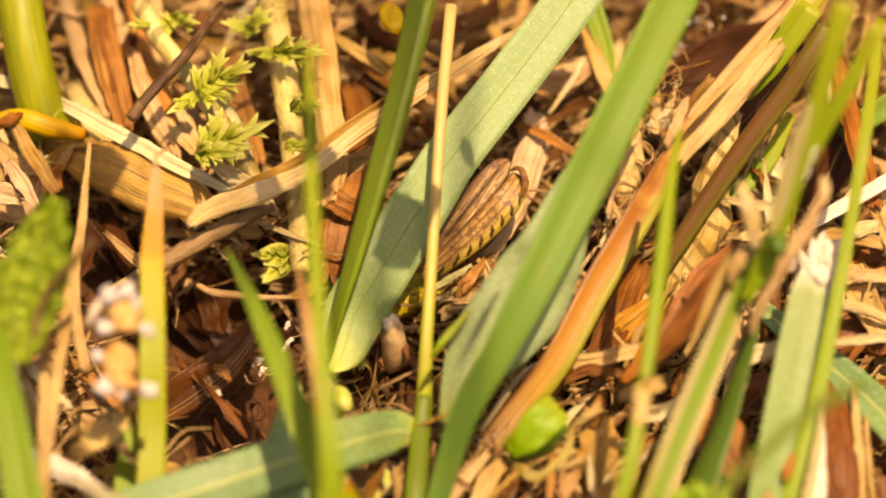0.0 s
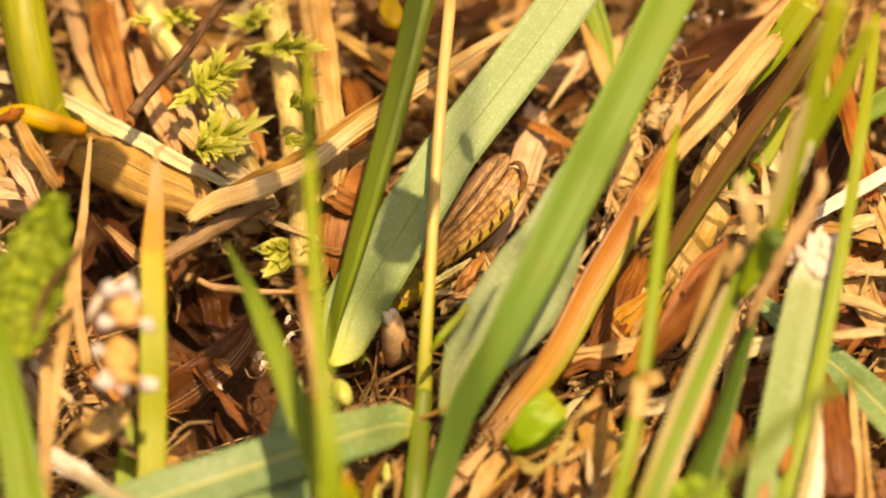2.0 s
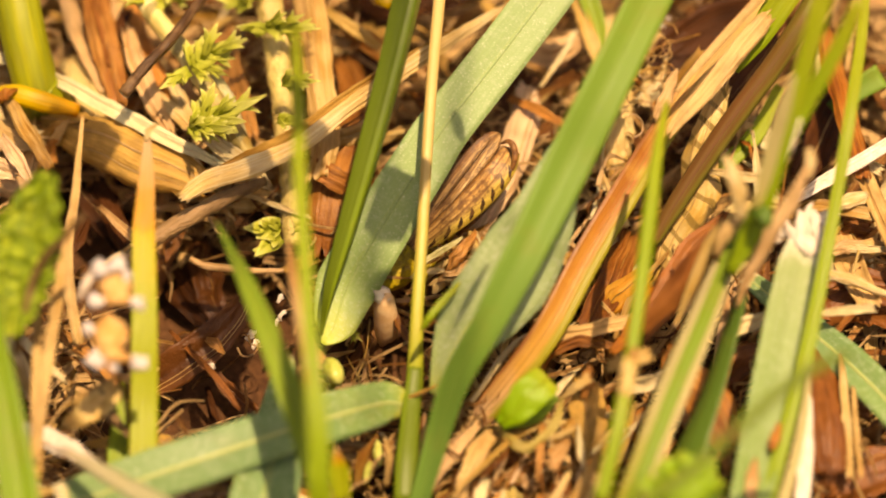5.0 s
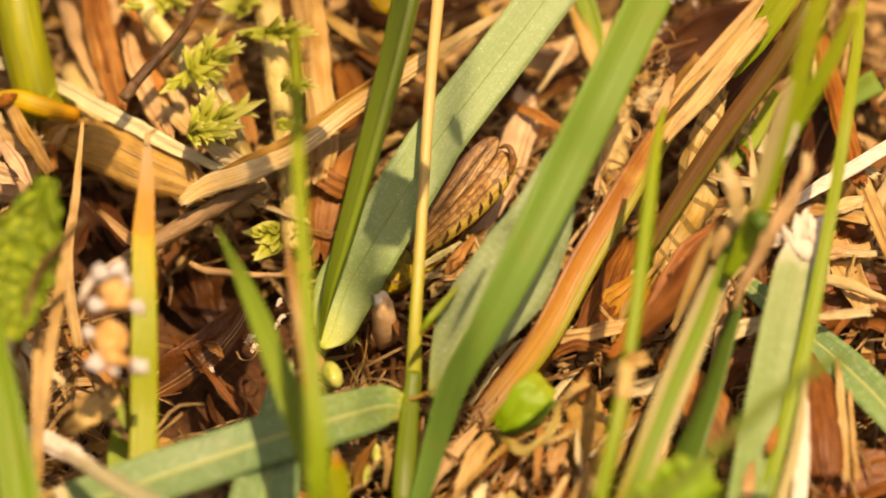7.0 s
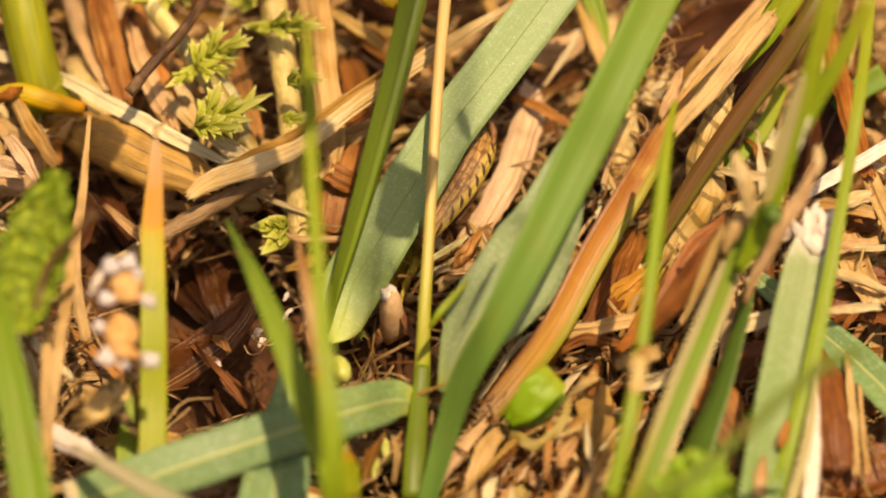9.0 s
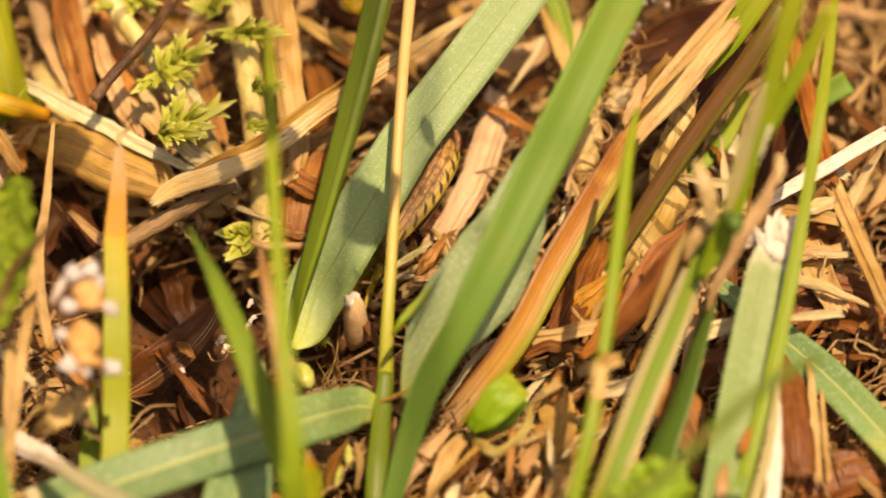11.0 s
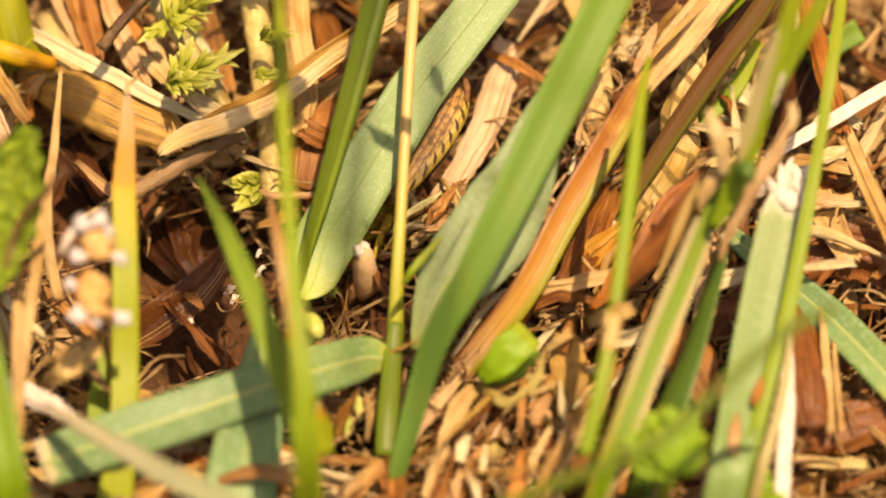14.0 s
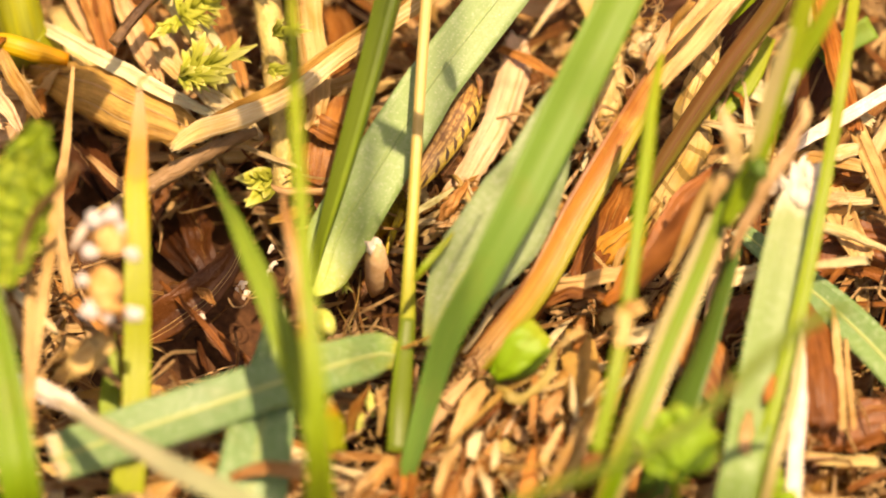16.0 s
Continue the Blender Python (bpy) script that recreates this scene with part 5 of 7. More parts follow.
    for root, tip, lobes, spread, w in (((-39.1, 21.9, 19), (-30.6, 25.1, 23), 7, 120, 2.3), ((-39.2, 20, 20), (-44, 15.9, 20), 4, 50, 1.6), ((-38.1, 8.9, 19), (-27, 10.9, 23), 7, 100, 2.4), ((-38.7, 7.7, 20), (-31.5, 3.8, 23), 5, 60, 2.2),
                                        ((-30.1, 35.2, 20), (-35.9, 34.9, 22), 4, 90, 1.7), ((-31.3, 35.5, 20), (-27, 38.2, 22), 4, 90, 1.7), ((-26.8, 29, 21), (-17.4, 25.7, 24), 5, 60, 1.6), ((-26.8, 28.5, 21), (-31.6, 27.2, 23), 3, 60, 1.5),
                                        ((-23.7, 16.5, 21), (-17.2, 14, 24), 4, 70, 1.3), ((-43.4, 38.1, 18), (-50.8, 35.5, 20), 5, 70, 1.5), ((-44.4, 39.4, 18), (-39.2, 36.5, 20), 4, 80, 1.5)):
        part("leaf", fan(Shape(), root, tip, lobes, spread + 10, w * 0.92, rng, 3.0), G_YARROW, y)
    hs = thing("hairy_stem", (-22.4, -1.1, 0.0), "rough yellow-brown hairy plant stem", "plant stem")
    path = [(-22.1, -2.8, 2), (-22.4, 6.1, 6), (-23.3, 16.4, 10), (-24.9, 28.1, 14), (-26.9, 38.7, 18), (-27.8, 44.8, 20)]
    st = T(path, [1.7,1.8,2.1,2.3,2.4,2.4], seg=16, rows=60, rough=0.22)
    part("stem", st, HAIRY, hs)
    hairs, hrng = Shape(), random.Random(63)
    for p in spline(path, 150):
        a, out = hrng.uniform(0, 6.283), hrng.uniform(2.4, 3.3)
        d = Vector((math.cos(a), math.sin(a) * -0.64 + 0.1, math.sin(a) * 0.77))
        hairs.ribbon([p + d * 1.5, p + d * out + Vector((0, 0.3, 0.3))], [0.22, 0.05], rows=2, cols=1, thick=0.08)
    part("hairs", hairs, STRAW_PALE, hs, "short pale stiff hairs")
    for root, tip, lobes, spread, w in (((-24.3, 11.1, 18), (-19.3, 8.4, 20), 4, 80, 1.3), ((-23.9, -5, 9), (-29.6, -6.5, 11), 5, 95, 2.6), ((-24.2, -5.6, 8), (-27.7, -10.8, 9), 3, 60, 2.2)):
        part("leaf", fan(Shape(), root, tip, lobes, spread, w, rng, 1.2), G_YARROW, hs)


def build_unseen_shade_herb():
    """Unseen leafy stems added behind the spot; leaning over it sunwards, they shade it."""
    h = thing("unseen_shade_herb", (60, 660, -15), "unseen leafy herb added to cast shade on the litter", "herb")
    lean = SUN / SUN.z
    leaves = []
    # each leaf sits sunward of the place its shadow should darken
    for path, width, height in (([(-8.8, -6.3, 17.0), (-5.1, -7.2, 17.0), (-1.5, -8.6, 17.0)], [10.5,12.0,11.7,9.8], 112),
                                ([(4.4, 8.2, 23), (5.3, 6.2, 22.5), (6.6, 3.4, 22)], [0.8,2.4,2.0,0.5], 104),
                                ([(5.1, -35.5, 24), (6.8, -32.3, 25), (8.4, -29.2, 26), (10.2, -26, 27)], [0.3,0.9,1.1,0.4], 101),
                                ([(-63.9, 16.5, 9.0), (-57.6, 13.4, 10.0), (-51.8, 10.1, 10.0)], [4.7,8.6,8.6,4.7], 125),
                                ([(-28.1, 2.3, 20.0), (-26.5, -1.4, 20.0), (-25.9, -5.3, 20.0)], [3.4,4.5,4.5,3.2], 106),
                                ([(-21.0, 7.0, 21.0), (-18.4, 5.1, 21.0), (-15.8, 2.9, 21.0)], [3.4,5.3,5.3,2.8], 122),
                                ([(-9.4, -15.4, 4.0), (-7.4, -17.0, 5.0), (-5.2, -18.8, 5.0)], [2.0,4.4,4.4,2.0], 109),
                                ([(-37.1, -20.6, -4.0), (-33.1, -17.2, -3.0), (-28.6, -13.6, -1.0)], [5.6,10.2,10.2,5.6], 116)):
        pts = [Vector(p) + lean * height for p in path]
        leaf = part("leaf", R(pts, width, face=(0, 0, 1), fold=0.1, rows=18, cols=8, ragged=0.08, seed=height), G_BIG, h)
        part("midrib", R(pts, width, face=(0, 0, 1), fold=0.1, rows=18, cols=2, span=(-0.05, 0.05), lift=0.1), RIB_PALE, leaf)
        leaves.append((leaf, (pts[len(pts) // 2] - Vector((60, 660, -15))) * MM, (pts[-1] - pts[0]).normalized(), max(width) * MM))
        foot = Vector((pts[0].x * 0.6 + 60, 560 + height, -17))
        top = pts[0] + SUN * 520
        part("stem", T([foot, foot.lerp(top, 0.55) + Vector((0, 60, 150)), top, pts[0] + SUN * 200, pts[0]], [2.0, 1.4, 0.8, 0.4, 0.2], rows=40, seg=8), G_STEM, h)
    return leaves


shade_herb_leaves = build_unseen_shade_herb()


# ---- dry straws and dead leaves lying about ----
RIB_OF = {"straw_pale": STRAW_GOLD, "straw_gold": STRAW, "straw_tan": STRAW_BROWN, "straw_brown": STRAW, "straw_pink": STRAW_BROWN, "leaf_red_brown": STRAW_BROWN, "straw_orange": STRAW_BROWN}


def build_straws():
    def lay(path, width, material, label, **kw):
        kw = {"cols": 14, "ragged": 0.2, "fray": 0.45, "pleat": 0.14 * max(width) ** 0.8, "crinkle": min(0.8, 0.13 * max(width)), "seed": path[0][0], **kw}
        leaf = "leaf" in label
        ob = single("dead_leaf" if leaf else "dry_straw", R(path, width, **kw), material, path[0], label, "dead leaf" if leaf else "straw", "dry straws")
        if max(width) > 3.0:
            lrng = random.Random(int(path[0][0] * 10))
            for u in lrng.sample((-0.62, -0.4, -0.2, 0.0, 0.22, 0.4, 0.62), 1 if max(width) < 5.5 else 2):
                a = lrng.uniform(0.02, 0.04)
                kr = {**kw, "cols": 1, "ragged": 0.0, "fray": 0.0, "span": (u - a, u + a), "lift": 0.04, "thick": 0.1}
                part("rib", R(path, width, **kr), material if lrng.random() < 0.6 else RIB_OF.get(material.name, STRAW), ob)

    def twig(path, radius, material, label):
        return single("twig", T(path, radius, rough=0.25, rows=30), material, path[0], label, "twig")

    lay([(-39.4, -6.2, 18.0), (-35.1, -3.3, 19.0), (-27.8, -0.9, 20.0), (-20.5, 2.9, 21.0), (-12.4, 10.6, 22.0), (-2.2, 19.4, 22.0), (6.2, 28.3, 20.0), (14.9, 37.4, 18.0)], [2.3,3.6,3.6,2.8,2.8,3.0,2.1,0.9], STRAW_PALE, "long pale split straw bent over the litter", curl=0.5, rows=40)
    lay([(-36.6, -1.0, 17.0), (-28.9, 2.4, 18.5), (-21.1, 6.7, 19.5), (-13.4, 13.5, 20.5), (-3.2, 22.3, 20.5), (4.8, 30.4, 19.0)], [0.9,2.3,2.3,1.9,1.9,0.8], STRAW_SHEATH, "brown split strand along the pale straw", curl=0.6, rows=34)
    lay([(-18.0, 3.4, 12.0), (-16.7, 11.6, 14.0), (-18.4, 28.8, 16.0), (-20.7, 48.1, 18.0)], [4.7,5.8,6.4,6.2], STRAW, "wide upright golden straw stalk", curl=0.9, rows=26)
    lay([(-36.6, 13.6, 11), (-32.6, 8.9, 12), (-28.3, 4.8, 12), (-25.5, 2.4, 11)], [2.2,3.7,3.3,1.3], STRAW_PALE, "pale yellow striped straw under herb", curl=0.5, rows=16, pleat=0.4)
    lay([(-51.5, 44.7, 9), (-53.2, 35.7, 10), (-54.6, 28.8, 9)], [1.8,2.8,1.3], SHADE_LEAF, "shade-dark leaf behind the herb", rows=10)
    lay([(-51.9, 22.4, 9), (-53.8, 30.9, 11), (-55.9, 39.2, 12), (-57.4, 48.5, 12)], [3.7,5.1,5.5,4.6], STRAW_BROWN, "wide translucent brown straw", curl=0.5, rows=20)
    lay([(-42.8, 15.1, 10), (-45.8, 20.9, 12), (-48.5, 27.7, 13), (-51.1, 36.9, 13)], [2,3.7,3.7,2.4], STRAW_PINK, "ribbed pinkish cream straw", curl=0.5, rows=20, pleat=0.9)
    lay([(-39, 17.9, 9), (-41.2, 21.8, 11), (-43.3, 27, 11)], [1.3,2.8,1.7], STRAW_PALE, "pale shred beside the herb stem", curl=0.5, rows=12, pleat=0.5)
    lay([(-69.9, 9.1, 16), (-66.8, 3.3, 17), (-64.4, -0.7, 16)], [1.8,2.6,1.3], STRAW_ROSY, "pale broken straw end", rows=12, pleat=0.5)
    lay([(-73.7, 4.7, 14), (-70.2, 3, 15), (-67, 2.2, 14)], [3.3,4,2.2], STRAW_ROSY, "greyish cream broken straw", rows=12, pleat=0.5)
    lay([(-65.5, -29.7, 14), (-60.7, -35.4, 14), (-56.2, -39.1, 12)], [1.1,1.7,0.7], STRAW_PALE, "thin pale straw beside the flower", rows=14)
    lay([(-66.6, -31.7, 10), (-63, -38.1, 11), (-60.5, -42.9, 10)], [0.9,1.5,0.9], STRAW, "thin tan straw slanting", rows=14)
    lay([(-56, -50.6, 20), (-52.6, -49.4, 22), (-49.3, -47.4, 22.5), (-46.7, -44.7, 21)], [0.6,0.8,0.8,0.5], STRAW_PALE, "pale folded rim of dead leaf", curl=1.0, rows=16)
    lay([(-42, -17.5, -2), (-36.9, -25, 0), (-33.1, -29.6, 0), (-29.9, -33.8, -2)], [0.6,1.1,1.1,0.6], RED_BROWN, "thin brown stalk across the hollow", rows=14)
    lay([(-59.9, -6.1, 3), (-57.7, -3.3, 4), (-56.2, 2.5, 3)], [1.8,2.8,1.1], SHADE_LEAF, "shade-dark leaf in the gap by straw", rows=10)
    lay([(-2.3, -15.4, 9), (0.1, -13.5, 11), (2.9, -12, 12), (6, -8.5, 11)], [0.6,1.1,1.3,0.5], PALE_STEM, "pale greenish straw under grasshopper", curl=0.8, rows=14)
    lay([(3.6, -12.4, 7), (5.2, -11.4, 9), (7.1, -8.7, 9), (8.2, -4.8, 8)], [1.7,3.1,2.8,0.9], STRAW_BROWN, "crumpled brown dead leaf under grasshopper", curl=1.2, rows=16, crinkle=1.1, pleat=0.5)
    lay([(2, -13.1, 5), (3.8, -13, 7), (5.7, -13.2, 8), (7.1, -10.6, 7)], [0.9,2,2.2,0.7], STRAW_PINK, "curled scrap of pale dead leaf", curl=1.2, rows=14, crinkle=1.0, pleat=0.5)
    lay([(28, -45.8, 24), (30.7, -45.9, 26), (34.6, -44.3, 26)], [1.3,2.6,2.2], STRAW_PALE, "bleached flat straw end, sunlit", rows=12, pleat=0.2)
    lay([(24.7, -40.7, 10), (25.5, -38.9, 12), (26.1, -36.5, 13)], [1.3,2.6,1.1], BROWN_LEAF, "brown shaded fold of dead leaf", curl=0.6, rows=12)
    lay([(20.9, -41.3, 10), (23.5, -40.8, 13), (25.7, -39.7, 14)], [0.5,1.5,1.8], STRAW_PALE, "pale narrow straw on dead leaf", rows=12)
    lay([(29.5, -33.3, 12), (32.2, -30.6, 13), (34.4, -26.3, 14), (36.6, -21.1, 14)], [1.3,2.8,3.1,1.5], AMBER, "thin orange dead leaf behind the stalk", curl=0.8, rows=16)
    lay([(-63.2, 26.1, 12.0), (-53.1, 18.1, 13.0), (-42.4, 10.1, 14.0), (-32.9, 5.0, 13.0)], [2.1,2.8,2.6,1.1], STRAW_PALE, "pale flat straw across a sheath", rows=20)
    lay([(-65.0, 20.1, 8.0), (-55.8, 13.2, 11.0), (-46.1, 7.3, 12.0), (-36.2, 3.3, 10.0)], [5.6,10.3,10.9,5.6], STRAW_SHEATH, "broad folded golden leaf sheath with dark ribs", curl=0.9, rows=26)
    lay([(-47.7, 17.7, 10.0), (-45.4, 10.5, 11.0), (-42.4, 4.8, 9.0)], [1.9,3.2,1.3], STRAW_PALE, "torn pale shred of leaf", rows=12)
    lay([(-64.5, 57.1, 6.0), (-60.5, 41.6, 8.0), (-54.6, 26.0, 9.0)], [2.4,3.4,2.4], STRAW_PINK, "pinkish upright dry straw", curl=0.8, rows=18)
    lay([(-60.7, 55.2, 8.0), (-56.4, 39.4, 9.0), (-51.2, 23.4, 9.0)], [1.9,2.4,1.3], STRAW_SHEATH, "brown narrow upright dry straw", curl=0.7, rows=18)
    lay([(-57.1, 58.1, 5.0), (-53.0, 42.6, 7.0), (-48.2, 29.8, 8.0), (-42.9, 18.7, 8.0)], [2.8,3.4,3.4,1.5], STRAW_PINK, "pinkish straw under the herb leaves", curl=0.8, rows=20)
    lay([(-53.1, 54.8, 7.0), (-48.6, 38.0, 9.0), (-43.3, 25.0, 9.0), (-39.0, 16.9, 8.0)], [1.9,2.6,2.8,1.3], STRAW_ORANGE, "orange straw under the herb leaves", curl=0.7, rows=20)
    lay([(-46.4, 24.9, 11.0), (-41.9, 17.9, 12.0), (-37.0, 12.5, 11.0)], [1.3,2.4,1.5], STRAW_PALE, "short pale straw under herb leaves", curl=0.6, rows=14)
    lay([(-43.9, 34.6, 7.0), (-39.3, 23.8, 8.0), (-34.4, 14.6, 8.0)], [1.7,2.8,1.5], STRAW_PINK, "pinkish dry straw beside the stem", curl=0.7, rows=14)
    twig([(-35.3, 35.0, 26.0), (-41.4, 23.6, 25.0), (-45.9, 17.6, 24.0), (-49.6, 12.9, 22.0)], [0.8,0.9,0.9,1.0], TWIG, "dark brown thin twig above straw")
    twig([(-51.2, -13.8, 8.0), (-44.5, -8.3, 10.0), (-38.1, -4.9, 12.0), (-31.7, -1.1, 13.0), (-26.3, 1.9, 13.0)], [1.0,1.3,1.5,1.2,0.7], TWIG_GREY, "grey-brown weathered twig under the straw")
    loose = twig([(-38.6, -8, 5), (-36.1, -9.5, 5), (-31.6, -10.2, 5), (-27.9, -10.6, 5), (-23.3, -9.8, 4)], [0.45, 0.65, 0.6, 0.5, 0.35], STRAW_PINK, "thin curved reddish stalk")
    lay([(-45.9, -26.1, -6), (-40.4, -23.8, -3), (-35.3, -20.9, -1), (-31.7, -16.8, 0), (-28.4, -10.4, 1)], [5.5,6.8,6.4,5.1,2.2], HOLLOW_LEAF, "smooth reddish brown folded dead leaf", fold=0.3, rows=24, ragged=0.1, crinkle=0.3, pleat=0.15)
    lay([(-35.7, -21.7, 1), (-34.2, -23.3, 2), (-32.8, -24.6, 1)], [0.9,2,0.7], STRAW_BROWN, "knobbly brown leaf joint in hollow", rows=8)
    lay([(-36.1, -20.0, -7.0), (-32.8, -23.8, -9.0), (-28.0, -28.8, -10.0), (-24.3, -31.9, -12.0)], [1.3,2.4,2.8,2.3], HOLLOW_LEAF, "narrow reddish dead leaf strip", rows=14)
    lay([(-38.6, 6.8, -8.0), (-36.9, -2.2, -9.0), (-34.3, -8.7, -10.0)], [3.8,5.6,3.8], HOLLOW_LEAF, "brown upright leaf in hollow, darkened for shade", fold=0.3, rows=12)
    lay([(-45.4, 6.4, -9.0), (-41.1, -3.9, -10.0), (-36.2, -9.1, -11.0)], [2.8,4.7,2.8], SHADE_LEAF, "brown leaf darkened for the hollow's shade", fold=0.3, rows=12)
    for c, r in (((-23.6, -15.4, 3.0), 0.6), ((-23.1, -18.6, 3.0), 0.7), ((-23.9, -19.5, 2.0), 0.5), ((-28.4, -18.9, -2.0), 1.0), ((-27.6, -20.8, -2.0), 0.8)):
        single("chaff", R([Vector(c) + Vector((-r, -0.6 * r, 0)), Vector(c) + Vector((0, 0.4, 0.6)), Vector(c) + Vector((0.8 * r, r, 0.2))], [r * 0.9, r * 1.5, r * 0.4], curl=0.9, rows=6, cols=4, crinkle=0.5, ragged=0.5, seed=r * 7), WHITE_TUFT, c, "whitish speck of chaff in litter", "chaff", "chaff specks")
    single("grit", Shape().blob((-35.0, -25.0, -2.0), (0.8, 0.6, 0.5), lumps=0.9), WHITE_TUFT, (-35.0, -25.0, -2.0), "tiny whitish speck on a dead leaf", "grit")
    for c in ((38.7, 0.5, 58), (40, 1.1, 58), (42.5, 3.9, 54), (45, 9.2, 50), (37.6, -2.4, 56), (36.7, -4, 56)):
        single("dew_bead", Shape().blob(c, (0.32, 0.32, 0.32), lumps=0.2, rings=6, seg=8), PETAL, c, "tiny white bead beside the broad blade", "bead", "white beads")
    lay([(-15.5, -6.4, 2.0), (-14.9, -1.3, 6.0), (-13.8, 6.0, 9.0), (-10.9, 14.1, 10.0), (-5.1, 22.9, 9.0)], [6.6,10.5,11.7,8.6,1.9], BROWN_LEAF, "curled smooth brown dead leaf with cracks", curl=0.8, rows=26, pleat=0.35)
    lay([(-21.2, 18.5, 9.0), (-15.4, 13.0, 11.0), (-8.9, 15.5, 11.0), (-4.2, 22.8, 10.0)], [1.9,3.4,3.4,1.1], STRAW, "tan strip of dead leaf", curl=0.6, rows=16)
    lay([(5.1, -3.9, 1), (6.7, -2.5, 3), (9.4, 1.8, 4), (12.5, 7.5, 5), (14.9, 13.5, 6), (16.7, 21.5, 7), (17.3, 28.6, 7)], [3.6,4.2,4.6,5.2,5.8,5.8,4.2], STRAW_ROSY, "pinkish brown dead leaf beside grasshopper", curl=0.5, rows=30)
    lay([(-14.0, 40.7, 9.0), (-8.1, 33.5, 11.0), (-4.2, 28.3, 11.0)], [2.8,4.1,1.9], STRAW_ORANGE, "strip of orange dead leaf", curl=0.7, rows=12)
    lay([(-17.9, 44.7, 9.0), (-12.0, 37.5, 11.0), (-6.1, 31.5, 11.0)], [1.3,2.4,1.1], STRAW_GOLD, "narrow golden straw in litter", rows=12)
    lay([(-14.3, 56.7, 5.0), (-8.2, 45.3, 7.0), (1.6, 47.0, 8.0), (11.4, 52.4, 8.0)], [1.9,2.8,3.8,2.8], SHADE_LEAF, "brown dead leaf coloured dark for deep shade", curl=0.6, rows=12)
    single("fallen_petal", Shape().blob((-7.2, 34.0, 24.0), (2.1, 3.6, 1.0), turn=20, lumps=0.3), G_YELLOW, (-7.2, 37.6, 20.0), "small blurred yellow fallen petal", "petal")
    lay([(13.9, 24.6, 8.0), (19.6, 20.5, 9.0), (24.3, 17.5, 8.0)], [1.3,1.9,0.8], STRAW_ORANGE, "orange-brown piece of straw", rows=10)
    lay([(16.2, 39.1, 5.0), (21.9, 35.9, 7.0), (26.8, 39.0, 8.0)], [3.8,5.6,2.8], STRAW_PINK, "pale pink dead leaf behind the blades", curl=0.6, rows=12)
    lay([(19.3, 28.1, 7.0), (22.7, 32.8, 9.0), (25.7, 38.4, 10.0)], [0.6,1.3,0.8], STRAW_PALE, "pale straw bit behind green blades", rows=8)
    lay([(31.8, 10.3, 4.0), (32.3, 15.6, 8.0), (33.8, 23.1, 11.0)], [5.6,7.1,3.8], STRAW_GOLD, "upright golden sheath by the blade", curl=1.2, rows=16)
    lay([(37.8, -11.5, -1.8), (39.1, -8.6, 3.2), (41.7, -5.4, 7.3), (44.5, -1.4, 11.9), (45.4, 3.6, 17.4), (47.2, 8.5, 21.5), (49.3, 13.1, 24.1)], [2.8,5,6.8,7.7,7,5.5,2.2], STRAW_SHADOW_BAR, "pale curled dead leaf with cast shadows as brown bars", curl=1.0, rows=36, crinkle=0.9, pleat=0.4)
    lay([(28.1, -18.9, 2.0), (31.2, -17.5, 6.0), (35.8, -13.8, 8.0)], [3.8,6.2,3.4], AMBER, "thin orange dead leaf, sunlit", curl=0.8, rows=12)
    lay([(32.8, -31.7, 10.0), (37.2, -26.5, 15.0), (43.7, -17.0, 19.0), (48.5, -10.8, 20.0)], [1.9,5.5,4.9,0.8], RED_BROWN, "brown folded dead leaf among shoots", curl=0.7, rows=20)
    lay([(16.0, -25.1, 6.0), (23.1, -26.9, 9.0), (30.2, -26.7, 11.0), (36.5, -25.2, 12.0)], [0.9,2.3,2.4,1.1], STRAW, "tan straw lying level on litter", rows=16)
    lay([(24.7, -51.8, 6), (24.6, -49.4, 8), (25.6, -44.9, 9), (25.9, -40.2, 9), (24.8, -34.9, 8)], [1.1,2.8,6.1,7,3.7], STRAW_SHEATH, "broad amber brown dead leaf standing", curl=0.8, rows=24, fray=0.2, pleat=0.35)
    lay([(47.7, -30.8, 13.0), (50.6, -29.0, 13.5), (55.1, -27.8, 14.0)], [1.3,2.8,2.4], STRAW_PALE, "short pale straw among green shoots", rows=10)
    lay([(44.4, -34.7, 0), (48, -31.9, 3), (52.1, -29.5, 5), (55.9, -27, 4)], [3.7,6.1,6.4,3.7], RED_BROWN, "smooth brown dead leaf in a gap", curl=0.5, rows=16, crinkle=0.3)
    lay([(42.8, -43, 5), (44.8, -46.2, 7), (46.6, -49, 7), (47, -52, 6)], [0.9,2.2,2,0.9], STRAW_BROWN, "curved brown dead leaf strip", curl=0.9, rows=16)
    lay([(47.5, -30.1, 12), (50.6, -29, 13), (54.4, -27, 13)], [0.9,1.8,1.5], STRAW_PALE, "short pale straw between the blades", rows=12)
    lay([(65.6, -6.3, 14), (67.3, -5.9, 16), (69.7, -4.7, 16), (72, -3.6, 15)], [0.7,2.4,2.8,2], STRAW_PALE, "arched pale scrap of dead leaf", curl=0.7, rows=14)
    lay([(65.2, -12.6, 12), (68, -12.2, 13), (70.8, -12, 13)], [1.5,2.8,1.5], STRAW_PINK, "pinkish scrap of dead leaf", curl=0.6, rows=10)
    lay([(66.7, -5.4, 8), (69.8, -5, 9), (73.2, -4.8, 8)], [2.8,5.5,4.6], BROWN_LEAF, "brown dead leaf under pale scraps", curl=0.5, rows=12)
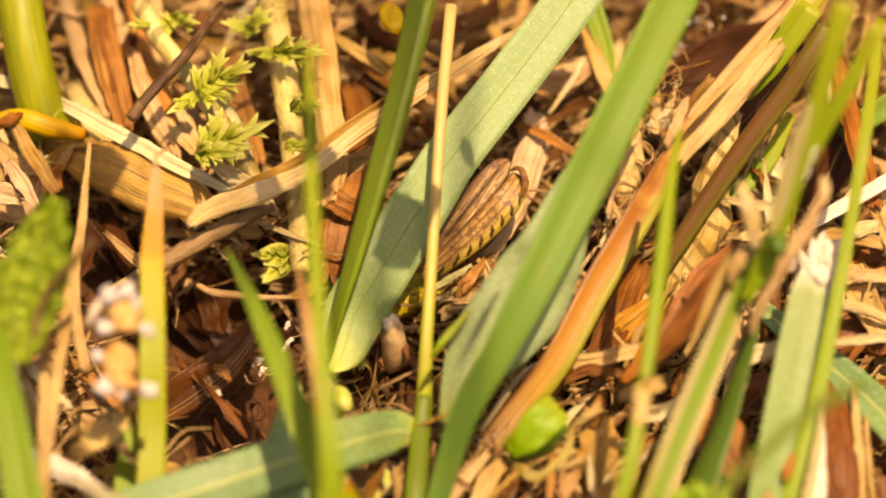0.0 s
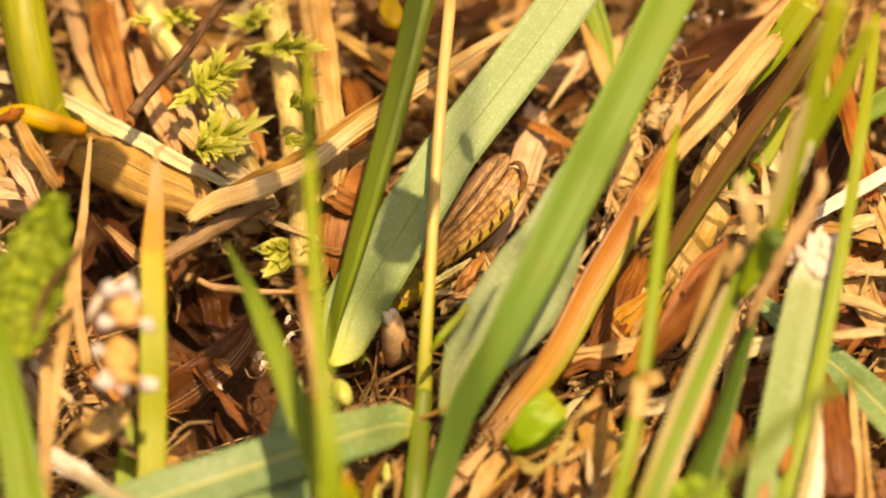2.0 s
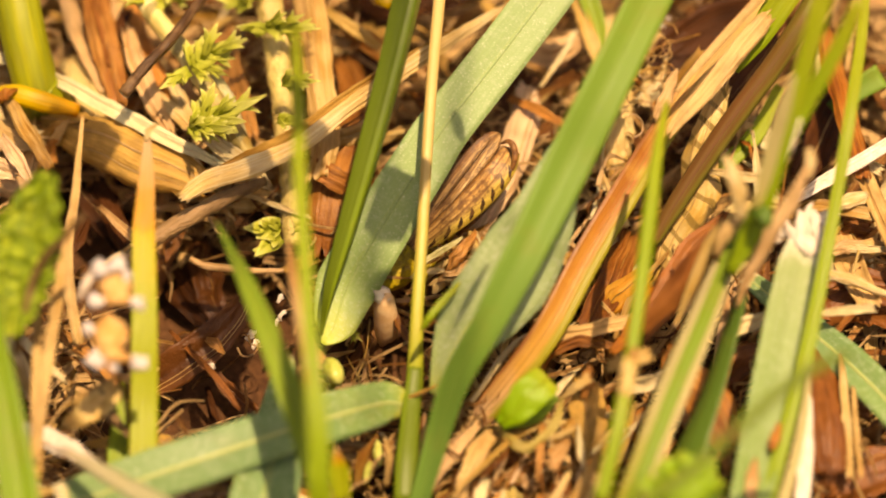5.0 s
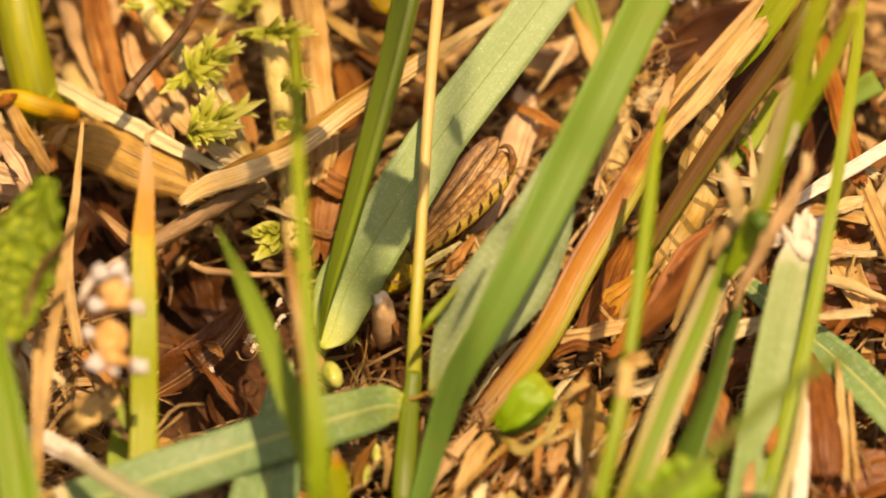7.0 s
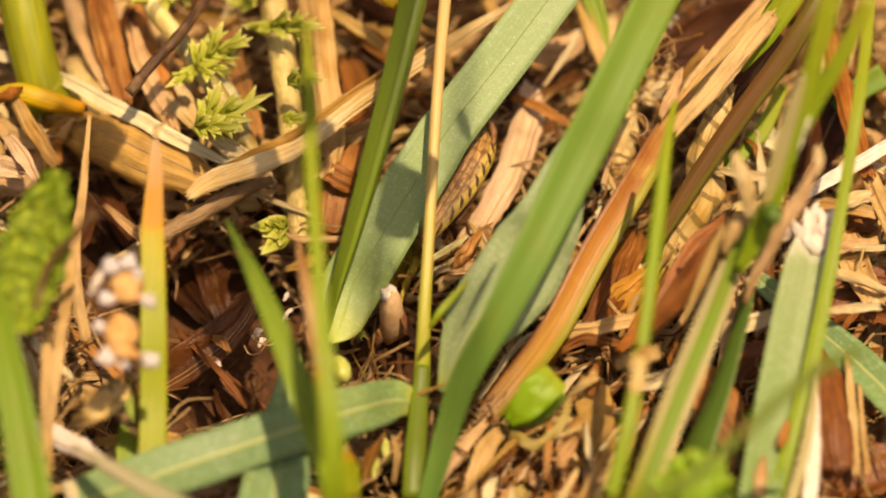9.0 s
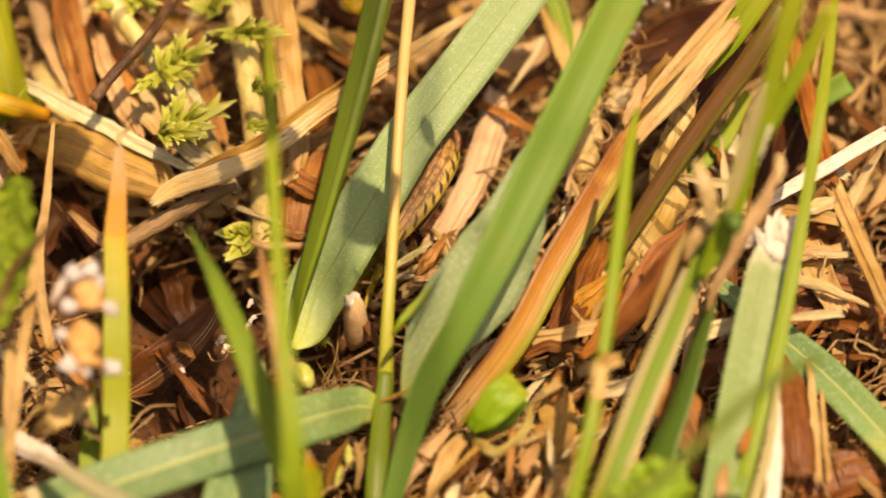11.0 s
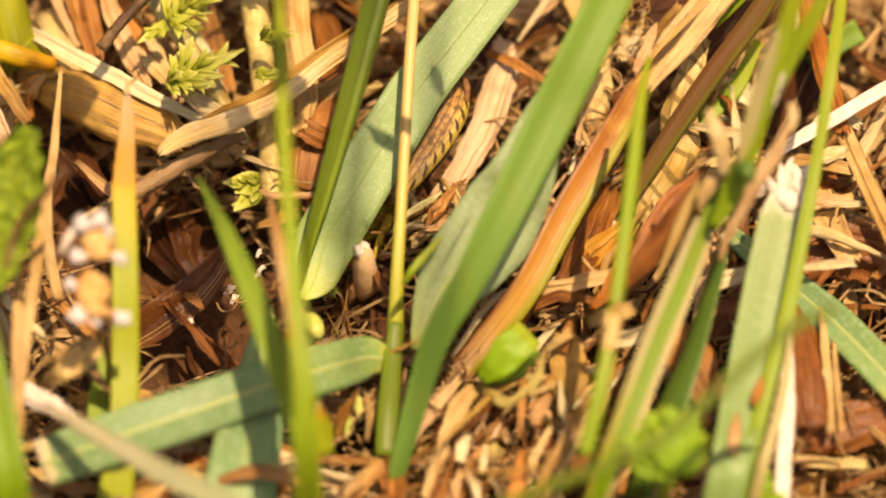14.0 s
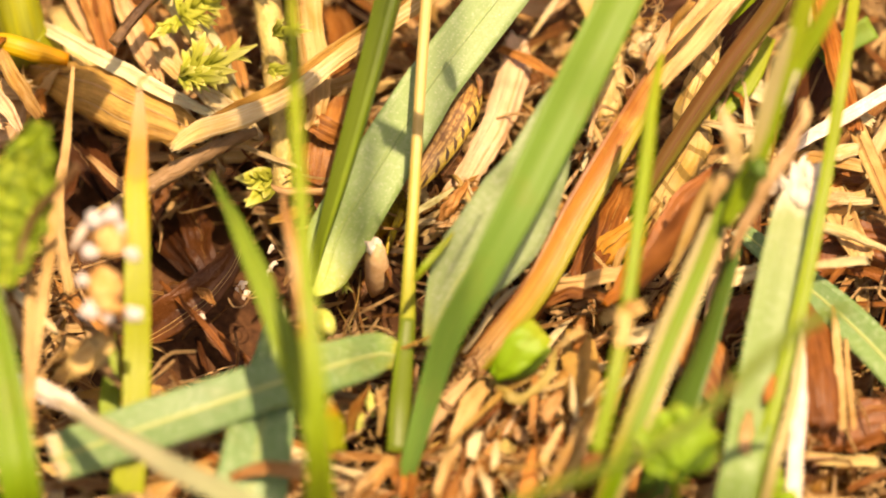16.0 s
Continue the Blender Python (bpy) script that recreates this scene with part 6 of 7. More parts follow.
    lay([(61.9, -55.3, 6), (62.6, -49.2, 8), (62.7, -41.4, 8), (62.4, -35, 7)], [4.2,5.5,5,1.8], RED_BROWN, "smooth brown dead leaf standing low", curl=0.6, rows=18, crinkle=0.3)
    lay([(38.6, -29, 8), (41.5, -36.4, 10), (45, -42.4, 10), (47.4, -48.1, 8)], [3.7,7.3,8.4,4.6], BROWN_LEAF, "large smooth brown dead leaf lying low", curl=0.5, rows=20, crinkle=0.4)
    lay([(60.4, -53.6, 3), (67.9, -52.1, 5), (76.5, -49.9, 5)], [5.5,7.8,7.3], RED_BROWN, "wide reddish dead leaf in the shade", curl=0.4, rows=20, crinkle=0.6)
    lay([(68.6, 36.8, 11), (69.2, 23.2, 13), (70.7, 6.4, 15), (74.2, -8, 15), (78.5, -22.8, 14), (81, -28.1, 12)], [2,2.6,3.1,3.3,2.9,2.2], STRAW, "long tan straw leaning down", rows=30, curl=0.5)
    lay([(63.6, -19.2, 6), (71.4, -18, 7), (80.5, -19.8, 6)], [6.4,9.6,8.3], RED_BROWN, "wide reddish dead leaf in the gap", curl=0.4, rows=20, crinkle=0.6)
    lay([(65.9, -11.7, 12), (69.9, -12.8, 13), (74.6, -12.2, 12)], [1.1,1.5,1], STRAW_PALE, "short level straw in the gap", curl=0.6, rows=12)
    lay([(60.9, -30, 10), (61.5, -38.9, 12), (62.1, -47.2, 12), (62.6, -55, 10)], [4.6,7.5,8.1,5.5], RED_BROWN, "dark reddish dead leaf between the blades", curl=0.4, rows=20, crinkle=0.4)
    lay([(55.6, -23.1, 5), (56.3, -30.8, 6), (56.2, -37.6, 6)], [3.7,6.4,3.7], RED_BROWN, "dark reddish dead leaf between the blades", curl=0.4, rows=14, crinkle=0.4)
    lay([(65.8, -55.3, 9), (65.7, -48.1, 11), (65.7, -40, 12), (65.6, -33.3, 12)], [1.3,1.7,1.5,0.7], STRAW_PALE, "thin pale straw standing", curl=0.8, rows=18)
    lay([(67.6, -54.6, 8), (67.3, -48.5, 10), (67.5, -38.5, 10)], [0.9,1.3,0.9], STRAW, "thin tan straw standing", curl=0.8, rows=16)
    lay([(62, -27.9, 15), (65.7, -28, 16), (71.1, -27.5, 16)], [0.9,1.5,1.5], STRAW_PALE, "thin pale straw lying level", rows=12)
    lay([(67.2, 31.8, 17), (68.3, 20.5, 18), (69.9, 8.6, 18), (71.1, -1, 17)], [3.7,4.2,4,3.1], STRAW_ORANGE, "orange tan straw behind the shoots", curl=0.7, rows=22)
    lay([(46.4, -27.6, -4.0), (49.9, -26.1, 0.0), (54.2, -27.3, 3.0), (58.0, -22.3, 4.0)], [1.9,4.7,4.1,2.8], SHADE_LEAF, "reddish dead leaf darkened for shade behind the blades", curl=0.6, rows=14)
    lay([(56.3, -78.8, 8.0), (57.1, -65.7, 13.0), (58.4, -56.2, 16.0), (59.0, -48.2, 17.0), (59.0, -42.7, 17.0)], [2.6,2.6,2.8,2.4,1.1], WHITE_TUFT, "white bleached straw beside pale blade", curl=0.5, rows=16)
    lay([(46.6, 1.1, 16.0), (51.9, -1.8, 18.0), (56.4, -2.4, 18.0)], [1.1,1.9,1.3], STRAW_PALE, "short pale straw among green shoots", rows=8)
    lay([(58.5, -5.7, 16.0), (65.4, -2.9, 19.0), (80.5, 5.7, 22.0)], [1.1,2.3,2.3], WHITE_TUFT, "bleached white straw among the shoots", rows=10)
    lay([(58.5, -5.1, 12.0), (63.9, -4.4, 14.0), (72.9, -6.8, 14.0)], [1.3,2.3,2.1], STRAW, "tan straw lying among the shoots", rows=10)
    lay([(64.1, -9.0, 8.0), (67.4, -11.9, 10.0), (73.8, -10.3, 11.0)], [2.8,3.8,3.4], STRAW, "scrap of tan dead leaf", curl=0.7, rows=10)
    # dark sheet over the litter in place of a shaded hollow
    lay([(36.4, 26.5, 8), (42.8, 32.9, 10), (50.3, 38.5, 10), (60, 43.9, 10)], [4.2,8.8,10.3,6.4], SHADE_LEAF, "dead leaf coloured dark in place of shade", rows=16, crinkle=0.3, pleat=0.2)
    lay([(-54.9, -31.0, 12.0), (-57.0, -19.7, 18.0), (-55.8, -9.4, 24.0), (-55.1, 2.7, 28.0)], [1.9,2.1,1.5,0.6], STRAW, "thin upright tan straw near flower", curl=0.8, rows=24)
    lay([(-58.6, -63.4, 20.0), (-58.8, -53.6, 24.0), (-59.4, -42.8, 27.0), (-60.0, -31.9, 30.0), (-60.6, -27.3, 30.0)], [2.1,2.1,1.7,1.7,0.8], STRAW, "thin tan straw standing up", curl=0.8, rows=22)
    lay([(-58.6, -61.7, 22.0), (-57.3, -45.8, 28.0), (-56.0, -32.7, 31.0), (-55.0, -22.1, 32.0)], [1.3,2.1,2.1,0.8], STRAW, "tan straw standing upright", curl=0.8, rows=22)
    lay([(-70.0, 19.5, 15.0), (-65.5, 9.8, 16.0), (-61.6, 4.1, 14.0)], [2.1,3.0,1.9], STRAW, "tan straw scrap near thick stem", curl=0.7, rows=12)
    lay([(-73.8, 8.6, 6.0), (-67.7, 5.6, 8.0), (-65.3, 12.2, 9.0)], [3.8,4.7,2.8], STRAW_PINK, "pale grey bits of straw", curl=0.6, rows=10)
    lay([(-55.9, 15.6, -2.0), (-51.3, 2.6, 0.0), (-46.3, -5.5, -2.0)], [2.8,4.1,2.8], SHADE_LEAF, "dead leaf under straws, coloured dark as shade", curl=0.5, rows=12)
    lay([(-57.5, -45.6, 9), (-55.1, -49.8, 16), (-52.8, -51.7, 20), (-49.9, -49.6, 21), (-47.1, -45.9, 20)], [0.9,2.4,4.2,5.1,3.1], STRAW_GOLD, "golden tan dead leaf under the flower", curl=0.4, rows=20, ragged=0.3)
    lay([(-60.5, -17.5, -2.0), (-54.3, -24.6, 1.0), (-49.3, -31.1, 2.0)], [1.9,3.4,1.9], STRAW_BROWN, "brown straw under the flower", curl=0.6, rows=12)
    lay([(-68.2, -25.5, 8.0), (-64.9, -32.0, 9.0), (-61.8, -39.2, 8.0)], [1.9,2.8,1.9], STRAW_PALE, "pale straw scrap under rough leaf", rows=10)
    lay([(-64.2, -46.5, 10.0), (-59.0, -49.9, 12.0), (-54.2, -53.8, 14.0), (-50.0, -57.8, 15.0)], [2.8,3.6,3.2,1.7], WHITE_TUFT, "grey-white frayed straw in litter", curl=0.6, rows=16)
    lay([(-54.7, -60.8, 24.0), (-49.1, -66.6, 27.0), (-40.1, -74.8, 30.0), (-31.4, -82.5, 33.0), (-18.0, -92.8, 35.0)], [1.1,2.6,3.4,3.9,4.3], G_ASH, "ashen straw stalk leaning close", curl=0.7, rows=18)
    lay([(-2.1, -57.8, 2.0), (1.4, -52.4, 5.0), (5.8, -46.5, 6.0), (10.4, -39.1, 5.0)], [1.5,2.1,1.9,0.8], STRAW_PINK, "pinkish tan straw slanting upward", rows=14)
    lay([(57.8, -55.1, 2.0), (64.7, -56.9, 3.0), (71.7, -57.4, 3.0)], [1.5,1.9,1.7], STRAW_GOLD, "tan straw lying level on litter", rows=10)
    lay([(61.8, -33.8, 4.0), (65.0, -38.0, 5.0), (70.4, -38.9, 4.0)], [1.9,3.2,2.3], RED_BROWN, "brown dead leaf in the shade", curl=0.5, rows=10)
    lay([(-57.9, 48.2, 11.0), (-55.5, 37.8, 12.0), (-53.7, 29.6, 11.0)], [0.9,1.3,0.6], RED_BROWN, "reddish strip of dead leaf", rows=10)
    lay([(-61.5, 36.5, 5.0), (-56.8, 25.5, 7.0), (-54.1, 19.1, 7.0)], [4.1,5.1,3.8], STRAW_GOLD, "golden straw sheath beside thick stem", rows=10)
    lay([(-35.7, 45.4, 4.0), (-33.1, 30.3, 6.0), (-29.8, 17.4, 6.0)], [3.8,4.7,3.8], STRAW_BROWN, "brown straw behind the hairy stem", rows=12)
    lay([(-14.0, 37.4, 4.0), (-11.9, 25.1, 6.0), (-13.6, 14.9, 6.0)], [4.1,5.6,3.8], BROWN_LEAF, "brown dead leaf behind golden stalk", rows=12)
    lay([(-20.9, 7.1, 12.0), (-15.3, 4.3, 11.0), (-9.7, 3.2, 8.0)], [2.8,4.1,2.8], BROWN_LEAF, "brown ribbed strip of dead leaf", rows=12)
    lay([(-54.5, 5.0, 3.0), (-48.8, -2.9, 5.0), (-44.0, -6.9, 4.0)], [0.9,1.9,0.9], STRAW_PINK, "thin pinkish straw below twig", rows=8)
    lay([(-73.2, 17.7, 10.0), (-69.0, 13.0, 11.0), (-63.4, 12.6, 10.0)], [2.4,3.4,2.3], STRAW, "tan straw below the yellow leaf", rows=10)
    lay([(-75.0, 31.3, 12.0), (-69.0, 28.4, 13.0), (-63.2, 26.1, 12.0)], [1.7,2.3,1.9], STRAW_PALE, "pale straw behind the thick stem", rows=10)
    lay([(34.1, -2.0, 4.0), (30.9, -12.1, 6.0), (26.0, -23.1, 5.0)], [3.8,5.6,4.7], BROWN_LEAF, "brown curled dead leaf, sunlit", rows=14)
    lay([(46.7, -8.5, 6.0), (52.3, -6.6, 8.0), (59.7, -5.0, 9.0)], [2.8,3.8,3.4], STRAW, "tan straw behind the shoots", rows=10)
    lay([(65.9, 1.6, 7.0), (68.4, -12.2, 9.0), (71.3, -21.6, 9.0)], [3.8,5.3,4.1], STRAW, "tan straw sheath slanting down", rows=12)
    lay([(31.8, -36.9, 8.0), (35.7, -37.3, 10.0), (39.8, -34.7, 11.0)], [2.3,3.2,1.7], STRAW_PALE, "crumpled pale straw scrap", rows=10, twist=(0, 70))
    lay([(20.4, -29.3, 7.0), (24.8, -28.6, 9.0), (30.1, -30.5, 10.0)], [1.3,2.1,1.1], STRAW_BROWN, "thin brown straw on the litter", rows=10)
    lay([(-41.4, -56.7, 8.0), (-36.9, -56.0, 10.0), (-31.7, -56.4, 9.0)], [2.8,3.8,2.3], STRAW, "tan dead leaf under cut blade", rows=10)
    # dark pieces that take the place of shade in the gaps
    lay([(-36.3, -21.5, -12.0), (-34.7, -26.5, -13.0), (-33.7, -31.6, -14.0)], [0.9,1.3,0.9], SHADE_LEAF, "stalk deep in the hollow, darkened for shade", rows=8)
    lay([(-59.4, 12.6, 0.0), (-55.4, 6.8, -2.0), (-50.4, -0.2, -4.0)], [1.9,3.4,1.9], SHADE_LEAF, "dead leaf under the twig, shade put in its colour", rows=8)
    lay([(-14.2, 50.0, 2.0), (-9.2, 43.7, 3.0), (-4.3, 46.4, 3.0)], [3.8,5.6,3.8], SHADE_LEAF, "shade-dark dead leaf behind golden stalk", rows=8)
    lay([(-16.0, 36.2, 1.0), (-12.1, 37.9, 2.0), (-6.2, 32.6, 2.0)], [3.8,5.6,3.8], SHADE_LEAF, "shade-dark leaf under pale straw", rows=8)
    lay([(47.1, 19.1, 8), (55.9, 33.1, 9), (60.8, 40.7, 9)], [3.3,7.2,5.5], SHADE_LEAF, "leaf coloured dark for the gap's shade", rows=14, crinkle=0.3)
    lay([(61.7, 7.3, 6), (65.9, 15.2, 7), (68.8, 22.2, 7), (73.3, 30.3, 6)], [3.7,6.4,6.4,3.7], SHADE_LEAF, "shade-dark leaf behind the shoots", rows=14, crinkle=0.3)
    lay([(9.4, 41.1, 0.0), (14.2, 32.2, 1.0), (17.1, 36.6, 2.0)], [3.8,5.6,3.8], SHADE_LEAF, "shade-dark leaf between the broad blades", rows=8)
    lay([(54.9, 21.2, 6.0), (58.3, 15.3, 7.0), (62.4, 19.1, 7.0)], [2.8,4.1,2.8], STRAW_PALE, "pale crumpled straw among shoots", rows=8)
    lay([(66.3, 2.5, 13.0), (70.0, 4.5, 15.0), (74.5, 2.0, 15.0)], [1.5,2.4,1.9], STRAW_PALE, "white straw scrap among shoots", rows=8)
    lay([(-31.2, -68.1, 12.0), (-24.3, -67.1, 15.0), (-19.1, -67.6, 15.0), (-14.9, -68.8, 13.0)], [0.8,2.1,2.3,0.8], STRAW_PINK, "curled pinkish dead leaf low down", rows=12)
    lay([(-36.3, -56.5, 4.0), (-32.7, -58.3, 6.0), (-30.1, -59.4, 5.0)], [1.3,2.4,1.1], STRAW_ORANGE, "scrap of orange leaf under cut blade", rows=8)
    lay([(-46.5, -65.3, 2.0), (-39.5, -63.1, 5.0), (-31.7, -60.7, 6.0)], [2.8,4.1,2.8], STRAW, "tan dead leaf at the bottom", rows=12)
    lay([(51.5, -68.5, 6.0), (59.1, -68.4, 8.0), (68.5, -69.1, 8.0)], [1.5,2.1,1.7], STRAW, "golden tan straw lying level below", rows=12)
    lay([(-12.6, -64.9, -0.0), (-7.3, -61.7, 3.0), (-3.9, -56.7, 5.0)], [1.5,2.4,1.5], STRAW, "tan straw beside the sheath foot", rows=10)
    lay([(17.1, -66.3, 2.0), (18.9, -59.9, 5.0), (22.4, -53.5, 8.0)], [1.1,1.9,0.9], STRAW_PALE, "thin pale straw slanting in litter", rows=10)
    lay([(2.2, -66.3, 4), (4, -60.9, 6), (5.8, -56.1, 8), (7.9, -51.4, 9), (10.8, -46.6, 9)], [1.3,1.7,2.2,3.7,2.4], STRAW, "tan straw leaning at the blades' foot", curl=0.6, rows=26, pleat=0.5, ragged=0.3)
    lay([(3.6, -65.6, 3), (5.4, -59.1, 5), (7.2, -53.5, 6)], [0.7,1.2,0.6], STRAW_BROWN, "thin brown strip beside tan straw", curl=0.8, rows=14)
    lay([(3, -64.2, 1), (7, -62, 3), (9.8, -58.6, 4)], [1.8,3.1,1.3], STRAW_BROWN, "frayed brown straw leaning in litter", curl=0.7, rows=16, fray=0.9)
    lay([(6.9, -65.6, 3), (7.5, -62.7, 4), (8.4, -59.6, 5)], [1.7,2.2,1.1], STRAW_PINK, "pinkish torn straw in litter", curl=0.7, rows=14, ragged=0.5)
    lay([(12.3, -46.8, 6), (12.6, -49.9, 7), (11.3, -52.3, 6), (10.2, -54.6, 4)], [0.5,0.8,0.7,0.4], STRAW_PINK, "curled thin straw in litter", curl=1.0, rows=16)
    lay([(4.6, -50.1, -6), (12.7, -47, -5), (20, -44.2, -5), (25.1, -38.6, -5)], [8.3,11,11,6.4], RED_BROWN, "large dark brown dead leaf under litter", curl=0.3, rows=24, crinkle=0.9)
    lay([(15.2, -49.3, 2), (16.2, -52.8, 4), (16.7, -53.2, 2)], [1.3,2.2,0.9], STRAW_ROSY, "small rosy piece of dead leaf", curl=0.5, rows=10)
    lay([(14.2, -54.8, 2), (15.7, -57.3, 4), (16.5, -58.6, 3)], [0.6,1.3,0.6], STRAW_PINK, "thin torn straw in litter", curl=0.8, rows=10)
    lay([(12.7, -60.3, 4), (14.1, -63.2, 5), (15.1, -64.4, 4)], [0.4,0.6,0.3], STRAW_PALE, "thin pale straw leaning in litter", curl=0.9, rows=10)
    lay([(23.5, -49.9, 5), (24.3, -52.1, 5), (26.1, -53.3, 4)], [0.3,0.5,0.3], STRAW_PALE, "thin pale straw under the stalk", curl=1.0, rows=8)
    lay([(19.6, -49.9, 2), (21.1, -52.8, 3), (22.3, -54.8, 2)], [1.8,3.7,1.8], BROWN_LEAF, "brown flake of dead leaf", curl=0.4, rows=12, crinkle=0.7)
    lay([(4.8, -59, 9), (3.9, -62.7, 9), (2.8, -66.8, 8)], [0.7,1.5,1.3], STRAW, "thin tan straw at the blades' foot", curl=0.8, rows=14)
    lay([(9.9, -53.1, 6), (8.9, -56.4, 7), (8.2, -58.7, 6)], [1.3,2.2,1.8], STRAW_PALE, "upright cream piece of dead leaf", curl=0.7, rows=12, ragged=0.4)
    lay([(12.3, -56, 7), (12, -59.4, 8), (11.6, -61.7, 7)], [0.7,1.5,1.1], STRAW_PALE, "small cream straw chip standing", curl=0.8, rows=12)
    lay([(9.4, -60.7, 7), (10.2, -65.7, 9), (10.8, -69.1, 8)], [0.6,2.2,1.1], STRAW_PALE, "bleached twisted straw standing", curl=1.0, rows=14, twist=(0, 60))
    lay([(18, -57.1, 7), (17.1, -63, 8), (16, -68.4, 7)], [1.1,2.2,2.8], STRAW_ORANGE, "orange tan strip of dead leaf", curl=0.6, rows=16, pleat=0.5)
    lay([(22.2, -48.7, 10), (20.7, -52.5, 11), (19.4, -54.7, 10)], [1.8,2.4,1.3], STRAW_PINK, "ragged tan piece of dead leaf", curl=0.5, rows=12, ragged=0.5)
    lay([(18.7, -49.7, 11), (20.9, -49.4, 12), (23.4, -47.2, 11)], [0.5,1,0.8], STRAW_PALE, "short pale straw by cupped leaf", rows=10)
    lay([(8.4, -54.9, 8), (10.7, -53.9, 10), (12.5, -51.7, 10), (13.5, -48.8, 9)], [0.5,0.8,0.8,0.5], STRAW_BROWN, "thin brown stalk in litter", curl=1.0, rows=14)
    lay([(10.8, -64.5, 11), (15.5, -64.7, 12), (20.5, -63.3, 11)], [0.5,0.6,0.5], STRAW_GOLD, "thin straw lying level on litter", curl=1.0, rows=14)
    lay([(19.3, -68.5, 10), (21.7, -64.4, 12), (24.6, -59.5, 14), (28, -53.3, 15)], [2,2.2,2,1.3], STRAW, "tan double stalk leaning", curl=1.0, rows=24)
    lay([(21.3, -67.8, 9), (23.3, -64.8, 11), (25.5, -60.2, 12), (27.8, -56.1, 13)], [1.1,1.7,1.5,0.7], STRAW_GOLD, "golden stalk beside the tan one", curl=1.0, rows=20)
    lay([(23.9, -45.9, 10), (24.2, -51.6, 11), (24.5, -54.7, 10)], [0.6,1.5,0.6], STRAW_PALE, "cream tip of the standing dead leaf", curl=0.8, rows=14)
    lay([(20.5, -49.3, 3), (21.2, -53.9, 4), (19.4, -56.4, 3)], [2.2,4,1.8], RED_BROWN, "dark red-brown crumpled dead leaf", curl=0.6, rows=12, crinkle=0.9)
    lay([(14.3, -49.6, 2), (13.3, -53.6, 3), (14.6, -55.6, 2)], [1.5,2.8,1.3], HAIRY, "olive mouldy bit of dead leaf", curl=0.6, rows=12, crinkle=0.9)
    lay([(-1.7, -56.8, 3), (-2.6, -60.8, 4), (-1.7, -63.8, 3)], [1.8,3.1,1.8], STRAW_ORANGE, "orange bit of dead leaf low down", curl=0.6, rows=12, crinkle=0.6)
    lay([(-7, -53.9, 2), (-4.8, -58.1, 4), (-2.6, -59, 3)], [0.9,2,1.1], STRAW_PALE, "pale chip of dead leaf low down", curl=0.6, rows=12, crinkle=0.6)
    crng = random.Random(52)
    for k in range(8):
        c = Vector((17.2, -50.6, -6.0)) + Vector((crng.uniform(-16, 18), crng.uniform(-15, 13), crng.uniform(-3, 3)))
        a, length, w = crng.gauss(1.2, 0.7), crng.uniform(5, 10), crng.uniform(2.2, 4.2)
        d = Vector((math.cos(a), math.sin(a) * 0.8, math.sin(a) * 0.4)) * length / 2
        lay([tuple(c - d), tuple(c + Vector((crng.uniform(-1, 1), 0, 1.2))), tuple(c + d)], [w * 0.7, w, w * 0.4], crng.choice((STRAW_BROWN, STRAW_PINK, RED_BROWN, STRAW_BROWN, BROWN_LEAF)), "crumpled bit of brown dead leaf", curl=crng.uniform(0.4, 1.3), rows=12, cols=10, crinkle=0.8, twist=(0, crng.uniform(-60, 60)))
    for k in range(52):
        right = k >= 36
        c = Vector((crng.uniform(54, 80), crng.uniform(-58, 4), crng.uniform(1, 8))) if right else Vector((crng.uniform(-6, 36), crng.uniform(-72, -44), crng.uniform(0, 7)))
        a, length, w = crng.gauss(0.7 if right else 1.05, 0.8 if right else 0.35), crng.uniform(12, 24), crng.choice((0.5, 0.7, 0.9, 1.3, 1.8))
        d = Vector((math.cos(a), math.sin(a), crng.gauss(0.05, 0.15))) * length / 2
        bow = Vector((crng.uniform(-1, 1), crng.uniform(-1, 1), crng.uniform(0, 0.6))) * length * 0.08
        lay([tuple(c - d), tuple(c + bow), tuple(c + d)], [w * 0.7, w, w * 0.4], crng.choice((STRAW_BROWN, STRAW_PINK, STRAW, STRAW_ROSY, STRAW_BROWN, BROWN_LEAF)), "long split straw among the shreds", curl=crng.uniform(0.3, 1.2), rows=16, cols=6, crinkle=0.25, twist=(0, crng.uniform(-90, 90)))
    srng = random.Random(77)
    lows = [(Vector(c), r) for c, r in HOLLOWS]
    made = 0
    while made < 120:
        c = Vector((srng.uniform(-78, 82), srng.uniform(-62, 58), srng.uniform(-2, 7)))
        if any((c.xy - h.xy).length < r * 1.3 for h, r in lows) or (c.x < -12 and c.y > 10 and made % 3 == 2) or (c.x > 30 and srng.random() < 0.5):
            continue
        made += 1
        c.z -= 7 if c.y < -30 else 0
        right = c.x > 5
        ang = srng.gauss(1.0 if right else -0.4, 0.7)
        if made % 3 == 0:
            length, w, mat = srng.uniform(12, 26) * (1.5 if right else 1.0), srng.uniform(0.7, 1.8), srng.choice((STRAW, STRAW_PALE, STRAW_GOLD, STRAW_PINK))
            lab = "thin dry straw lying on the litter"
        else:
            length, w, mat = srng.uniform(9, 20), srng.uniform(1.4, 3.4), srng.choice((STRAW, STRAW_PALE, STRAW_PALE, STRAW_PINK, STRAW_GOLD, STRAW_SHEATH))
            lab = "crumpled scrap of dead leaf"
        d = Vector((math.cos(ang), math.sin(ang), srng.gauss(0, 0.2))) * length / 2
        up = Vector((srng.uniform(-1, 1), srng.uniform(-1, 1), srng.uniform(0, 0.8))) * length * 0.12
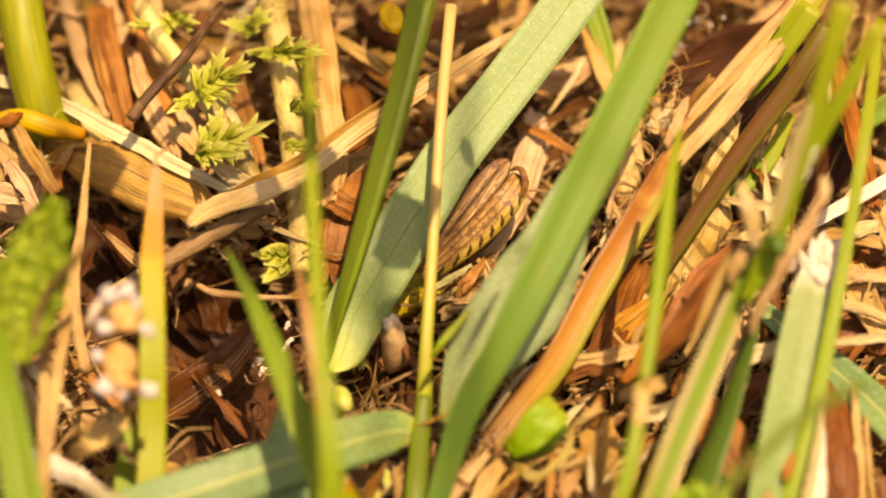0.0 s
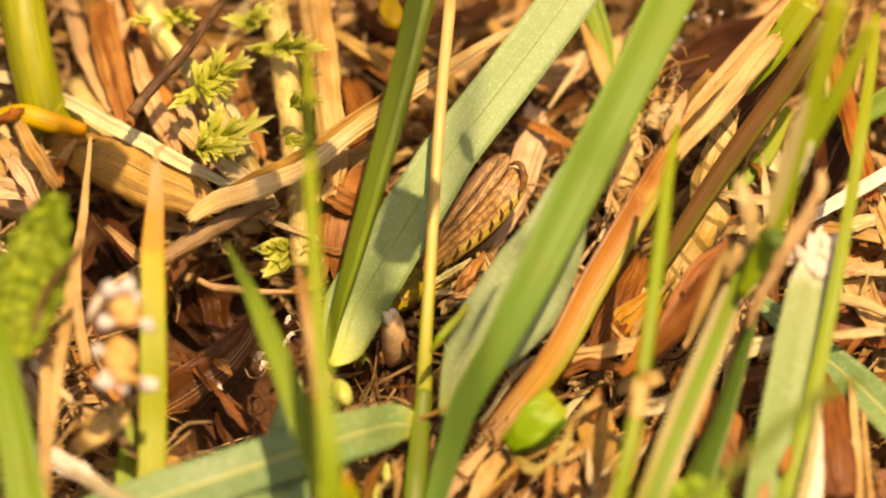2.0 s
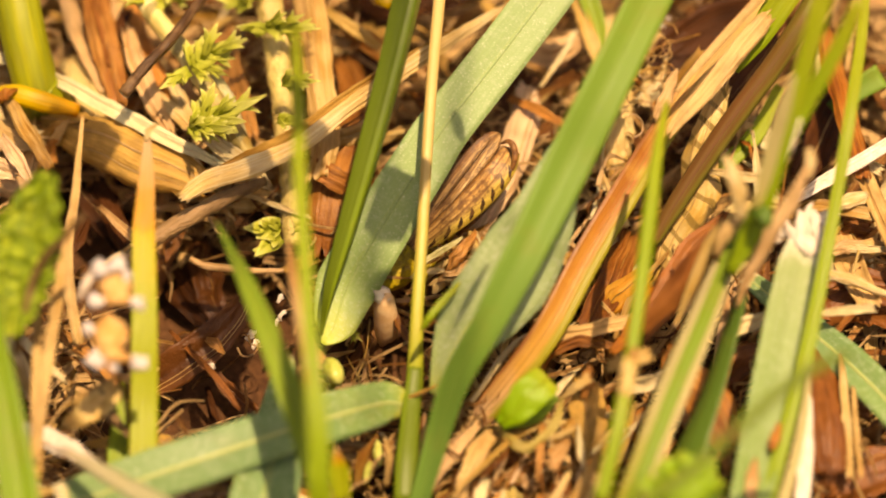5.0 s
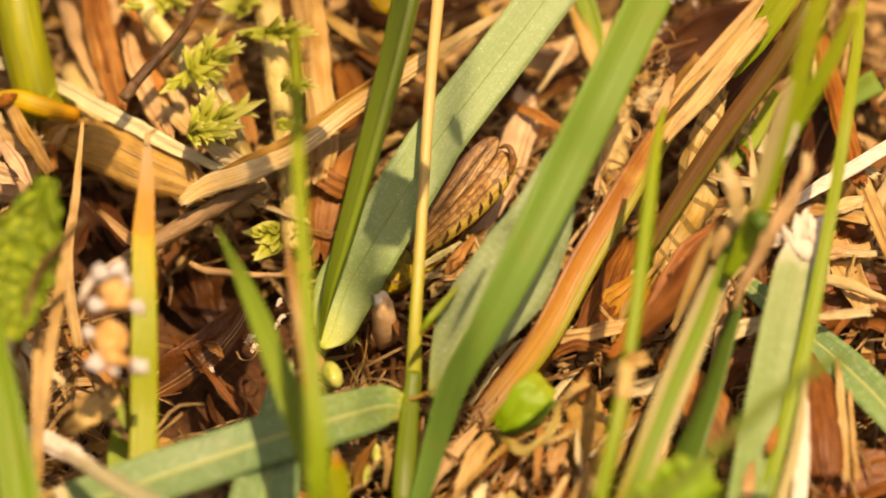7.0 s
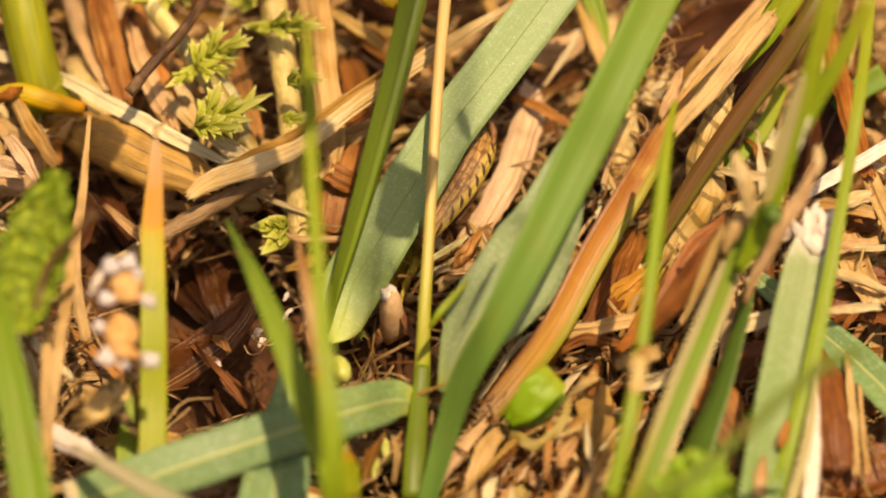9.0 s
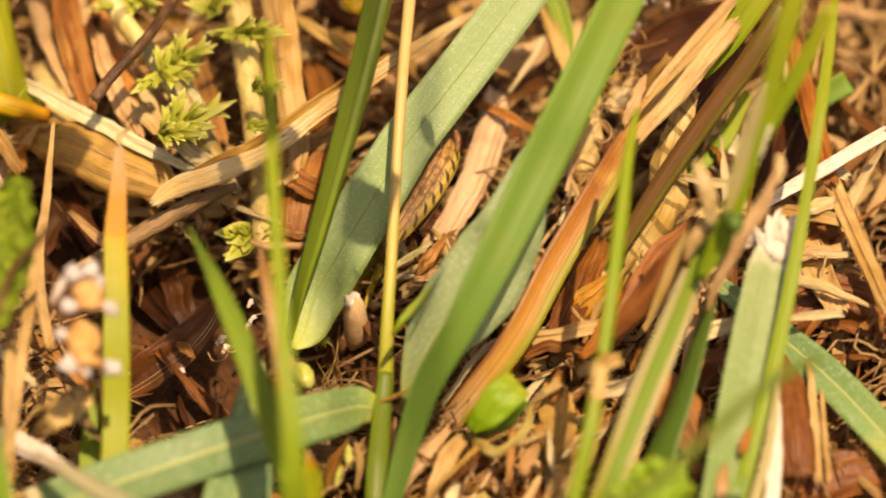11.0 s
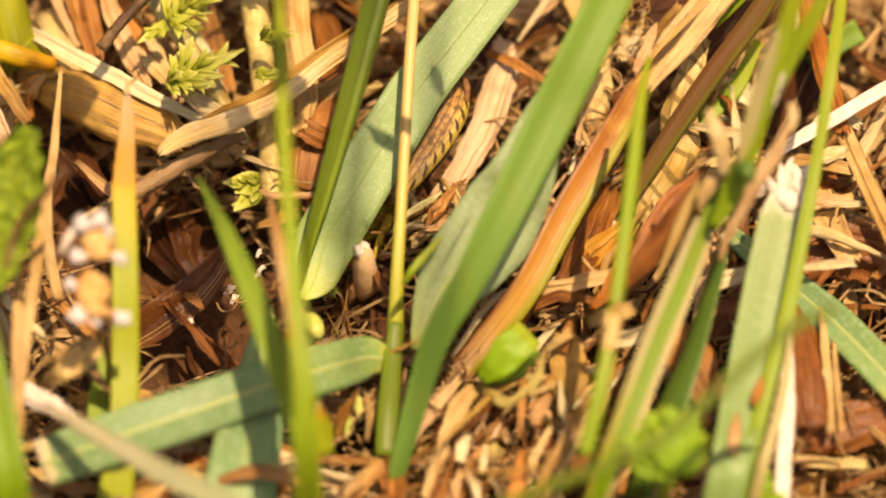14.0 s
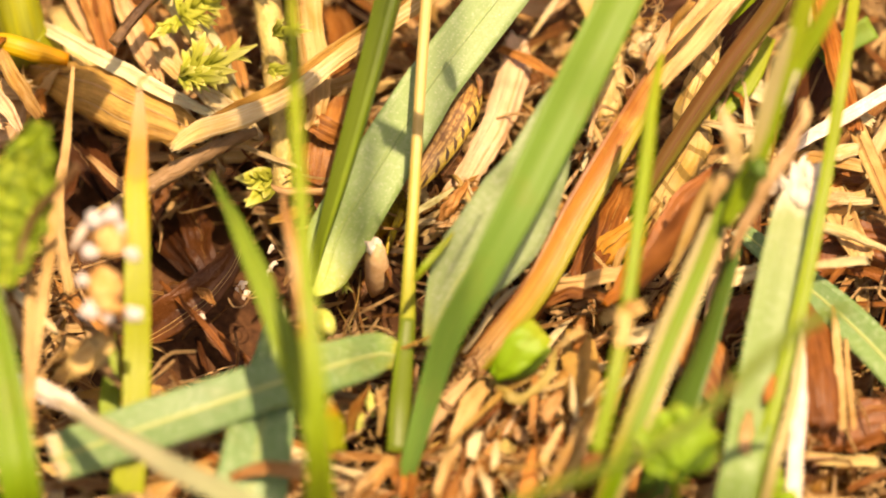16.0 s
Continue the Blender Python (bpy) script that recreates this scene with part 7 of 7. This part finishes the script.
        lay([tuple(c - d), tuple(c + up), tuple(c + d)], [w * srng.uniform(0.3, 0.9), w, w * srng.uniform(0.1, 0.7)], mat, lab, curl=srng.uniform(-0.9, 1.2), rows=16, cols=8, crinkle=min(1.0, 0.22 * w), twist=(0, srng.uniform(-80, 80)))
    rng = random.Random(31)
    # pale shreds heaped between the blades
    for (cx, cy, cz), n, reach in (((18.3, -46.3, -1.0), 10, 13.0), ((6.2, -4.8, 0.0), 26, 6.0), ((38.8, 27.5, 9.0), 16, 5.0), ((28.7, 6.1, 6.0), 14, 4.5), ((-65.6, 15.6, 8.0), 14, 7.0), ((32.6, -43.6, 5.0), 18, 8.0), ((-11.5, -23.4, -8.0), 10, 5.0), ((8.4, -53.2, -4.0), 12, 14.0), ((18.8, -56.4, -4.0), 10, 12.0), ((50.4, 10.6, 8.0), 14, 9.0), ((65.6, -13.8, 8.0), 18, 9.0), ((66.1, -46.5, 4.0), 5, 9.0)):
        for k in range(n):
            c = Vector((cx + rng.gauss(0, reach * 0.45), cy + rng.gauss(0, reach * 0.45), cz + rng.uniform(-4, 4)))
            a, length, w = rng.gauss(1.1, 0.8), rng.uniform(5, 15), rng.choice((0.5, 0.7, 1.0, 1.5, 2.2))
            d = Vector((math.cos(a), math.sin(a), rng.gauss(0, 0.4))) * length / 2
            up = Vector((rng.uniform(-1, 1), rng.uniform(-1, 1), rng.uniform(0, 1.5))) * length * 0.14
            single("straw_shred", R([c - d, c + up, c + d], [w, w, w * 0.3], curl=0.9, rows=7, cols=4, crinkle=0.12 * w + 0.1, fray=0.6, ragged=0.3, seed=k + cx, twist=(0, rng.uniform(-120, 120))), rng.choice((STRAW, STRAW_PINK, STRAW_GOLD, STRAW_ORANGE, STRAW_PALE, STRAW_PALE)), c,
                   "small curled shred of dead grass", "straw", "straw shreds")
    return loose


def build_rootlets():
    """Curled threadlike roots hanging at the clods."""
    rng = random.Random(44)
    for at, n in (((39.2, 26.6, 17), 9), ((38.6, 19.5, 17), 8), ((35.7, 15.4, 16), 6), ((28.6, 5.0, 8.0), 8), ((44.2, 43.2, 12.0), 7), ((7.1, -2.8, 2.0), 12), ((-28.7, -22.5, 2.0), 5)):
        for k in range(n):
            c = Vector(at) + Vector((rng.gauss(0, 2.2), rng.gauss(0, 2.6), rng.uniform(-2, 2)))
            r, a0, turn = rng.uniform(0.7, 1.8), rng.uniform(0, 6.28), rng.uniform(2.0, 5.0)
            pts = [c + Vector((math.cos(a0 + turn * f) * r, math.sin(a0 + turn * f) * r * 0.8, math.sin(a0 + turn * f) * r * 0.6 + f)) for f in (0, 0.25, 0.5, 0.75, 1.0)]
            single("rootlet", T(pts, [0.13, 0.12, 0.05], rows=14, seg=6), rng.choice((STRAW_PINK, STRAW_ROSY, STRAW)), c, "thin curled pinkish rootlet in the litter", "root", "rootlets")


build_rootlets()


# ---- the grasshopper ----
def build_grasshopper():
    base = (5.3, 4.6, 2.0)
    z = thing("grasshopper", base, "brown grasshopper with yellow herringbone thigh, half hidden under leaves", "grasshopper")
    part("abdomen", T([(-4.8, -8.4, -0.4), (-1, -4.8, 2.6), (3.7, -0.1, 6.5), (7.9, 4.6, 10.4), (10.2, 8.5, 12.3)], [1.6,2.6,2.9,2.3,1.0], rows=30, seg=20, flat=0.9), THORAX, z, "olive and black abdomen")
    wing = part("forewing", T([(-2.7, -6.6, 6.3), (0.5, -3.4, 9), (4.6, 0.5, 12.2), (8.3, 4.6, 15), (10.9, 7.4, 16.6), (12.1, 8.9, 16.6)], [1.7,2.3,2.6,2.4,1.7,0.5], rows=44, seg=32, flat=0.55), WING, z, "brown folded forewing with pale veins")
    part("wing_fold", T([(1.8, -3.1, 12.1), (5.5, 0.6, 14.9), (8.9, 4.3, 17.3), (10.7, 6.7, 18)], [0.12,0.16,0.16,0.1], rows=24, seg=6), WING, wing)
    femur = part("hind_thigh", T([(-2.1, -6.8, 6.1), (1.1, -6.3, 8.5), (4.1, -4.7, 10.5), (6.6, -3, 11.9), (9, -1.2, 13.4), (11.1, 0.6, 14.9), (12.8, 2.7, 16), (13.9, 5.1, 16.7)], [1.1,1.7,2.1,2.35,2.5,2.5,2.2,1.7], rows=56, seg=40, flat=0.6), FEMUR, z, "tan thigh with yellow and black herringbone")
    part("knee", T([(12.4, 5.4, 18.2), (13.4, 5, 19.2), (14.2, 4.2, 19.2), (14.6, 2.9, 18.1), (14.2, 1.8, 16.5), (13.6, 1.5, 15)], [0.2,0.4,0.55,0.55,0.45,0.2], rows=20, seg=12), KNEE, femur, "dark brown crescent knee")
    part("hind_shin", T([(14.4, 2.7, 15.3), (12, 0.8, 11.8), (8.9, -1.9, 8.9), (5.1, -4.2, 6.3)], [0.6,0.5,0.45,0.4], rows=20, seg=8), KNEE, femur, "thin brown shin folded under")
    part("foreleg", T([(1.8, -6.7, 4.9), (0.1, -9.8, 3.6), (-1.2, -13.4, 3.2), (-2.7, -14, 0.1)], [0.8,0.6,0.5,0.3], rows=18, seg=10), THORAX, z, "short olive foreleg")
    part("thorax", Shape().blob((-4.5, -8.7, 1.9), (2.2, 3.6, 2.4), turn=-40, lumps=0.4), THORAX, z, "olive yellow thorax")
    return z, femur


build_middle()
build_clover()
build_rusty()
build_right()
build_left()
loose_stalk = build_straws()
grasshopper, thigh = build_grasshopper()


def motions():
    base = Vector((5.3, 4.6, 2.0)) * MM
    toward, up = Vector((0, -0.643, 0.766)), Vector((0, 0.766, 0.643))
    still = Matrix.Translation(base)
    mid = Vector((6.4, -3.1, 11.8)) * MM
    across = Vector((0.68, -0.56, -0.47))

    def body(f):
        return Matrix.Translation(base + (Vector((-4.6, 0, 0)) + up * -1.0 + toward * -2.0) * MM * f) @ Matrix.Rotation(radians(4 * f), 4, toward)

    def leg(f):
        turn = Matrix.Rotation(radians(14 * f), 4, toward) @ Matrix.Rotation(radians(-24 * f), 4, across)
        moved = Matrix.Translation(mid + (Vector((-1.7, 0, 0)) + up * 2.8) * MM * f) @ turn @ Matrix.Translation(-mid)
        return body(f).inverted() @ moved @ still

    steps = ((0, 0.0), (7.1, 0.0), (7.2, 0.2), (7.3, 0.65), (7.4, 0.95), (7.55, 1.0), (16, 1.0))
    walk(grasshopper, [(t, body(f)) for t, f in steps])
    walk(thigh, [(t, leg(f)) for t, f in steps])
    # the stalk that the grasshopper pushes aside
    start = loose_stalk.matrix_basis.copy()
    walk(loose_stalk, [(t, Matrix.Translation(Vector((14.3, 4.8, 0.0)) * MM * f) @ start @ Matrix.Rotation(radians(7 * f), 4, toward)) for t, f in ((0, 0), (7.2, 0), (7.3, 0.6), (7.4, 1), (16, 1))])
    # three leaves of the unseen herb turn edge-on to the sun, fading their shade
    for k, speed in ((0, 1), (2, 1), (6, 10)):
        leaf, middle, along, wide = shade_herb_leaves[k]
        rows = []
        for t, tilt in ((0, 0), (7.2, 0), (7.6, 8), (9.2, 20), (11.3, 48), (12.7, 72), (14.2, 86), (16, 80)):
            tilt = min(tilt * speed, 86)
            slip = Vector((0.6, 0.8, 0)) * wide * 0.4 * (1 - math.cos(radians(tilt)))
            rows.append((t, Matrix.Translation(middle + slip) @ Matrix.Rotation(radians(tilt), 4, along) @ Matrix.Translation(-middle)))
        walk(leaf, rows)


motions()
